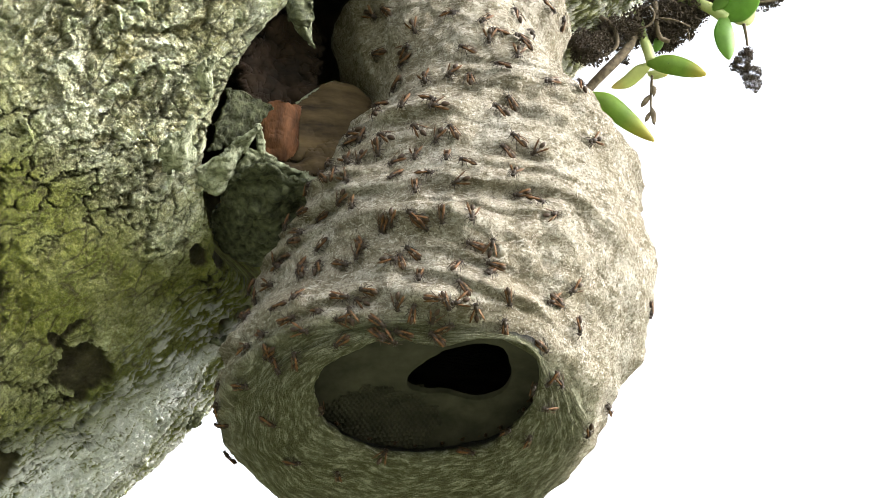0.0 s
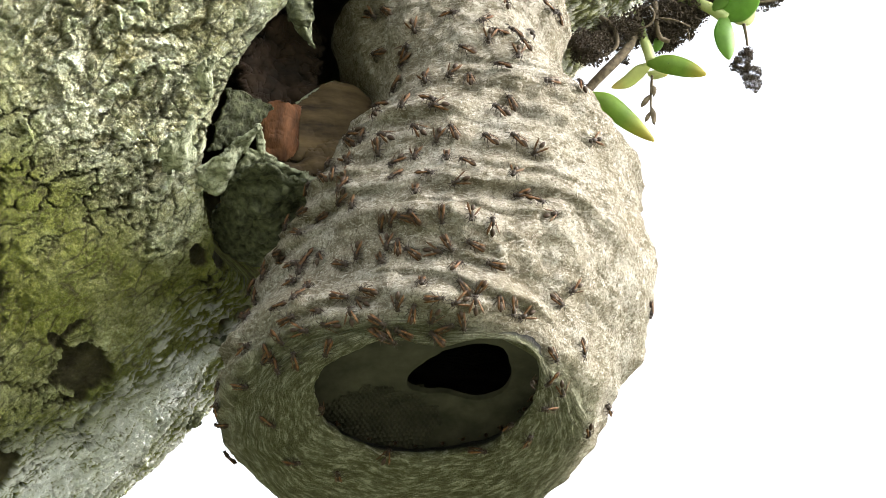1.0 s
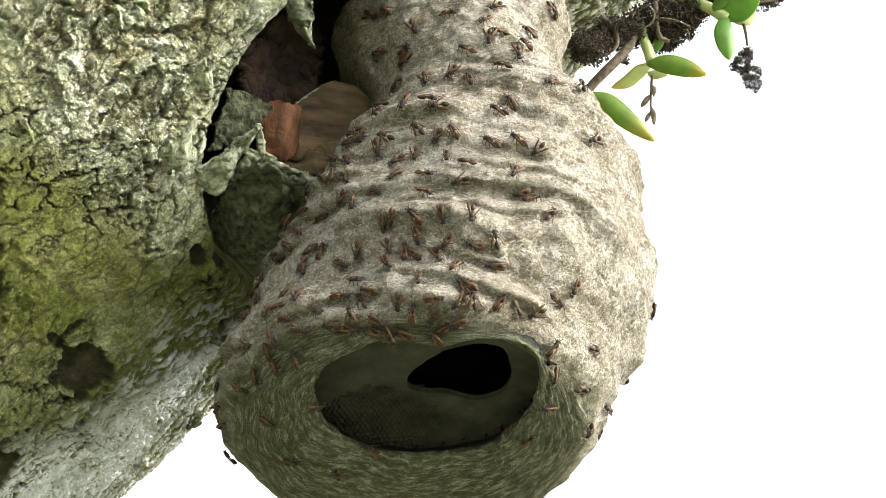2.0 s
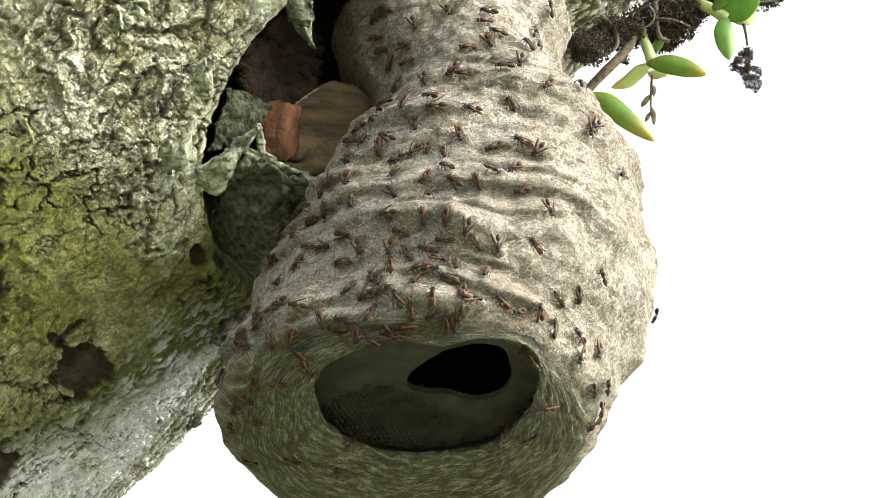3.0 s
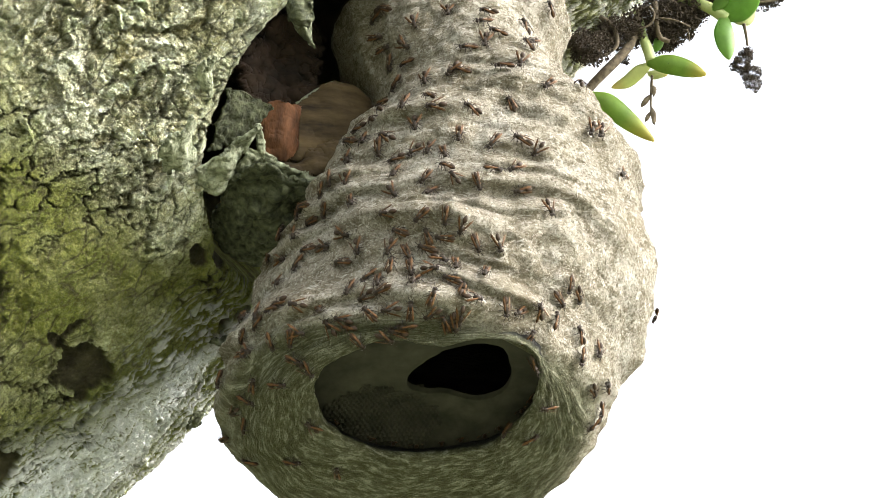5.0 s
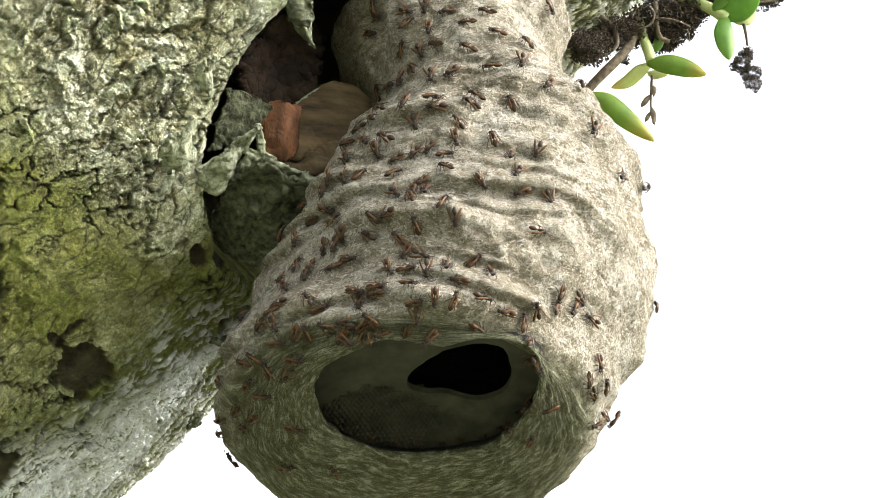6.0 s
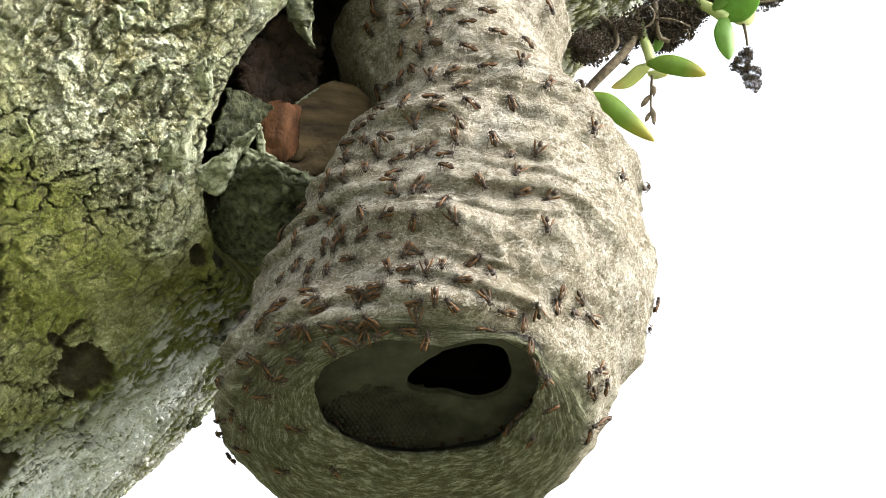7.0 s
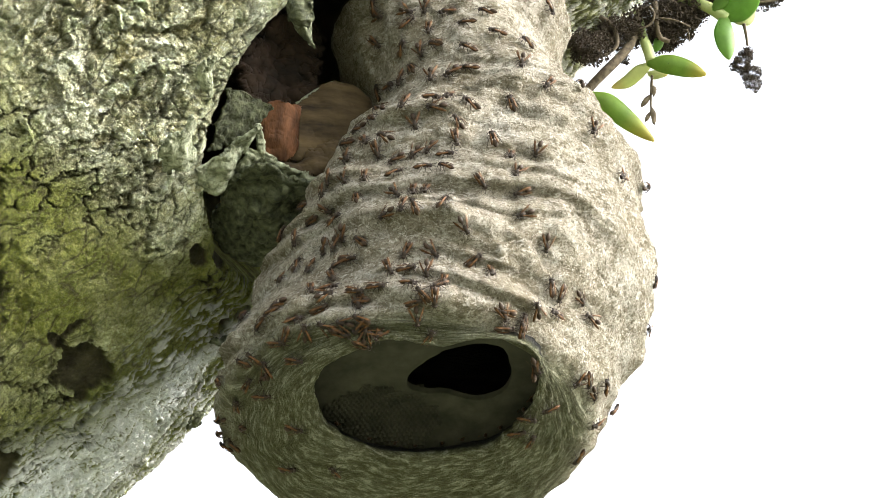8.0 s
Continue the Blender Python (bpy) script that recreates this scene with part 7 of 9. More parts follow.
    walk(wasps[101], [(0.00, on(8.34, -42.7, 136)), (0.15, on(8.39, -42.9, 148)), (0.29, on(8.60, -39.3, 129)), (0.44, on(8.88, -33.3, 133)), (1.04, on(8.88, -33.3, 134)), (1.35, on(8.88, -31.4, 125)), (1.66, on(8.96, -25.4, 95)), (1.98, on(9.08, -18.1, 105)), (2.29, on(9.12, -13.0, 131)), (2.60, on(9.19, -10.4, 151)), (4.00, on(9.19, -10.4, 150)), (4.90, on(9.19, -10.4, 151)), (5.13, on(9.25, -10.0, 162)), (5.37, on(9.32, -9.8, 159)), (5.48, on(9.35, -9.8, 120)), (5.60, on(9.36, -9.8, 78)), (6.76, on(9.36, -9.8, 74)), (8.00, on(9.36, -9.8, 76))])
    walk(wasps[102], [(0.00, on(7.61, -75.9, 216)), (1.21, on(7.61, -75.9, 218)), (1.90, on(7.61, -75.9, 217)), (2.13, on(8.17, -67.5, 175)), (2.37, on(9.13, -53.1, 183)), (2.48, on(9.20, -53.5, 225)), (2.60, on(9.35, -52.8, 267)), (3.43, on(9.35, -52.8, 263)), (4.90, on(9.35, -52.8, 265)), (5.02, on(9.45, -52.6, 220)), (5.13, on(9.67, -50.8, 176)), (5.37, on(10.15, -49.8, 133)), (5.48, on(10.24, -49.8, 69)), (5.60, on(10.33, -49.8, 6)), (6.82, on(10.33, -49.8, 4)), (8.00, on(10.33, -49.8, 5))])
    walk(wasps[103], [(0.00, on(7.94, -70.9, 165)), (0.65, on(7.94, -70.9, 171)), (1.90, on(7.94, -70.9, 168)), (2.13, on(8.37, -60.3, 119)), (2.37, on(8.97, -48.1, 141)), (2.60, on(9.08, -47.9, 164)), (4.20, on(9.08, -47.9, 163)), (4.90, on(9.08, -47.9, 163)), (5.22, on(9.15, -46.8, 147)), (5.54, on(9.45, -41.9, 157)), (5.87, on(9.64, -39.1, 157)), (6.19, on(9.88, -36.5, 133)), (6.51, on(10.04, -34.6, 102)), (7.04, on(10.04, -34.6, 103)), (8.00, on(9.84, -31.9, 93))])
    walk(wasps[104], [(0.00, on(8.52, -65.7, 303)), (0.87, on(8.52, -65.7, 301)), (1.90, on(8.52, -65.7, 302)), (2.60, on(8.52, -65.7, 303)), (3.93, on(8.52, -65.7, 302)), (4.90, on(8.52, -65.7, 303)), (5.60, on(8.52, -65.7, 303)), (6.93, on(8.52, -65.7, 303)), (8.00, on(8.52, -65.7, 303))])
    walk(wasps[105], [(0.00, on(8.86, -55.8, 144)), (1.13, on(8.86, -55.8, 143)), (1.90, on(8.86, -55.8, 143)), (2.60, on(8.56, -64.7, 134)), (3.69, on(8.56, -64.7, 141)), (4.90, on(8.56, -64.7, 136)), (5.60, on(8.54, -64.8, 126)), (7.04, on(8.54, -64.8, 127)), (8.00, on(8.54, -64.8, 126))])
    walk(wasps[106], [(0.00, on(9.31, -31.4, 159)), (1.22, on(9.31, -31.4, 161)), (1.90, on(9.31, -31.4, 160)), (2.13, on(9.38, -30.8, 157)), (2.37, on(9.46, -30.5, 176)), (2.48, on(9.48, -30.4, 226)), (2.60, on(9.49, -30.4, 276)), (3.88, on(9.49, -30.4, 278)), (4.90, on(9.49, -30.4, 277)), (5.21, on(9.48, -30.2, 277)), (5.52, on(9.46, -29.5, 277)), (5.83, on(9.42, -28.8, 277)), (6.14, on(9.40, -27.9, 352)), (6.45, on(9.43, -27.1, 426)), (7.31, on(9.43, -27.1, 425)), (8.00, on(9.36, -24.0, 422))])
    walk(wasps[107], [(0.00, on(7.65, -55.8, 283)), (0.14, on(7.49, -63.4, 273)), (0.28, on(7.59, -66.1, 219)), (0.41, on(7.75, -64.8, 153)), (1.15, on(7.75, -64.8, 152)), (1.51, on(7.99, -62.4, 167)), (1.88, on(9.07, -43.2, 151)), (2.24, on(9.36, -43.2, 174)), (2.60, on(9.40, -45.5, 231)), (3.46, on(9.40, -45.5, 238)), (4.90, on(9.40, -45.5, 234)), (5.60, on(9.46, -44.1, 239)), (6.69, on(9.46, -44.1, 240)), (8.00, on(9.46, -44.1, 241))])
    walk(wasps[108], [(0.00, on(9.79, -25.1, 129)), (1.28, on(9.79, -25.1, 130)), (1.90, on(9.79, -25.1, 131)), (2.24, on(9.84, -24.6, 135)), (2.57, on(9.97, -24.0, 157)), (2.91, on(10.09, -23.6, 181)), (3.25, on(10.15, -23.4, 206)), (3.58, on(10.18, -23.3, 215)), (4.02, on(10.18, -23.3, 215)), (4.33, on(10.14, -23.3, 209)), (4.65, on(10.01, -23.3, 179)), (4.97, on(9.75, -24.5, 147)), (5.28, on(9.56, -26.0, 135)), (5.60, on(9.53, -25.8, 75)), (6.84, on(9.53, -25.8, 76)), (8.00, on(9.53, -25.8, 75))])
    walk(wasps[109], [(0.00, on(7.95, -63.0, 112)), (0.15, on(8.33, -52.2, 108)), (0.30, on(8.40, -47.8, 107)), (0.44, on(8.41, -45.7, 93)), (1.23, on(8.41, -45.7, 94)), (1.57, on(8.50, -45.0, 150)), (1.92, on(8.75, -42.5, 144)), (2.26, on(9.12, -38.2, 194)), (2.60, on(9.16, -38.9, 232)), (3.40, on(9.16, -38.9, 235)), (4.90, on(9.16, -38.9, 234)), (5.60, on(9.18, -39.0, 241)), (6.37, on(9.18, -39.0, 239)), (8.00, on(9.18, -39.0, 240))])
    walk(wasps[110], [(0.00, on(8.15, -45.9, 147)), (0.89, on(8.15, -45.9, 146)), (1.90, on(8.15, -45.9, 147)), (2.13, on(8.39, -37.9, 120)), (2.37, on(8.88, -20.8, 118)), (2.60, on(9.04, -13.3, 150)), (3.61, on(9.04, -13.3, 150)), (4.90, on(9.04, -13.3, 149)), (5.02, on(8.93, -15.7, 223)), (5.13, on(8.87, -17.2, 287)), (5.37, on(8.49, -24.8, 339)), (5.48, on(8.41, -26.1, 389)), (5.60, on(8.32, -27.4, 441)), (7.03, on(8.32, -27.4, 438)), (8.00, on(8.32, -27.4, 439))])
    walk(wasps[111], [(0.00, on(9.16, 0.0, 162)), (0.20, on(9.23, 0.5, 160)), (0.41, on(9.36, 1.4, 158)), (0.61, on(9.43, 1.9, 162)), (1.22, on(9.43, 1.9, 162)), (1.57, on(9.43, 1.6, 162)), (1.91, on(9.39, 1.0, 162)), (2.26, on(9.34, 0.3, 165)), (2.60, on(9.35, 0.0, 174)), (3.81, on(9.35, 0.0, 174)), (4.90, on(9.35, 0.0, 174)), (5.13, on(9.38, -0.2, 196)), (5.37, on(9.48, -0.5, 185)), (5.48, on(9.50, -0.6, 150)), (5.60, on(9.49, -0.8, 100)), (6.66, on(9.49, -0.8, 112)), (8.00, on(9.49, -0.8, 107))])
    walk(wasps[112], [(0.00, on(9.83, -2.1, 171)), (0.99, on(9.83, -2.1, 169)), (1.90, on(9.83, -2.1, 170)), (2.13, on(9.81, -2.1, 170)), (2.37, on(9.77, -2.3, 195)), (2.48, on(9.76, -2.3, 260)), (2.60, on(9.75, -2.4, 324)), (4.06, on(9.75, -2.4, 320)), (4.90, on(9.75, -2.4, 322)), (5.02, on(10.41, -5.5, 269)), (5.13, on(11.08, -11.0, 217)), (5.37, on(11.47, -14.4, 176)), (5.48, on(11.83, -16.0, 125)), (5.60, on(12.33, -19.7, 75)), (6.58, on(12.33, -19.7, 79)), (8.00, on(12.33, -19.7, 77))])
    walk(wasps[113], [(0.00, on(9.90, 6.8, 72)), (1.12, on(9.90, 6.8, 66)), (1.90, on(9.90, 6.8, 69)), (2.25, on(9.88, 6.4, 29)), (2.60, on(9.84, 6.0, -13)), (3.52, on(9.84, 6.0, -16)), (4.90, on(9.84, 6.0, -14)), (5.13, on(9.85, 6.3, 43)), (5.37, on(9.87, 6.6, 103)), (5.60, on(9.88, 6.8, 162)), (6.78, on(9.88, 6.8, 160)), (8.00, on(9.88, 6.8, 161))])
    walk(wasps[114], [(0.00, on(9.44, 12.2, 294)), (0.61, on(9.44, 12.2, 298)), (1.90, on(9.44, 12.2, 296)), (2.60, on(9.52, 12.2, 354)), (4.12, on(9.52, 12.2, 358)), (4.90, on(9.52, 12.2, 356)), (5.25, on(9.57, 12.1, 356)), (5.60, on(9.72, 11.7, 356)), (5.95, on(9.86, 11.3, 356)), (6.30, on(9.97, 11.0, 325)), (6.66, on(10.00, 11.0, 300)), (7.37, on(10.00, 11.0, 302)), (8.00, on(9.79, 3.7, 301))])
    walk(wasps[115], [(0.00, on(9.88, 12.8, 228)), (0.68, on(9.88, 12.8, 223)), (1.90, on(9.88, 12.8, 226)), (2.13, on(9.97, 13.2, 172)), (2.37, on(10.12, 13.9, 165)), (2.60, on(10.25, 14.4, 180)), (4.00, on(10.25, 14.4, 177)), (4.90, on(10.25, 14.4, 178)), (5.23, on(10.35, 18.5, 146)), (5.56, on(10.53, 28.1, 113)), (5.88, on(11.08, 40.5, 113)), (6.21, on(12.92, 60.7, 171)), (6.54, on(12.51, 64.6, 228)), (7.10, on(12.51, 64.6, 226)), (8.00, on(12.98, 63.0, 213))])
    walk(wasps[116], [(0.00, on(8.98, 17.0, 186)), (0.15, on(9.20, 16.9, 184)), (0.30, on(9.39, 16.4, 189)), (0.46, on(9.43, 16.2, 189)), (1.21, on(9.43, 16.2, 189)), (1.55, on(9.41, 15.5, 230)), (1.89, on(9.39, 14.0, 268)), (2.23, on(9.33, 12.0, 284)), (2.57, on(9.27, 10.0, 278)), (2.90, on(9.24, 8.4, 270)), (3.24, on(9.24, 7.7, 261)), (4.12, on(9.24, 7.7, 261)), (4.44, on(9.23, 7.9, 261)), (4.77, on(9.24, 8.3, 261)), (5.09, on(9.25, 8.8, 261)), (5.42, on(9.26, 9.5, 261)), (5.74, on(9.27, 10.2, 260)), (6.07, on(9.28, 10.7, 252)), (6.40, on(9.29, 11.1, 249)), (6.72, on(9.29, 11.3, 241)), (7.28, on(9.29, 11.3, 239)), (8.00, on(9.55, 6.5, 212))])
    walk(wasps[117], [(0.00, on(10.49, 1.6, 392)), (0.98, on(10.49, 1.6, 392)), (1.90, on(10.49, 1.6, 392)), (2.13, on(10.43, 1.5, 378)), (2.37, on(10.27, 1.5, 358)), (2.60, on(10.22, 1.4, 355)), (3.30, on(10.22, 1.4, 359)), (4.90, on(10.22, 1.4, 357)), (5.13, on(10.13, 1.7, 374)), (5.37, on(10.00, 2.2, 378)), (5.60, on(9.94, 2.4, 411)), (6.86, on(9.94, 2.4, 411)), (8.00, on(9.94, 2.4, 411))])
    walk(wasps[118], [(0.00, on(10.42, 7.8, 203)), (0.63, on(10.42, 7.8, 209)), (1.90, on(10.42, 7.8, 206)), (2.60, on(10.29, 7.5, 221)), (3.88, on(10.29, 7.5, 223)), (4.90, on(10.29, 7.5, 222)), (5.13, on(10.37, 6.4, 254)), (5.37, on(10.54, 3.9, 267)), (5.60, on(10.64, 2.5, 196)), (6.91, on(10.64, 2.5, 190)), (8.00, on(10.64, 2.5, 193))])
    walk(wasps[119], [(0.00, on(11.07, 11.4, 25)), (0.60, on(11.07, 11.4, 30)), (1.90, on(11.07, 11.4, 27)), (2.13, on(11.00, 11.2, -3)), (2.37, on(10.83, 11.1, 0)), (2.60, on(10.78, 11.0, -16)), (3.87, on(10.78, 11.0, -13)), (4.90, on(10.78, 11.0, -15)), (5.24, on(11.01, 10.5, -97)), (5.58, on(11.65, 10.4, -180)), (5.92, on(12.14, 8.7, -122)), (6.09, on(12.29, 7.0, -73)), (6.26, on(12.41, 5.5, -25)), (6.43, on(12.45, 4.9, 19)), (6.60, on(12.49, 4.6, 65)), (7.19, on(12.49, 4.6, 67)), (8.00, on(12.05, 8.2, 30))])
    walk(wasps[120], [(0.00, on(9.94, 9.6, 135)), (0.21, on(10.07, 11.2, 144)), (0.41, on(10.34, 14.2, 150)), (0.62, on(10.58, 15.8, 156)), (1.07, on(10.58, 15.8, 156)), (1.38, on(10.58, 15.6, 205)), (1.68, on(10.62, 15.0, 252)), (1.99, on(10.65, 14.4, 250)), (2.29, on(10.70, 13.8, 213)), (2.60, on(10.69, 13.7, 168)), (4.19, on(10.69, 13.7, 168)), (4.90, on(10.69, 13.7, 168)), (5.21, on(10.72, 14.6, 137)), (5.53, on(10.75, 16.9, 105)), (5.84, on(10.81, 19.7, 99)), (6.16, on(10.75, 22.1, 82)), (6.47, on(10.72, 23.2, 66)), (7.12, on(10.72, 23.2, 68)), (8.00, on(10.36, 27.9, 56))])
    walk(wasps[121], [(0.00, on(10.05, 18.1, 324)), (0.15, on(10.01, 17.9, 329)), (0.30, on(9.93, 17.4, 330)), (0.45, on(9.90, 17.1, 330)), (1.21, on(9.90, 17.1, 327)), (1.56, on(9.87, 16.8, 325)), (1.91, on(9.82, 16.4, 325)), (2.25, on(9.77, 16.0, 360)), (2.60, on(9.74, 15.8, 426)), (3.85, on(9.74, 15.8, 431)), (4.90, on(9.74, 15.8, 429)), (5.21, on(9.72, 16.1, 429)), (5.52, on(9.70, 16.8, 429)), (5.83, on(9.68, 17.7, 429)), (6.14, on(9.69, 18.4, 454)), (6.45, on(9.68, 18.8, 488)), (7.22, on(9.68, 18.8, 490)), (8.00, on(9.89, 24.9, 484))])
    walk(wasps[122], [(0.00, on(10.32, 27.4, 319)), (0.14, on(10.13, 26.5, 331)), (0.28, on(9.82, 24.2, 331)), (0.42, on(9.66, 22.8, 333)), (1.14, on(9.66, 22.8, 331)), (1.48, on(9.66, 22.8, 347)), (1.82, on(9.63, 22.9, 359)), (2.16, on(9.61, 22.9, 373)), (2.50, on(9.59, 23.1, 371)), (2.84, on(9.57, 23.1, 313)), (3.18, on(9.57, 23.2, 263)), (3.51, on(9.57, 23.2, 199)), (4.07, on(9.57, 23.2, 201)), (4.37, on(9.58, 23.5, 165)), (4.68, on(9.67, 24.0, 147)), (4.99, on(9.75, 24.7, 147)), (5.29, on(9.82, 25.3, 197)), (5.60, on(9.84, 25.5, 246)), (6.67, on(9.84, 25.5, 248)), (8.00, on(9.84, 25.5, 247))])
    walk(wasps[123], [(0.00, on(9.50, 23.7, 140)), (0.16, on(9.53, 24.5, 140)), (0.32, on(9.57, 25.8, 138)), (0.48, on(9.65, 26.3, 148)), (1.00, on(9.65, 26.3, 149)), (1.32, on(9.65, 26.5, 130)), (1.64, on(9.68, 27.0, 122)), (1.96, on(9.68, 27.8, 122)), (2.28, on(9.69, 28.5, 182)), (2.60, on(9.71, 28.8, 223)), (3.81, on(9.71, 28.8, 220)), (4.90, on(9.71, 28.8, 222)), (5.02, on(9.73, 29.1, 195)), (5.13, on(9.76, 29.5, 156)), (5.37, on(9.86, 30.9, 111)), (5.48, on(9.90, 31.2, 37)), (5.60, on(9.93, 31.6, -27)), (7.10, on(9.93, 31.6, -32)), (8.00, on(9.93, 31.6, -29))])
    walk(wasps[124], [(0.00, on(9.04, 37.6, 221)), (0.17, on(9.40, 34.5, 203)), (0.35, on(9.57, 32.3, 209)), (0.52, on(9.69, 31.2, 211)), (0.91, on(9.69, 31.2, 211)), (1.24, on(9.67, 31.6, 209)), (1.58, on(9.61, 32.4, 207)), (1.92, on(9.57, 33.1, 209)), (2.26, on(9.54, 33.6, 273)), (2.60, on(9.53, 33.7, 304)), (3.88, on(9.53, 33.7, 301)), (4.90, on(9.53, 33.7, 304)), (5.60, on(9.53, 32.8, 307)), (6.33, on(9.53, 32.8, 305)), (8.00, on(9.53, 32.8, 305))])
    walk(wasps[125], [(0.00, on(12.02, -2.1, -33)), (0.64, on(12.02, -2.1, -25)), (1.90, on(12.02, -2.1, -28)), (2.13, on(12.05, -2.7, -22)), (2.37, on(12.12, -3.7, -16)), (2.60, on(12.15, -4.0, -40)), (3.41, on(12.15, -4.0, -36)), (4.90, on(12.15, -4.0, -38)), (5.13, on(11.87, -8.4, -8)), (5.37, on(12.49, -25.0, 38)), (5.48, on(12.17, -19.9, -22)), (5.60, on(10.92, -15.1, -89)), (6.55, on(10.92, -15.1, -88)), (8.00, on(10.92, -15.1, -90))])
    walk(wasps[126], [(0.00, on(12.29, 10.6, 336)), (0.63, on(12.29, 10.6, 341)), (1.90, on(12.29, 10.6, 337)), (2.13, on(12.04, 8.3, 344)), (2.37, on(11.50, 2.3, 310)), (2.60, on(11.18, -0.8, 264)), (3.94, on(11.18, -0.8, 266)), (4.90, on(11.18, -0.8, 265)), (5.22, on(11.26, -1.0, 211)), (5.55, on(11.46, -0.7, 173)), (5.87, on(11.68, -0.4, 183)), (6.19, on(11.84, -0.3, 243)), (6.51, on(11.90, -0.2, 295)), (7.34, on(11.90, -0.2, 298)), (8.00, on(12.39, -17.4, 336))])
    walk(wasps[127], [(0.00, on(8.67, 40.6, 198)), (0.63, on(8.67, 40.6, 200)), (1.90, on(8.67, 40.6, 198)), (2.02, on(8.68, 40.9, 157)), (2.13, on(8.68, 41.3, 110)), (2.37, on(8.69, 42.9, 102)), (2.60, on(8.70, 43.6, 129)), (3.96, on(8.70, 43.6, 127)), (4.90, on(8.70, 43.6, 128)), (5.60, on(8.73, 44.8, 96)), (6.79, on(8.73, 44.8, 100)), (8.00, on(8.73, 44.8, 98))])
    walk(wasps[128], [(0.00, on(9.01, 38.1, 86)), (1.08, on(9.01, 38.1, 85)), (1.90, on(9.01, 38.1, 86)), (2.60, on(8.97, 38.6, 104)), (4.02, on(8.97, 38.6, 100)), (4.90, on(8.97, 38.6, 102)), (5.13, on(8.95, 38.5, 102)), (5.37, on(8.92, 38.1, 113)), (5.60, on(8.89, 37.9, 163)), (6.94, on(8.89, 37.9, 161)), (8.00, on(8.89, 37.9, 162))])
    walk(wasps[129], [(0.00, on(7.91, 78.3, 159)), (0.79, on(7.91, 78.3, 160)), (1.90, on(7.91, 78.3, 159)), (2.02, on(7.65, 86.9, 121)), (2.13, on(7.58, 89.1, 83)), (2.37, on(7.88, 81.5, 77)), (2.60, on(7.52, 93.6, 123)), (4.19, on(7.52, 93.6, 118)), (4.90, on(7.52, 93.6, 120)), (5.20, on(7.55, 91.8, 120)), (5.51, on(7.58, 88.7, 120)), (5.81, on(7.52, 89.6, 120)), (6.12, on(7.55, 86.4, 57)), (6.42, on(7.55, 86.0, -6)), (7.31, on(7.55, 86.0, -4)), (8.00, on(7.25, 82.4, 15))])
    walk(wasps[130], [(0.00, on(9.31, 48.6, 144)), (0.15, on(9.38, 50.3, 134)), (0.31, on(9.59, 52.5, 132)), (0.46, on(9.64, 54.4, 132)), (1.02, on(9.64, 54.4, 134)), (1.34, on(9.59, 55.4, 99)), (1.65, on(9.55, 57.0, 56)), (1.97, on(9.47, 59.3, 52)), (2.28, on(9.38, 61.6, 124)), (2.60, on(9.36, 62.2, 179)), (3.53, on(9.36, 62.2, 173)), (4.90, on(9.36, 62.2, 176)), (5.25, on(9.39, 62.7, 167)), (5.60, on(9.49, 63.4, 145)), (5.95, on(9.63, 64.2, 153)), (6.30, on(9.75, 64.9, 182)), (6.65, on(9.81, 65.0, 204)), (7.27, on(9.81, 65.0, 205)), (8.00, on(10.52, 61.1, 184))])
    walk(wasps[131], [(0.00, on(10.35, 41.5, 85)), (0.13, on(10.36, 42.8, 93)), (0.25, on(10.38, 45.3, 93)), (0.38, on(10.41, 46.6, 93)), (1.25, on(10.41, 46.6, 93)), (1.57, on(10.37, 46.1, 49)), (1.89, on(10.25, 45.1, 0)), (2.21, on(10.10, 43.8, -32)), (2.53, on(9.91, 42.4, -26)), (2.85, on(9.75, 41.3, -34)), (3.17, on(9.63, 40.6, -50)), (3.49, on(9.60, 40.3, -60)), (4.14, on(9.60, 40.3, -64)), (4.48, on(9.58, 40.2, -47)), (4.82, on(9.56, 39.7, -29)), (5.16, on(9.49, 39.6, -19)), (5.50, on(9.39, 39.3, -17)), (5.84, on(9.33, 38.9, 3)), (6.19, on(9.21, 39.3, -4)), (6.53, on(9.18, 39.2, -20)), (7.37, on(9.18, 39.2, -17)), (8.00, on(8.84, 34.6, -42))])
    walk(wasps[132], [(0.00, on(12.06, 63.5, 95)), (1.17, on(12.06, 63.5, 98)), (1.90, on(12.06, 63.5, 97)), (2.02, on(11.58, 58.8, 31)), (2.13, on(10.90, 53.9, 6)), (2.37, on(10.23, 53.9, 28)), (2.48, on(10.07, 54.3, 94)), (2.60, on(9.94, 54.4, 166)), (3.37, on(9.94, 54.4, 166)), (4.90, on(9.94, 54.4, 166)), (5.13, on(10.00, 56.9, 130)), (5.37, on(10.19, 61.0, 121)), (5.60, on(10.30, 63.1, 112)), (6.54, on(10.30, 63.1, 115)), (8.00, on(10.30, 63.1, 114))])
    walk(wasps[133], [(0.00, on(11.35, 59.5, 35)), (0.35, on(11.48, 64.5, 44)), (1.11, on(11.48, 64.5, 42)), (1.48, on(11.13, 62.3, 11)), (1.85, on(10.70, 64.0, 25)), (2.23, on(10.41, 67.0, 59)), (2.60, on(10.29, 68.4, 100)), (3.62, on(10.29, 68.4, 102)), (4.90, on(10.29, 68.4, 101)), (5.60, on(10.33, 69.6, 99)), (6.82, on(10.33, 69.6, 98)), (8.00, on(10.33, 69.6, 98))])
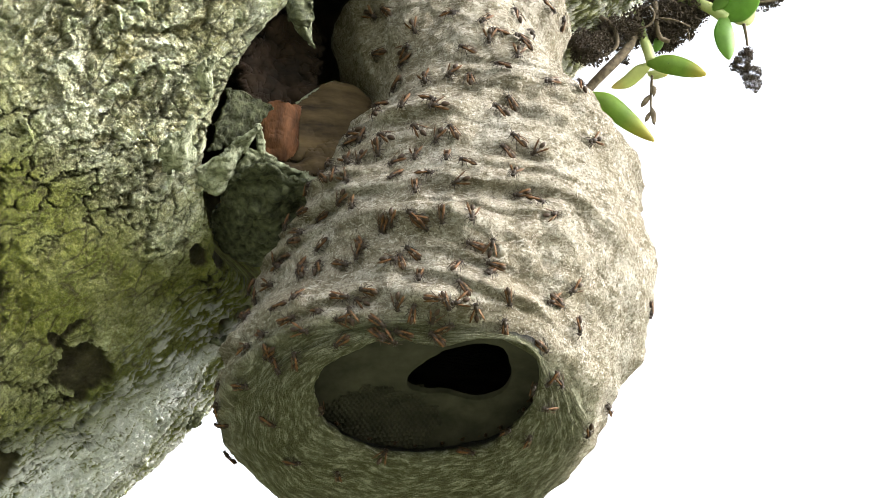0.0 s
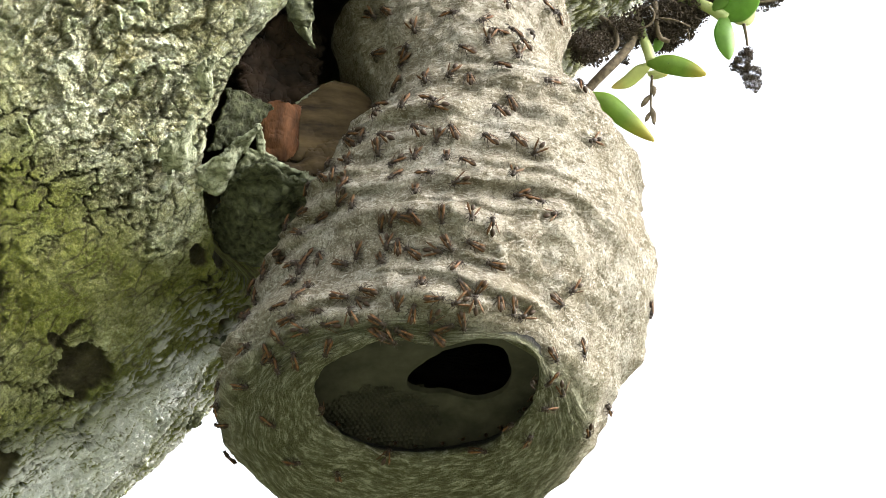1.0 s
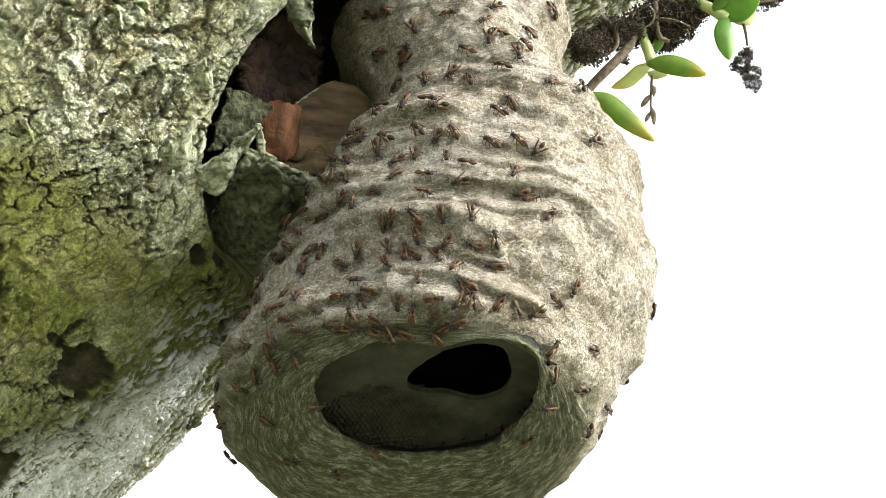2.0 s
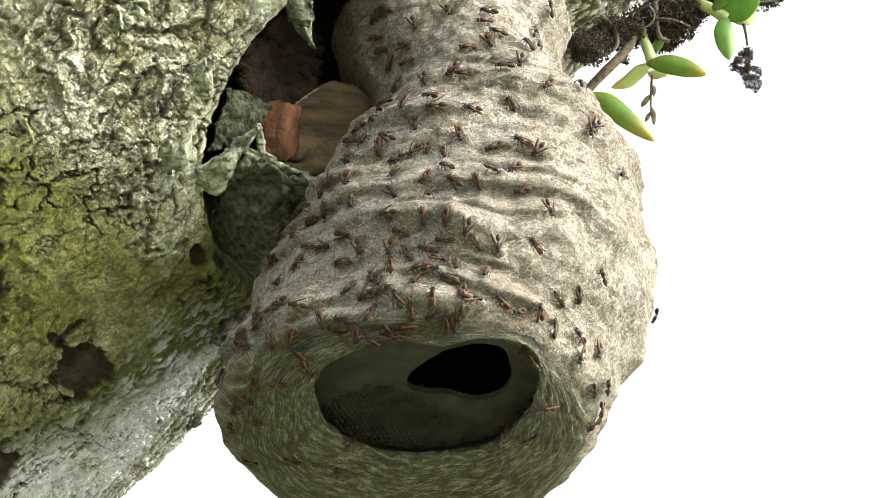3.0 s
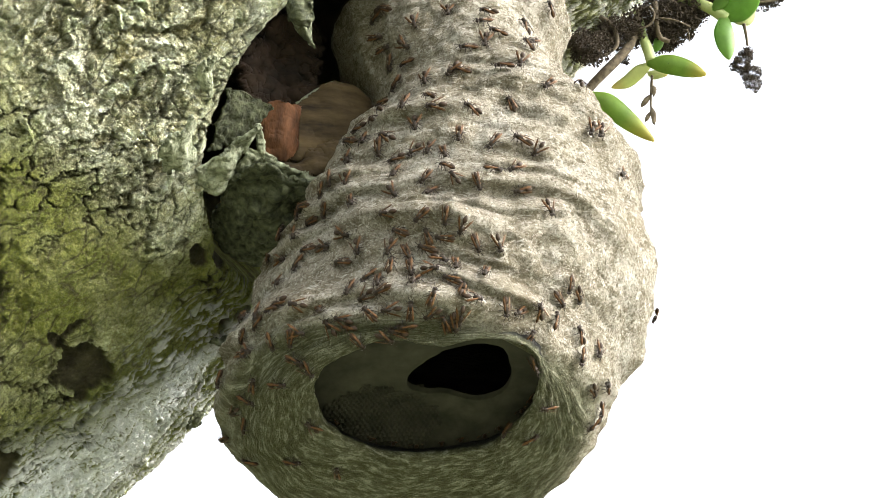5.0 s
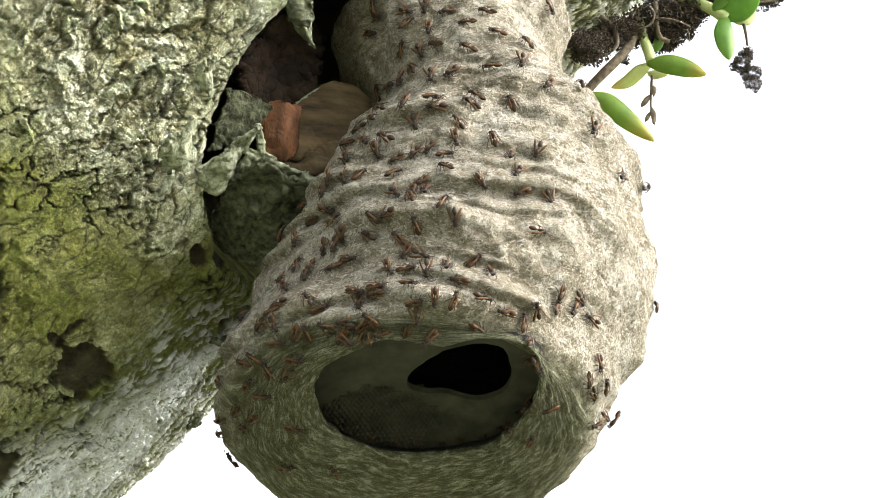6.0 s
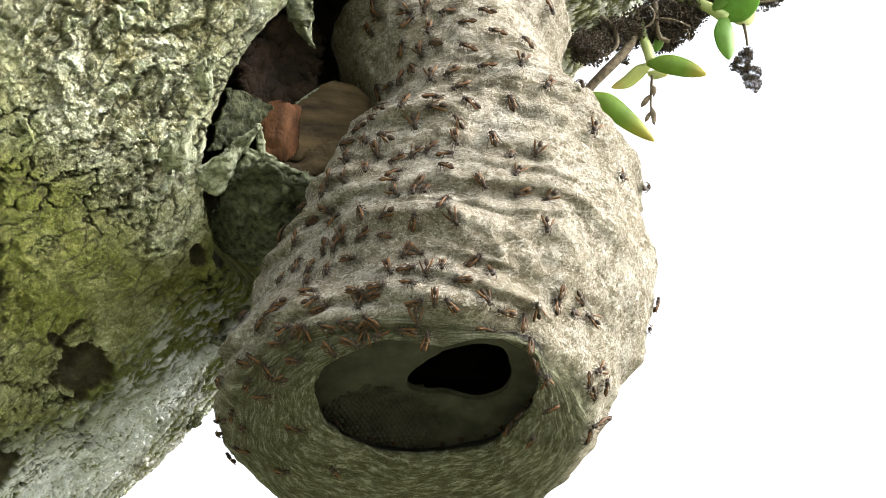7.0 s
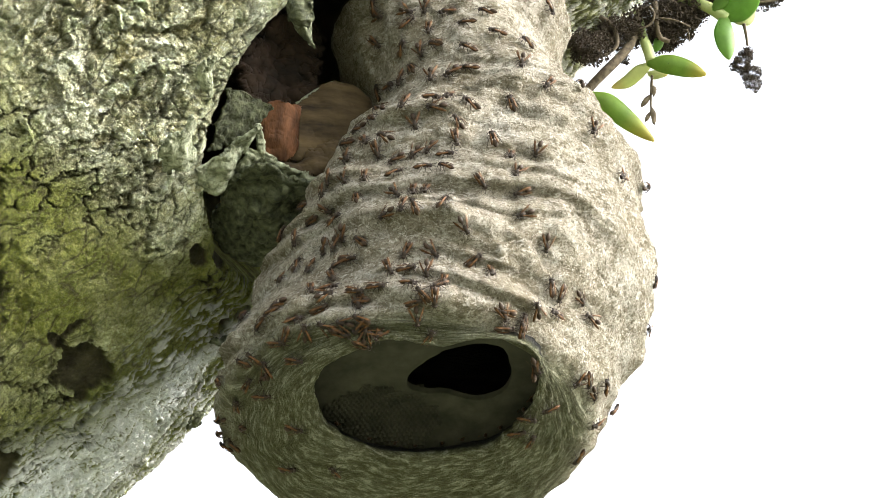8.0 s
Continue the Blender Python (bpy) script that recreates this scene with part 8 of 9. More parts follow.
    walk(wasps[134], [(0.00, on(12.21, 82.1, 162)), (0.65, on(12.21, 82.1, 160)), (1.90, on(12.21, 82.1, 161)), (2.13, on(12.22, 82.1, 168)), (2.37, on(12.24, 82.1, 167)), (2.60, on(12.24, 82.1, 157)), (4.01, on(12.24, 82.1, 159)), (4.90, on(12.24, 82.1, 158)), (5.13, on(12.21, 82.2, 134)), (5.37, on(12.17, 82.1, 74)), (5.60, on(12.17, 82.1, 126)), (6.65, on(12.17, 82.1, 129)), (8.00, on(12.17, 82.1, 129))])
    walk(wasps[135], [(0.00, on(9.55, 91.0, 246)), (0.77, on(9.55, 91.0, 247)), (1.90, on(9.55, 91.0, 246)), (2.13, on(9.62, 90.0, 218)), (2.37, on(9.72, 88.7, 203)), (2.60, on(10.22, 81.0, 129)), (3.68, on(10.22, 81.0, 132)), (4.90, on(10.22, 81.0, 131)), (5.21, on(10.22, 81.5, 106)), (5.52, on(9.76, 89.4, 75)), (5.83, on(9.74, 91.1, 79)), (6.14, on(9.75, 92.1, 47)), (6.45, on(9.76, 92.5, 23)), (7.19, on(9.76, 92.5, 25)), (8.00, on(9.47, 92.3, 9))])
    walk(wasps[136], [(0.00, on(10.78, 84.9, 94)), (0.61, on(10.78, 84.9, 91)), (1.90, on(10.78, 84.9, 94)), (2.13, on(10.74, 84.3, 96)), (2.37, on(10.66, 83.4, 111)), (2.60, on(10.63, 82.9, 161)), (4.09, on(10.63, 82.9, 162)), (4.90, on(10.63, 82.9, 161)), (5.13, on(10.62, 83.1, 171)), (5.37, on(10.57, 83.4, 191)), (5.60, on(10.54, 83.5, 206)), (7.19, on(10.54, 83.5, 211)), (8.00, on(10.54, 83.5, 209))])
    walk(wasps[137], [(0.00, on(13.00, 126.5, 283)), (0.18, on(13.01, 125.1, 272)), (0.36, on(13.01, 122.5, 272)), (0.54, on(13.00, 121.1, 285)), (0.95, on(13.00, 121.1, 283)), (1.27, on(13.00, 121.2, 283)), (1.59, on(13.01, 121.8, 283)), (1.90, on(13.01, 122.5, 283)), (2.22, on(13.01, 123.3, 283)), (2.54, on(13.01, 124.1, 292)), (2.86, on(13.01, 124.8, 335)), (3.18, on(13.00, 125.4, 379)), (3.50, on(13.00, 125.6, 423)), (4.03, on(13.00, 125.6, 426)), (4.37, on(13.00, 125.4, 426)), (4.71, on(13.00, 124.9, 426)), (5.05, on(13.00, 124.3, 426)), (5.39, on(13.00, 123.6, 426)), (5.73, on(13.00, 123.0, 376)), (6.08, on(13.00, 122.6, 314)), (6.42, on(13.00, 122.4, 252)), (7.27, on(13.00, 122.4, 249)), (8.00, on(12.80, 117.6, 265))])
    walk(wasps[138], [(0.00, on(12.37, 112.5, 216)), (1.11, on(12.37, 112.5, 219)), (1.90, on(12.37, 112.5, 218)), (2.13, on(12.34, 111.7, 284)), (2.37, on(12.29, 110.2, 292)), (2.60, on(12.28, 109.4, 264)), (4.20, on(12.28, 109.4, 266)), (4.90, on(12.28, 109.4, 265)), (5.60, on(12.28, 110.7, 228)), (7.04, on(12.28, 110.7, 224)), (8.00, on(12.28, 110.7, 226))])
    walk(wasps[139], [(0.00, on(12.98, 76.0, 304)), (0.14, on(12.95, 73.4, 276)), (0.29, on(12.95, 71.1, 278)), (0.43, on(12.98, 70.7, 315)), (1.02, on(12.98, 70.7, 315)), (1.34, on(12.98, 70.7, 323)), (1.67, on(12.98, 69.3, 331)), (2.00, on(11.75, 54.9, 338)), (2.32, on(13.00, 69.8, 338)), (2.65, on(13.00, 63.9, 359)), (2.97, on(12.91, 55.6, 385)), (3.30, on(12.80, 52.2, 411)), (3.84, on(12.80, 52.2, 409)), (4.19, on(13.00, 54.0, 409)), (4.55, on(12.95, 55.4, 409)), (4.90, on(12.91, 56.3, 409)), (5.25, on(12.86, 56.7, 410)), (5.60, on(12.86, 56.7, 411)), (6.33, on(12.86, 56.7, 413)), (8.00, on(12.86, 56.7, 412))])
    walk(wasps[140], [(0.00, on(10.63, -62.7, 150)), (1.25, on(10.63, -62.7, 156)), (1.90, on(10.63, -62.7, 152)), (2.02, on(10.66, -64.0, 202)), (2.13, on(10.69, -65.2, 230)), (2.37, on(10.85, -67.8, 198)), (2.60, on(10.98, -68.0, 202)), (3.70, on(10.98, -68.0, 198)), (4.90, on(10.98, -68.0, 200)), (5.20, on(10.95, -68.9, 236)), (5.50, on(10.85, -71.0, 278)), (5.81, on(10.73, -74.0, 286)), (6.11, on(10.66, -76.4, 313)), (6.41, on(10.63, -77.9, 382)), (6.71, on(10.60, -78.5, 459)), (7.37, on(10.60, -78.5, 462)), (8.00, on(10.71, -72.3, 456))])
    walk(wasps[141], [(0.00, on(9.59, -78.3, 105)), (0.61, on(9.59, -78.3, 102)), (1.90, on(9.59, -78.3, 103)), (2.20, on(9.56, -78.0, 70)), (2.50, on(10.11, -68.7, 37)), (2.81, on(10.06, -67.0, 37)), (3.11, on(9.95, -66.6, -13)), (3.41, on(10.02, -65.2, -63)), (4.05, on(10.02, -65.2, -62)), (4.36, on(10.04, -65.2, -104)), (4.67, on(9.98, -66.6, -147)), (4.98, on(10.04, -66.9, -147)), (5.29, on(10.09, -67.3, -87)), (5.60, on(10.08, -67.8, -27)), (7.16, on(10.08, -67.8, -31)), (8.00, on(10.08, -67.8, -29))])
    walk(wasps[142], [(0.00, on(10.13, -80.1, 99)), (0.82, on(10.13, -80.1, 103)), (1.90, on(10.13, -80.1, 101)), (2.13, on(10.29, -80.1, 140)), (2.37, on(10.50, -78.2, 174)), (2.48, on(10.57, -76.9, 240)), (2.60, on(10.67, -75.0, 306)), (3.74, on(10.67, -75.0, 302)), (4.90, on(10.67, -75.0, 304)), (5.13, on(10.57, -78.9, 314)), (5.37, on(10.29, -84.7, 316)), (5.60, on(10.25, -84.7, 315)), (6.43, on(10.25, -84.7, 320)), (8.00, on(10.25, -84.7, 317))])
    walk(wasps[143], [(0.00, on(10.25, -87.1, 333)), (0.77, on(10.25, -87.1, 330)), (1.90, on(10.25, -87.1, 332)), (2.08, on(10.25, -87.7, 278)), (2.26, on(10.25, -88.2, 225)), (2.62, on(10.36, -88.1, 161)), (2.97, on(10.47, -86.9, 104)), (3.15, on(10.49, -86.4, 57)), (3.33, on(10.63, -84.6, 9)), (3.88, on(10.63, -84.6, 7)), (4.23, on(10.51, -87.5, -17)), (4.57, on(10.34, -92.3, -42)), (4.91, on(10.16, -96.7, -42)), (5.26, on(10.15, -96.8, -46)), (5.60, on(10.08, -95.0, -51)), (7.28, on(10.08, -95.0, -45)), (8.00, on(10.08, -95.0, -48))])
    walk(wasps[144], [(0.00, on(10.08, -108.0, 36)), (1.31, on(10.08, -108.0, 34)), (1.90, on(10.08, -108.0, 35)), (2.13, on(10.20, -107.1, 35)), (2.37, on(10.91, -100.3, 33)), (2.60, on(10.94, -101.2, 24)), (4.03, on(10.94, -101.2, 18)), (4.90, on(10.94, -101.2, 21)), (5.21, on(10.93, -101.0, 27)), (5.53, on(10.90, -100.5, 32)), (5.84, on(10.26, -107.5, 34)), (6.15, on(10.22, -107.1, 29)), (6.46, on(10.13, -107.5, 14)), (6.78, on(10.11, -108.0, 0)), (7.29, on(10.11, -108.0, -2)), (8.00, on(10.27, -99.3, -1))])
    walk(wasps[145], [(0.00, on(12.03, -120.6, 219)), (0.71, on(12.03, -120.6, 215)), (1.90, on(12.03, -120.6, 217)), (2.60, on(12.03, -120.6, 219)), (3.94, on(12.03, -120.6, 222)), (4.90, on(12.03, -120.6, 221)), (5.20, on(12.01, -120.3, 221)), (5.50, on(11.94, -119.8, 221)), (5.81, on(11.86, -119.3, 221)), (6.11, on(11.78, -118.7, 221)), (6.41, on(11.72, -118.4, 223)), (6.71, on(11.69, -118.3, 225)), (7.23, on(11.69, -118.3, 223)), (8.00, on(11.82, -120.5, 228))])
    walk(wasps[146], [(0.00, on(12.34, -143.1, 150)), (1.11, on(12.34, -143.1, 151)), (1.90, on(12.34, -143.1, 151)), (2.13, on(12.36, -142.8, 126)), (2.37, on(12.38, -142.1, 126)), (2.60, on(12.39, -141.8, 150)), (3.83, on(12.39, -141.8, 154)), (4.90, on(12.39, -141.8, 152)), (5.60, on(12.39, -140.4, 132)), (7.02, on(12.39, -140.4, 127)), (8.00, on(12.39, -140.4, 129))])
    walk(wasps[147], [(0.00, on(12.00, -90.3, 252)), (1.23, on(12.00, -90.3, 256)), (1.90, on(12.00, -90.3, 254)), (2.24, on(11.95, -89.4, 254)), (2.57, on(11.85, -87.6, 254)), (2.91, on(11.65, -84.9, 248)), (3.24, on(11.38, -81.8, 220)), (3.58, on(11.30, -81.3, 211)), (4.12, on(11.30, -81.3, 211)), (4.49, on(11.30, -81.7, 247)), (4.86, on(11.18, -82.4, 278)), (5.23, on(11.15, -83.4, 344)), (5.60, on(11.10, -83.7, 365)), (6.78, on(11.10, -83.7, 366)), (8.00, on(11.10, -83.7, 365))])
    walk(wasps[148], [(0.00, on(13.00, -97.2, 243)), (1.02, on(13.00, -97.2, 241)), (1.90, on(13.00, -97.2, 242)), (2.02, on(12.91, -90.9, 172)), (2.13, on(12.53, -92.7, 103)), (2.37, on(12.55, -68.6, 102)), (2.48, on(12.58, -63.0, 169)), (2.60, on(12.55, -56.5, 227)), (3.77, on(12.55, -56.5, 221)), (4.90, on(12.55, -56.5, 224)), (5.25, on(12.49, -57.1, 282)), (5.60, on(12.41, -58.6, 323)), (5.95, on(12.30, -60.4, 327)), (6.30, on(12.23, -62.3, 342)), (6.65, on(12.18, -63.1, 367)), (7.07, on(12.18, -63.1, 367)), (8.00, on(11.73, -62.5, 388))])
    walk(wasps[149], [(0.00, on(10.52, -44.7, 293)), (0.19, on(10.55, -45.3, 285)), (0.38, on(10.57, -46.4, 286)), (0.57, on(10.57, -46.9, 286)), (1.18, on(10.57, -46.9, 289)), (1.54, on(10.59, -49.7, 280)), (1.89, on(10.75, -54.9, 259)), (2.25, on(10.87, -59.0, 176)), (2.60, on(10.91, -60.3, 102)), (3.78, on(10.91, -60.3, 102)), (4.90, on(10.91, -60.3, 102)), (5.13, on(10.87, -60.4, 106)), (5.37, on(10.80, -60.8, 116)), (5.60, on(10.77, -60.8, 117)), (7.25, on(10.77, -60.8, 111)), (8.00, on(10.77, -60.8, 114))])
    walk(wasps[150], [(0.00, on(11.78, -53.9, 244)), (0.59, on(11.78, -53.9, 250)), (1.90, on(11.78, -53.9, 248)), (2.13, on(11.87, -58.4, 229)), (2.37, on(12.11, -63.8, 208)), (2.60, on(12.21, -66.1, 187)), (3.93, on(12.21, -66.1, 184)), (4.90, on(12.21, -66.1, 187)), (5.13, on(12.14, -67.6, 183)), (5.37, on(11.95, -70.4, 194)), (5.60, on(11.87, -71.7, 210)), (6.90, on(11.87, -71.7, 202)), (8.00, on(11.87, -71.7, 207))])
    walk(wasps[151], [(0.00, on(13.00, -156.4, 201)), (0.14, on(13.00, -157.1, 259)), (0.28, on(13.00, -158.2, 258)), (0.42, on(13.00, -158.8, 201)), (0.94, on(13.00, -158.8, 200)), (1.28, on(13.02, -157.5, 161)), (1.62, on(13.04, -153.9, 121)), (1.96, on(13.05, -149.1, 90)), (2.30, on(13.05, -143.8, 90)), (2.64, on(13.04, -139.0, 136)), (2.97, on(13.02, -135.5, 194)), (3.31, on(13.00, -134.1, 252)), (3.82, on(13.00, -134.1, 251)), (4.00, on(13.01, -132.0, 209)), (4.17, on(13.02, -129.9, 167)), (4.35, on(13.00, -125.0, 125)), (4.53, on(12.98, -120.0, 83)), (4.89, on(12.90, -108.3, 83)), (5.24, on(12.48, -105.8, 153)), (5.60, on(12.46, -102.4, 213)), (7.15, on(12.46, -102.4, 214)), (8.00, on(12.46, -102.4, 214))])
    walk(wasps[152], [(0.00, on(13.00, 158.1, 280)), (0.13, on(13.00, 156.5, 272)), (0.27, on(13.00, 153.6, 270)), (0.40, on(13.00, 152.1, 270)), (0.97, on(13.00, 152.1, 270)), (1.27, on(13.08, 145.1, 263)), (1.58, on(13.38, 127.5, 256)), (1.88, on(13.83, 103.7, 250)), (2.19, on(14.34, 77.8, 250)), (2.49, on(14.83, 54.1, 230)), (2.80, on(15.22, 36.9, 205)), (3.10, on(15.40, 30.4, 180)), (3.89, on(15.40, 30.4, 185)), (4.40, on(15.40, 30.4, 183)), (4.74, on(15.04, 21.7, 232)), (5.07, on(14.24, -1.0, 281)), (5.41, on(13.25, -30.8, 301)), (5.75, on(12.41, -67.8, 320)), (6.09, on(11.27, -84.9, 369)), (6.42, on(10.79, -95.0, 378)), (7.16, on(10.79, -95.0, 376)), (8.00, on(10.62, -93.5, 404))])
    walk(wasps[153], [(0.00, on(15.40, 63.7, 167)), (0.30, on(15.40, 63.7, 180)), (1.05, on(15.40, 63.7, 180)), (1.40, on(15.40, 63.7, 180)), (3.10, on(15.40, 63.7, 180)), (3.62, on(15.40, 63.7, 185)), (4.40, on(15.40, 63.7, 183)), (4.74, on(15.21, 66.6, 125)), (5.08, on(14.75, 74.4, 67)), (5.42, on(14.17, 84.7, 44)), (5.76, on(13.59, 95.1, 25)), (6.10, on(13.16, 103.2, -23)), (6.43, on(13.00, 106.7, -72)), (7.33, on(13.00, 106.7, -72)), (8.00, on(12.80, 101.7, -71))])
    walk(wasps[154], [(0.00, on(7.06, 126.7, 188)), (0.30, on(7.71, 126.7, 180)), (0.91, on(7.71, 126.7, 185)), (1.40, on(7.71, 126.7, 183)), (1.74, on(7.70, 127.7, 136)), (2.08, on(7.69, 129.9, 90)), (2.42, on(7.69, 132.6, 90)), (2.76, on(7.70, 134.9, 135)), (3.10, on(7.71, 135.8, 180)), (3.95, on(7.71, 135.8, 184)), (4.40, on(7.71, 135.8, 182)), (4.74, on(7.73, 133.6, 213)), (5.08, on(7.74, 127.8, 245)), (5.43, on(7.75, 119.9, 270)), (5.77, on(7.75, 111.3, 270)), (6.11, on(7.74, 103.4, 262)), (6.45, on(7.73, 97.6, 253)), (6.79, on(7.71, 95.4, 243)), (7.06, on(7.71, 95.4, 240)), (8.00, on(8.15, 81.9, 243))])
    walk(wasps[155], [(0.00, on(6.59, 139.3, 179)), (0.30, on(7.09, 139.3, 180)), (0.90, on(7.09, 139.3, 181)), (1.40, on(7.09, 139.3, 180)), (1.80, on(6.91, 104.0, 255)), (2.20, on(7.02, 36.9, 251)), (2.40, on(7.06, 20.6, 208)), (2.60, on(7.20, 3.3, 154)), (3.58, on(7.20, 3.3, 154)), (4.90, on(7.20, 3.3, 154)), (5.60, on(7.20, 4.2, 141)), (6.81, on(7.20, 4.2, 136)), (8.00, on(7.20, 4.2, 139))])
    walk(wasps[156], [(0.00, on(8.06, 134.6, 174)), (0.30, on(8.43, 134.6, 180)), (0.76, on(8.43, 134.6, 186)), (1.40, on(8.43, 134.6, 183)), (1.71, on(8.32, 127.1, 214)), (2.03, on(8.22, 108.0, 245)), (2.34, on(8.29, 78.2, 258)), (2.65, on(8.16, 52.9, 270)), (2.97, on(8.20, 26.0, 286)), (3.28, on(8.35, 6.5, 312)), (3.60, on(8.45, -0.8, 331)), (3.94, on(8.45, -0.8, 333)), (4.25, on(8.44, -1.4, 328)), (4.56, on(8.40, -2.4, 321)), (4.86, on(8.33, -3.8, 317)), (5.17, on(8.22, -5.9, 317)), (5.48, on(8.15, -7.3, 317)), (5.78, on(8.10, -8.4, 325)), (6.09, on(8.05, -9.3, 337)), (6.40, on(8.02, -9.7, 353)), (6.70, on(8.01, -9.8, 365)), (7.22, on(8.01, -9.8, 360)), (8.00, on(7.84, -10.0, 329))])
    walk(wasps[157], [(0.00, on(8.75, 134.7, 172)), (0.30, on(8.91, 134.7, 180)), (0.96, on(8.91, 134.7, 186)), (1.40, on(8.91, 134.7, 183)), (1.80, on(8.81, 100.2, 255)), (2.20, on(8.84, 36.5, 284)), (2.40, on(9.04, 19.0, 363)), (2.60, on(9.03, 2.2, 431)), (3.60, on(9.03, 2.2, 427)), (4.90, on(9.03, 2.2, 429)), (5.25, on(9.03, 1.8, 464)), (5.60, on(9.02, 1.3, 511)), (6.91, on(9.02, 1.3, 513)), (8.00, on(9.02, 1.3, 512))])
    walk(wasps[158], [(0.00, on(7.92, 146.2, 186)), (0.30, on(8.47, 146.2, 180)), (0.69, on(8.47, 146.2, 185)), (1.40, on(8.47, 146.2, 182)), (1.73, on(8.30, 138.0, 219)), (2.06, on(8.18, 117.5, 255)), (2.40, on(8.14, 90.9, 270)), (2.73, on(8.21, 63.2, 272)), (3.06, on(8.27, 43.7, 277)), (3.39, on(8.44, 35.5, 282)), (4.10, on(8.44, 35.5, 284)), (4.40, on(8.47, 35.9, 233)), (4.70, on(8.58, 36.8, 194)), (5.00, on(8.68, 38.4, 148)), (5.30, on(8.78, 40.6, 131)), (5.60, on(8.86, 42.9, 135)), (5.90, on(8.96, 44.6, 180)), (6.20, on(9.07, 45.4, 206)), (6.50, on(9.09, 45.9, 219)), (7.19, on(9.09, 45.9, 219)), (8.00, on(9.39, 39.5, 243))])
    walk(wasps[159], [(0.00, on(15.40, 64.8, 179)), (0.30, on(15.40, 64.8, 180)), (0.76, on(15.40, 64.8, 183)), (1.40, on(15.40, 64.8, 181)), (1.74, on(15.00, 62.3, 249)), (2.08, on(13.98, 56.4, 316)), (2.42, on(12.65, 49.0, 343)), (2.76, on(11.32, 41.7, 344)), (3.09, on(10.88, 37.7, 332)), (3.43, on(10.16, 34.9, 347)), (4.11, on(10.16, 34.9, 346)), (4.42, on(10.17, 35.0, 346)), (4.72, on(10.22, 35.5, 346)), (5.03, on(10.31, 36.2, 348)), (5.34, on(10.40, 36.8, 344)), (5.64, on(12.30, 44.1, 358)), (5.95, on(12.35, 44.1, 358)), (6.25, on(12.56, 44.4, 344)), (6.56, on(12.63, 44.6, 312)), (7.15, on(12.63, 44.6, 311)), (8.00, on(10.15, 32.1, 321))])
    walk(wasps[160], [(0.00, on(9.14, 137.5, 169)), (0.30, on(9.40, 137.5, 180)), (0.89, on(9.40, 137.5, 181)), (1.40, on(9.40, 137.5, 180)), (1.80, on(9.32, 114.9, 255)), (2.20, on(9.02, 80.5, 270)), (2.60, on(9.48, 50.9, 269)), (4.14, on(9.48, 50.9, 262)), (4.90, on(9.48, 50.9, 267)), (5.02, on(9.40, 51.1, 311)), (5.13, on(9.33, 51.3, 359)), (5.37, on(9.04, 53.1, 359)), (5.48, on(8.99, 53.2, 304)), (5.60, on(8.94, 53.3, 254)), (7.12, on(8.94, 53.3, 258)), (8.00, on(8.94, 53.3, 256))])
    walk(wasps[161], [(0.00, on(9.53, 130.1, 166)), (0.30, on(9.63, 130.1, 180)), (0.85, on(9.63, 130.1, 181)), (1.40, on(9.63, 130.1, 180)), (1.80, on(9.64, 115.7, 255)), (2.20, on(9.61, 91.3, 272)), (2.60, on(9.91, 72.1, 271)), (4.00, on(9.91, 72.1, 280)), (4.90, on(9.91, 72.1, 276)), (5.13, on(9.92, 72.0, 225)), (5.37, on(9.94, 71.5, 223)), (5.60, on(9.96, 71.1, 275)), (6.82, on(9.96, 71.1, 287)), (8.00, on(9.96, 71.1, 280))])
    walk(wasps[162], [(0.00, on(13.95, -165.0, 196)), (2.03, on(13.95, -165.0, 190)), (5.79, on(13.90, -164.4, 203)), (8.00, on(13.95, -165.0, 196))])
    walk(wasps[163], [(0.00, on(13.95, -176.0, 205)), (2.78, on(13.95, -176.0, 203)), (4.31, on(13.90, -176.6, 205)), (8.00, on(13.95, -176.0, 205))])
    walk(wasps[164], [(0.00, on(13.95, 172.0, 180)), (1.38, on(13.95, 172.0, 175)), (5.26, on(13.90, 172.3, 177)), (8.00, on(13.95, 172.0, 180))])
    walk(wasps[165], [(0.00, on(13.95, 160.0, 205)), (2.27, on(13.95, 160.0, 197)), (4.82, on(13.90, 160.9, 201)), (8.00, on(13.95, 160.0, 205))])
    walk(wasps[166], [(0.00, on(13.95, 148.0, 190)), (1.01, on(13.95, 148.0, 186)), (5.68, on(13.90, 148.3, 193)), (8.00, on(13.95, 148.0, 190))])
    walk(wasps[167], [(0.00, on(13.95, 139.0, 165)), (2.00, on(13.95, 139.0, 166)), (4.53, on(13.90, 139.4, 165)), (8.00, on(13.95, 139.0, 165))])
    walk(wasps[168], [(0.00, on(13.95, -152.0, 205)), (2.15, on(13.95, -152.0, 203)), (4.24, on(13.90, -153.0, 210)), (8.00, on(13.95, -152.0, 205))])
    walk(wasps[169], [(0.00, on(13.95, 118.0, 160)), (1.20, on(13.95, 118.0, 155)), (5.04, on(13.90, 119.0, 163)), (8.00, on(13.95, 118.0, 160))])
    walk(wasps[170], [(0.00, on(13.95, 104.0, 195)), (1.12, on(13.95, 104.0, 188)), (5.54, on(13.90, 103.5, 200)), (8.00, on(13.95, 104.0, 195))])
    walk(wasps[171], [(0.00, on(13.95, -128.0, 173)), (1.34, on(13.95, -128.0, 169)), (4.20, on(13.90, -126.8, 174)), (8.00, on(13.95, -128.0, 173))])
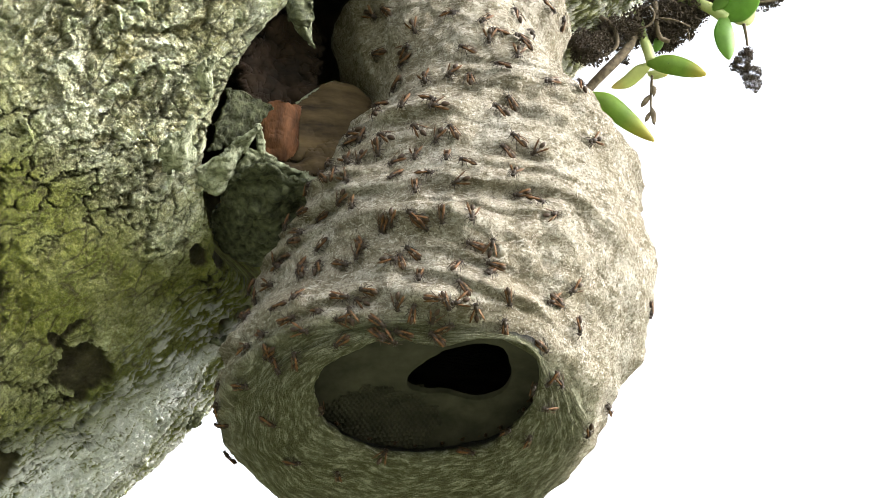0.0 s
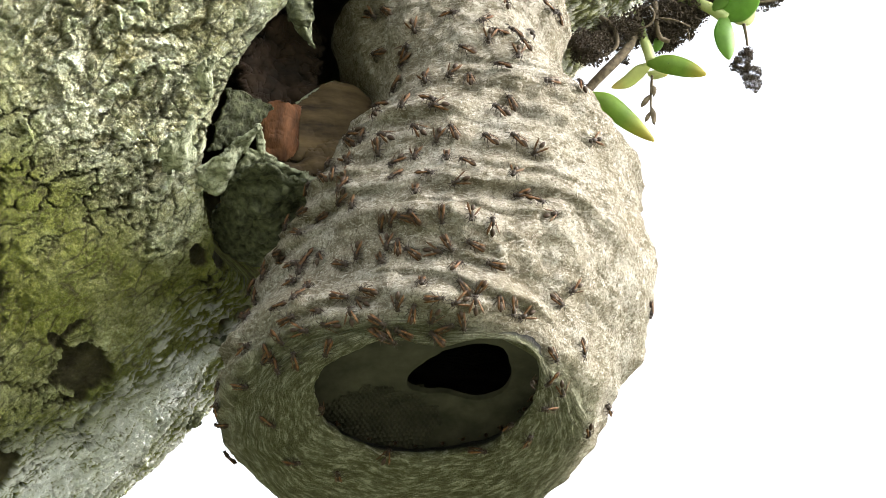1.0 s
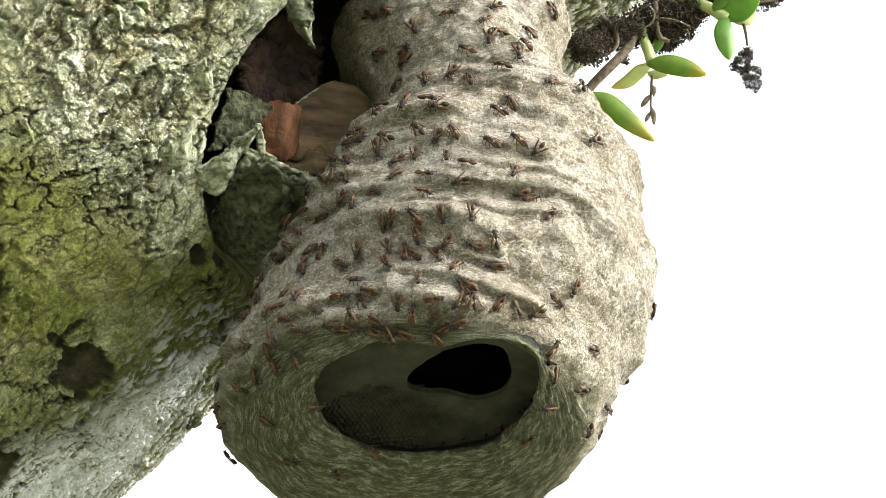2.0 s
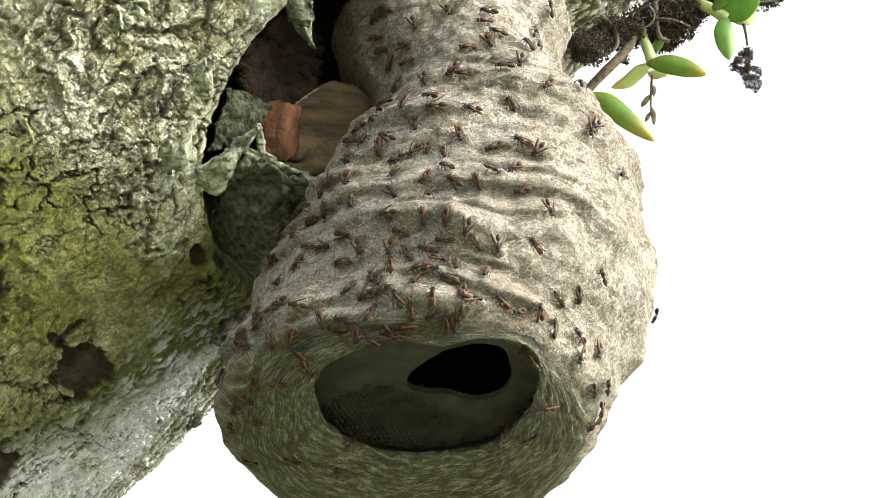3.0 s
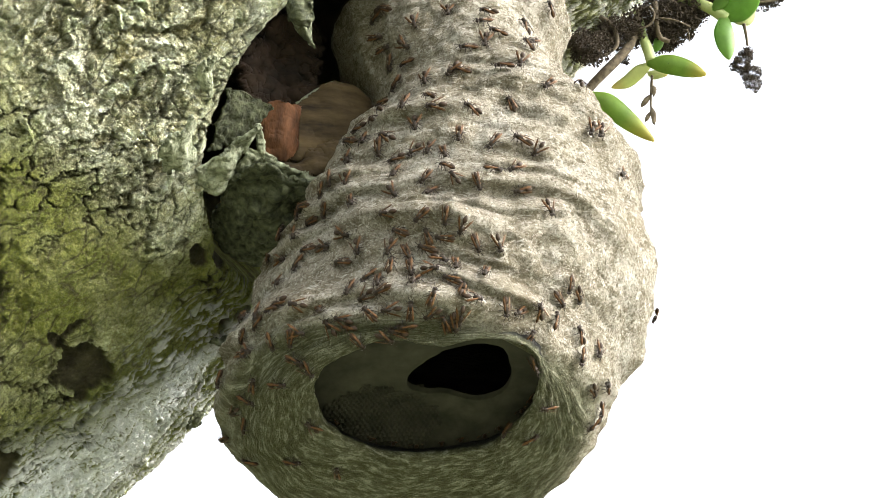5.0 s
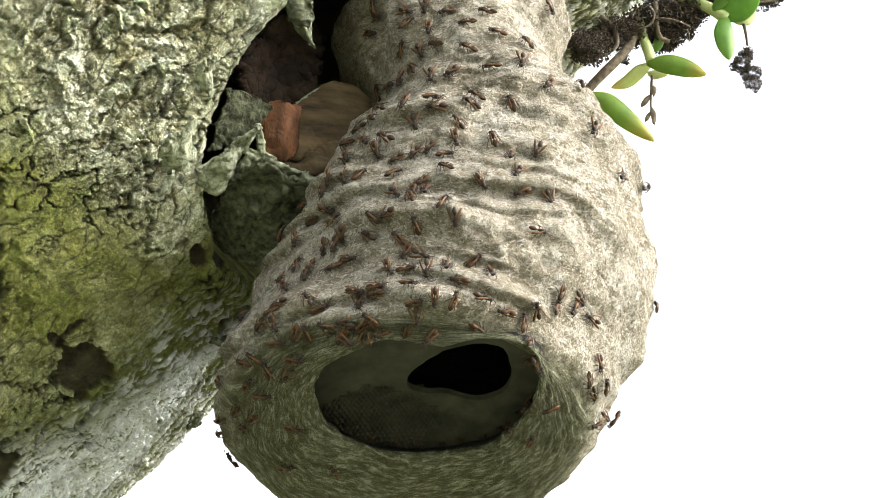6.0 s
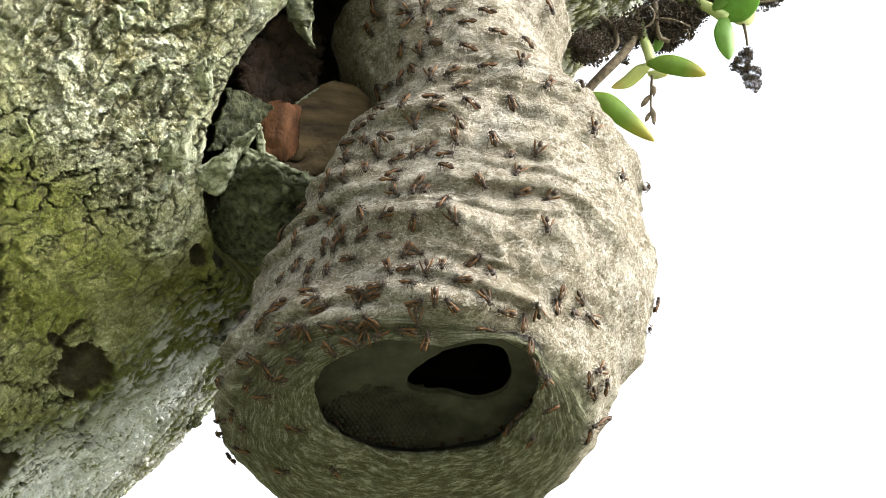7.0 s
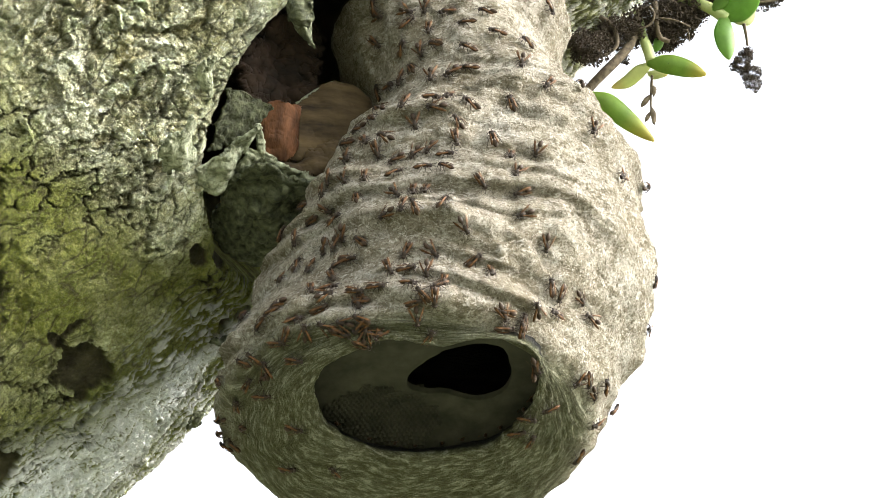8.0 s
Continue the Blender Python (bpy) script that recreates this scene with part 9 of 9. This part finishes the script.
    walk(wasps[172], [(0.00, on(3.37, -28.4, 193)), (0.66, on(3.37, -28.4, 197)), (1.90, on(3.37, -28.4, 195)), (2.60, on(3.29, -27.1, 197)), (3.87, on(3.29, -27.1, 194)), (4.90, on(3.29, -27.1, 195)), (5.13, on(3.23, -26.9, 193)), (5.37, on(3.08, -26.6, 180)), (5.60, on(2.98, -26.8, 146)), (6.87, on(2.98, -26.8, 149)), (8.00, on(2.98, -26.8, 147))])
    walk(wasps[173], [(0.00, on(3.30, -6.8, 150)), (0.68, on(3.30, -6.8, 147)), (1.90, on(3.30, -6.8, 149)), (2.13, on(3.17, -5.9, 131)), (2.37, on(3.15, -6.3, 140)), (2.60, on(3.13, -6.4, 192)), (3.57, on(3.13, -6.4, 185)), (4.90, on(3.13, -6.4, 190)), (5.25, on(3.13, -6.7, 235)), (5.60, on(3.14, -7.0, 257)), (6.88, on(3.14, -7.0, 255)), (8.00, on(3.14, -7.0, 255))])
    walk(wasps[174], [(0.00, on(4.69, -28.1, 164)), (1.21, on(4.69, -28.1, 163)), (1.90, on(4.69, -28.1, 164)), (2.60, on(4.69, -28.1, 167)), (3.73, on(4.69, -28.1, 174)), (4.90, on(4.69, -28.1, 172)), (5.13, on(4.68, -27.7, 170)), (5.37, on(4.66, -26.7, 172)), (5.60, on(4.64, -26.3, 172)), (6.38, on(4.64, -26.3, 174)), (8.00, on(4.64, -26.3, 173))])
    walk(wasps[175], [(0.00, on(3.85, 5.5, 207)), (1.04, on(3.85, 5.5, 211)), (1.90, on(3.85, 5.5, 209)), (2.60, on(3.95, 3.8, 189)), (3.52, on(3.95, 3.8, 185)), (4.90, on(3.95, 3.8, 187)), (5.13, on(3.87, -5.1, 255)), (5.37, on(3.94, -22.5, 255)), (5.60, on(3.87, -32.2, 183)), (6.67, on(3.87, -32.2, 181)), (8.00, on(3.87, -32.2, 182))])
    walk(wasps[176], [(0.00, on(5.62, -14.9, 239)), (0.69, on(5.62, -14.9, 243)), (1.90, on(5.62, -14.9, 241)), (2.60, on(5.62, -15.7, 245)), (3.76, on(5.62, -15.7, 244)), (4.90, on(5.62, -15.7, 245)), (5.60, on(5.63, -15.4, 243)), (6.51, on(5.63, -15.4, 243)), (8.00, on(5.63, -15.4, 244))])
    walk(wasps[177], [(0.00, on(6.02, -18.0, 300)), (0.81, on(6.02, -18.0, 296)), (1.90, on(6.02, -18.0, 298)), (2.13, on(5.94, -19.1, 318)), (2.37, on(5.88, -20.0, 290)), (2.48, on(5.87, -20.1, 233)), (2.60, on(5.85, -20.6, 159)), (3.99, on(5.85, -20.6, 155)), (4.90, on(5.85, -20.6, 158)), (5.60, on(5.81, -21.2, 151)), (6.49, on(5.81, -21.2, 151)), (8.00, on(5.81, -21.2, 151))])
    walk(wasps[178], [(0.00, on(5.86, 147.0, 184)), (0.30, on(6.20, 147.0, 180)), (0.78, on(6.20, 147.0, 186)), (1.40, on(6.20, 147.0, 183)), (1.80, on(6.04, 121.7, 255)), (2.20, on(6.04, 74.8, 262)), (2.60, on(6.05, 55.4, 224)), (4.04, on(6.05, 55.4, 224)), (4.90, on(6.05, 55.4, 224)), (5.60, on(6.09, 55.4, 223)), (7.26, on(6.09, 55.4, 221)), (8.00, on(6.09, 55.4, 222))])
    walk(wasps[179], [(0.00, on(6.15, -11.0, 194)), (1.13, on(6.15, -11.0, 184)), (1.90, on(6.15, -11.0, 189)), (2.13, on(6.17, -11.9, 210)), (2.37, on(6.27, -12.9, 201)), (2.60, on(6.34, -13.4, 176)), (3.46, on(6.34, -13.4, 177)), (4.90, on(6.34, -13.4, 176)), (5.60, on(6.34, -12.9, 190)), (6.42, on(6.34, -12.9, 195)), (8.00, on(6.34, -12.9, 193))])
    walk(wasps[180], [(0.00, on(6.42, -17.2, 171)), (0.78, on(6.42, -17.2, 173)), (1.90, on(6.42, -17.2, 172)), (2.60, on(6.31, -18.7, 212)), (3.56, on(6.31, -18.7, 209)), (4.90, on(6.31, -18.7, 210)), (5.60, on(6.37, -18.0, 195)), (6.47, on(6.37, -18.0, 195)), (8.00, on(6.37, -18.0, 195))])
    walk(wasps[181], [(0.00, on(6.37, 19.7, 215)), (1.28, on(6.37, 19.7, 212)), (1.90, on(6.37, 19.7, 214)), (2.60, on(6.37, 19.7, 212)), (3.53, on(6.37, 19.7, 209)), (4.90, on(6.37, 19.7, 210)), (5.60, on(6.37, 19.7, 192)), (6.50, on(6.37, 19.7, 192)), (8.00, on(6.37, 19.7, 192))])
    walk(wasps[182], [(0.00, on(6.98, 12.2, 193)), (1.05, on(6.98, 12.2, 195)), (1.90, on(6.98, 12.2, 195)), (2.13, on(6.95, 12.1, 195)), (2.37, on(6.89, 12.3, 201)), (2.60, on(6.84, 12.6, 222)), (4.16, on(6.84, 12.6, 227)), (4.90, on(6.84, 12.6, 224)), (5.60, on(6.92, 13.3, 201)), (6.37, on(6.92, 13.3, 202)), (8.00, on(6.92, 13.3, 202))])
    walk(wasps[183], [(0.00, on(6.25, -36.2, 177)), (0.19, on(6.56, -32.8, 167)), (0.39, on(6.72, -35.3, 215)), (0.58, on(6.89, -35.1, 191)), (0.95, on(6.89, -35.1, 190)), (1.28, on(6.96, -33.2, 155)), (1.61, on(7.01, -30.1, 115)), (1.94, on(7.07, -25.9, 115)), (2.27, on(7.16, -21.4, 123)), (2.60, on(7.18, -19.7, 138)), (3.65, on(7.18, -19.7, 139)), (4.90, on(7.18, -19.7, 138)), (5.60, on(7.23, -18.6, 131)), (6.33, on(7.23, -18.6, 132)), (8.00, on(7.23, -18.6, 132))])
    walk(wasps[184], [(0.00, on(8.44, 12.8, 341)), (0.18, on(8.35, 11.8, 333)), (0.36, on(8.19, 10.2, 335)), (0.55, on(8.11, 9.5, 333)), (0.95, on(8.11, 9.5, 330)), (1.28, on(8.13, 9.9, 330)), (1.61, on(8.20, 10.9, 330)), (1.94, on(8.28, 12.1, 328)), (2.10, on(8.32, 12.6, 281)), (2.27, on(8.36, 13.2, 241)), (2.43, on(8.37, 13.5, 200)), (2.60, on(8.39, 13.7, 156)), (3.84, on(8.39, 13.7, 149)), (4.90, on(8.39, 13.7, 152)), (5.21, on(8.32, 14.7, 85)), (5.52, on(8.18, 17.1, 41)), (5.82, on(8.07, 20.0, 47)), (6.13, on(7.91, 22.5, 105)), (6.44, on(7.84, 23.6, 166)), (7.02, on(7.84, 23.6, 167)), (8.00, on(8.10, 25.7, 158))])
    # two that fly: one leaves the entrance for the open, one hovers in it for a moment
    walk(flyers[0], [(0.0, pose(0.02, 0.66, 2.02, 0, 0, 200)), (3.9, pose(0.01, 0.66, 1.99, -20, 0, 190)), (4.03, pose(-0.003, 0.638, 1.900, -30, 0, 160)),
                     (4.1, pose(-0.005, 0.581, 1.840, -20, 0, 150)), (4.2, pose(-0.034, 0.530, 1.808, -5, 0, 120)), (4.3, pose(-0.073, 0.488, 1.763, 0, 0, 105)),
                     (4.5, pose(-0.50, 0.10, 1.45, 0, 0, 100)), (5.4, pose(-2.4, -0.6, 0.002, 0, 0, 100)), (8.0, pose(-2.4, -0.6, 0.002, 0, 0, 100))])
    walk(flyers[1], [(0.0, pose(0.03, 0.68, 2.02, 0, 0, 170)), (7.45, pose(0.02, 0.67, 1.99, -15, 0, 180)), (7.55, pose(-0.003, 0.637, 1.902, -25, 0, 190)),
                     (7.6, pose(0.009, 0.630, 1.893, -25, 0, 200)), (7.7, pose(0.02, 0.67, 1.96, -10, 0, 210)), (8.0, pose(0.02, 0.68, 2.02, 0, 0, 240))])

motions()
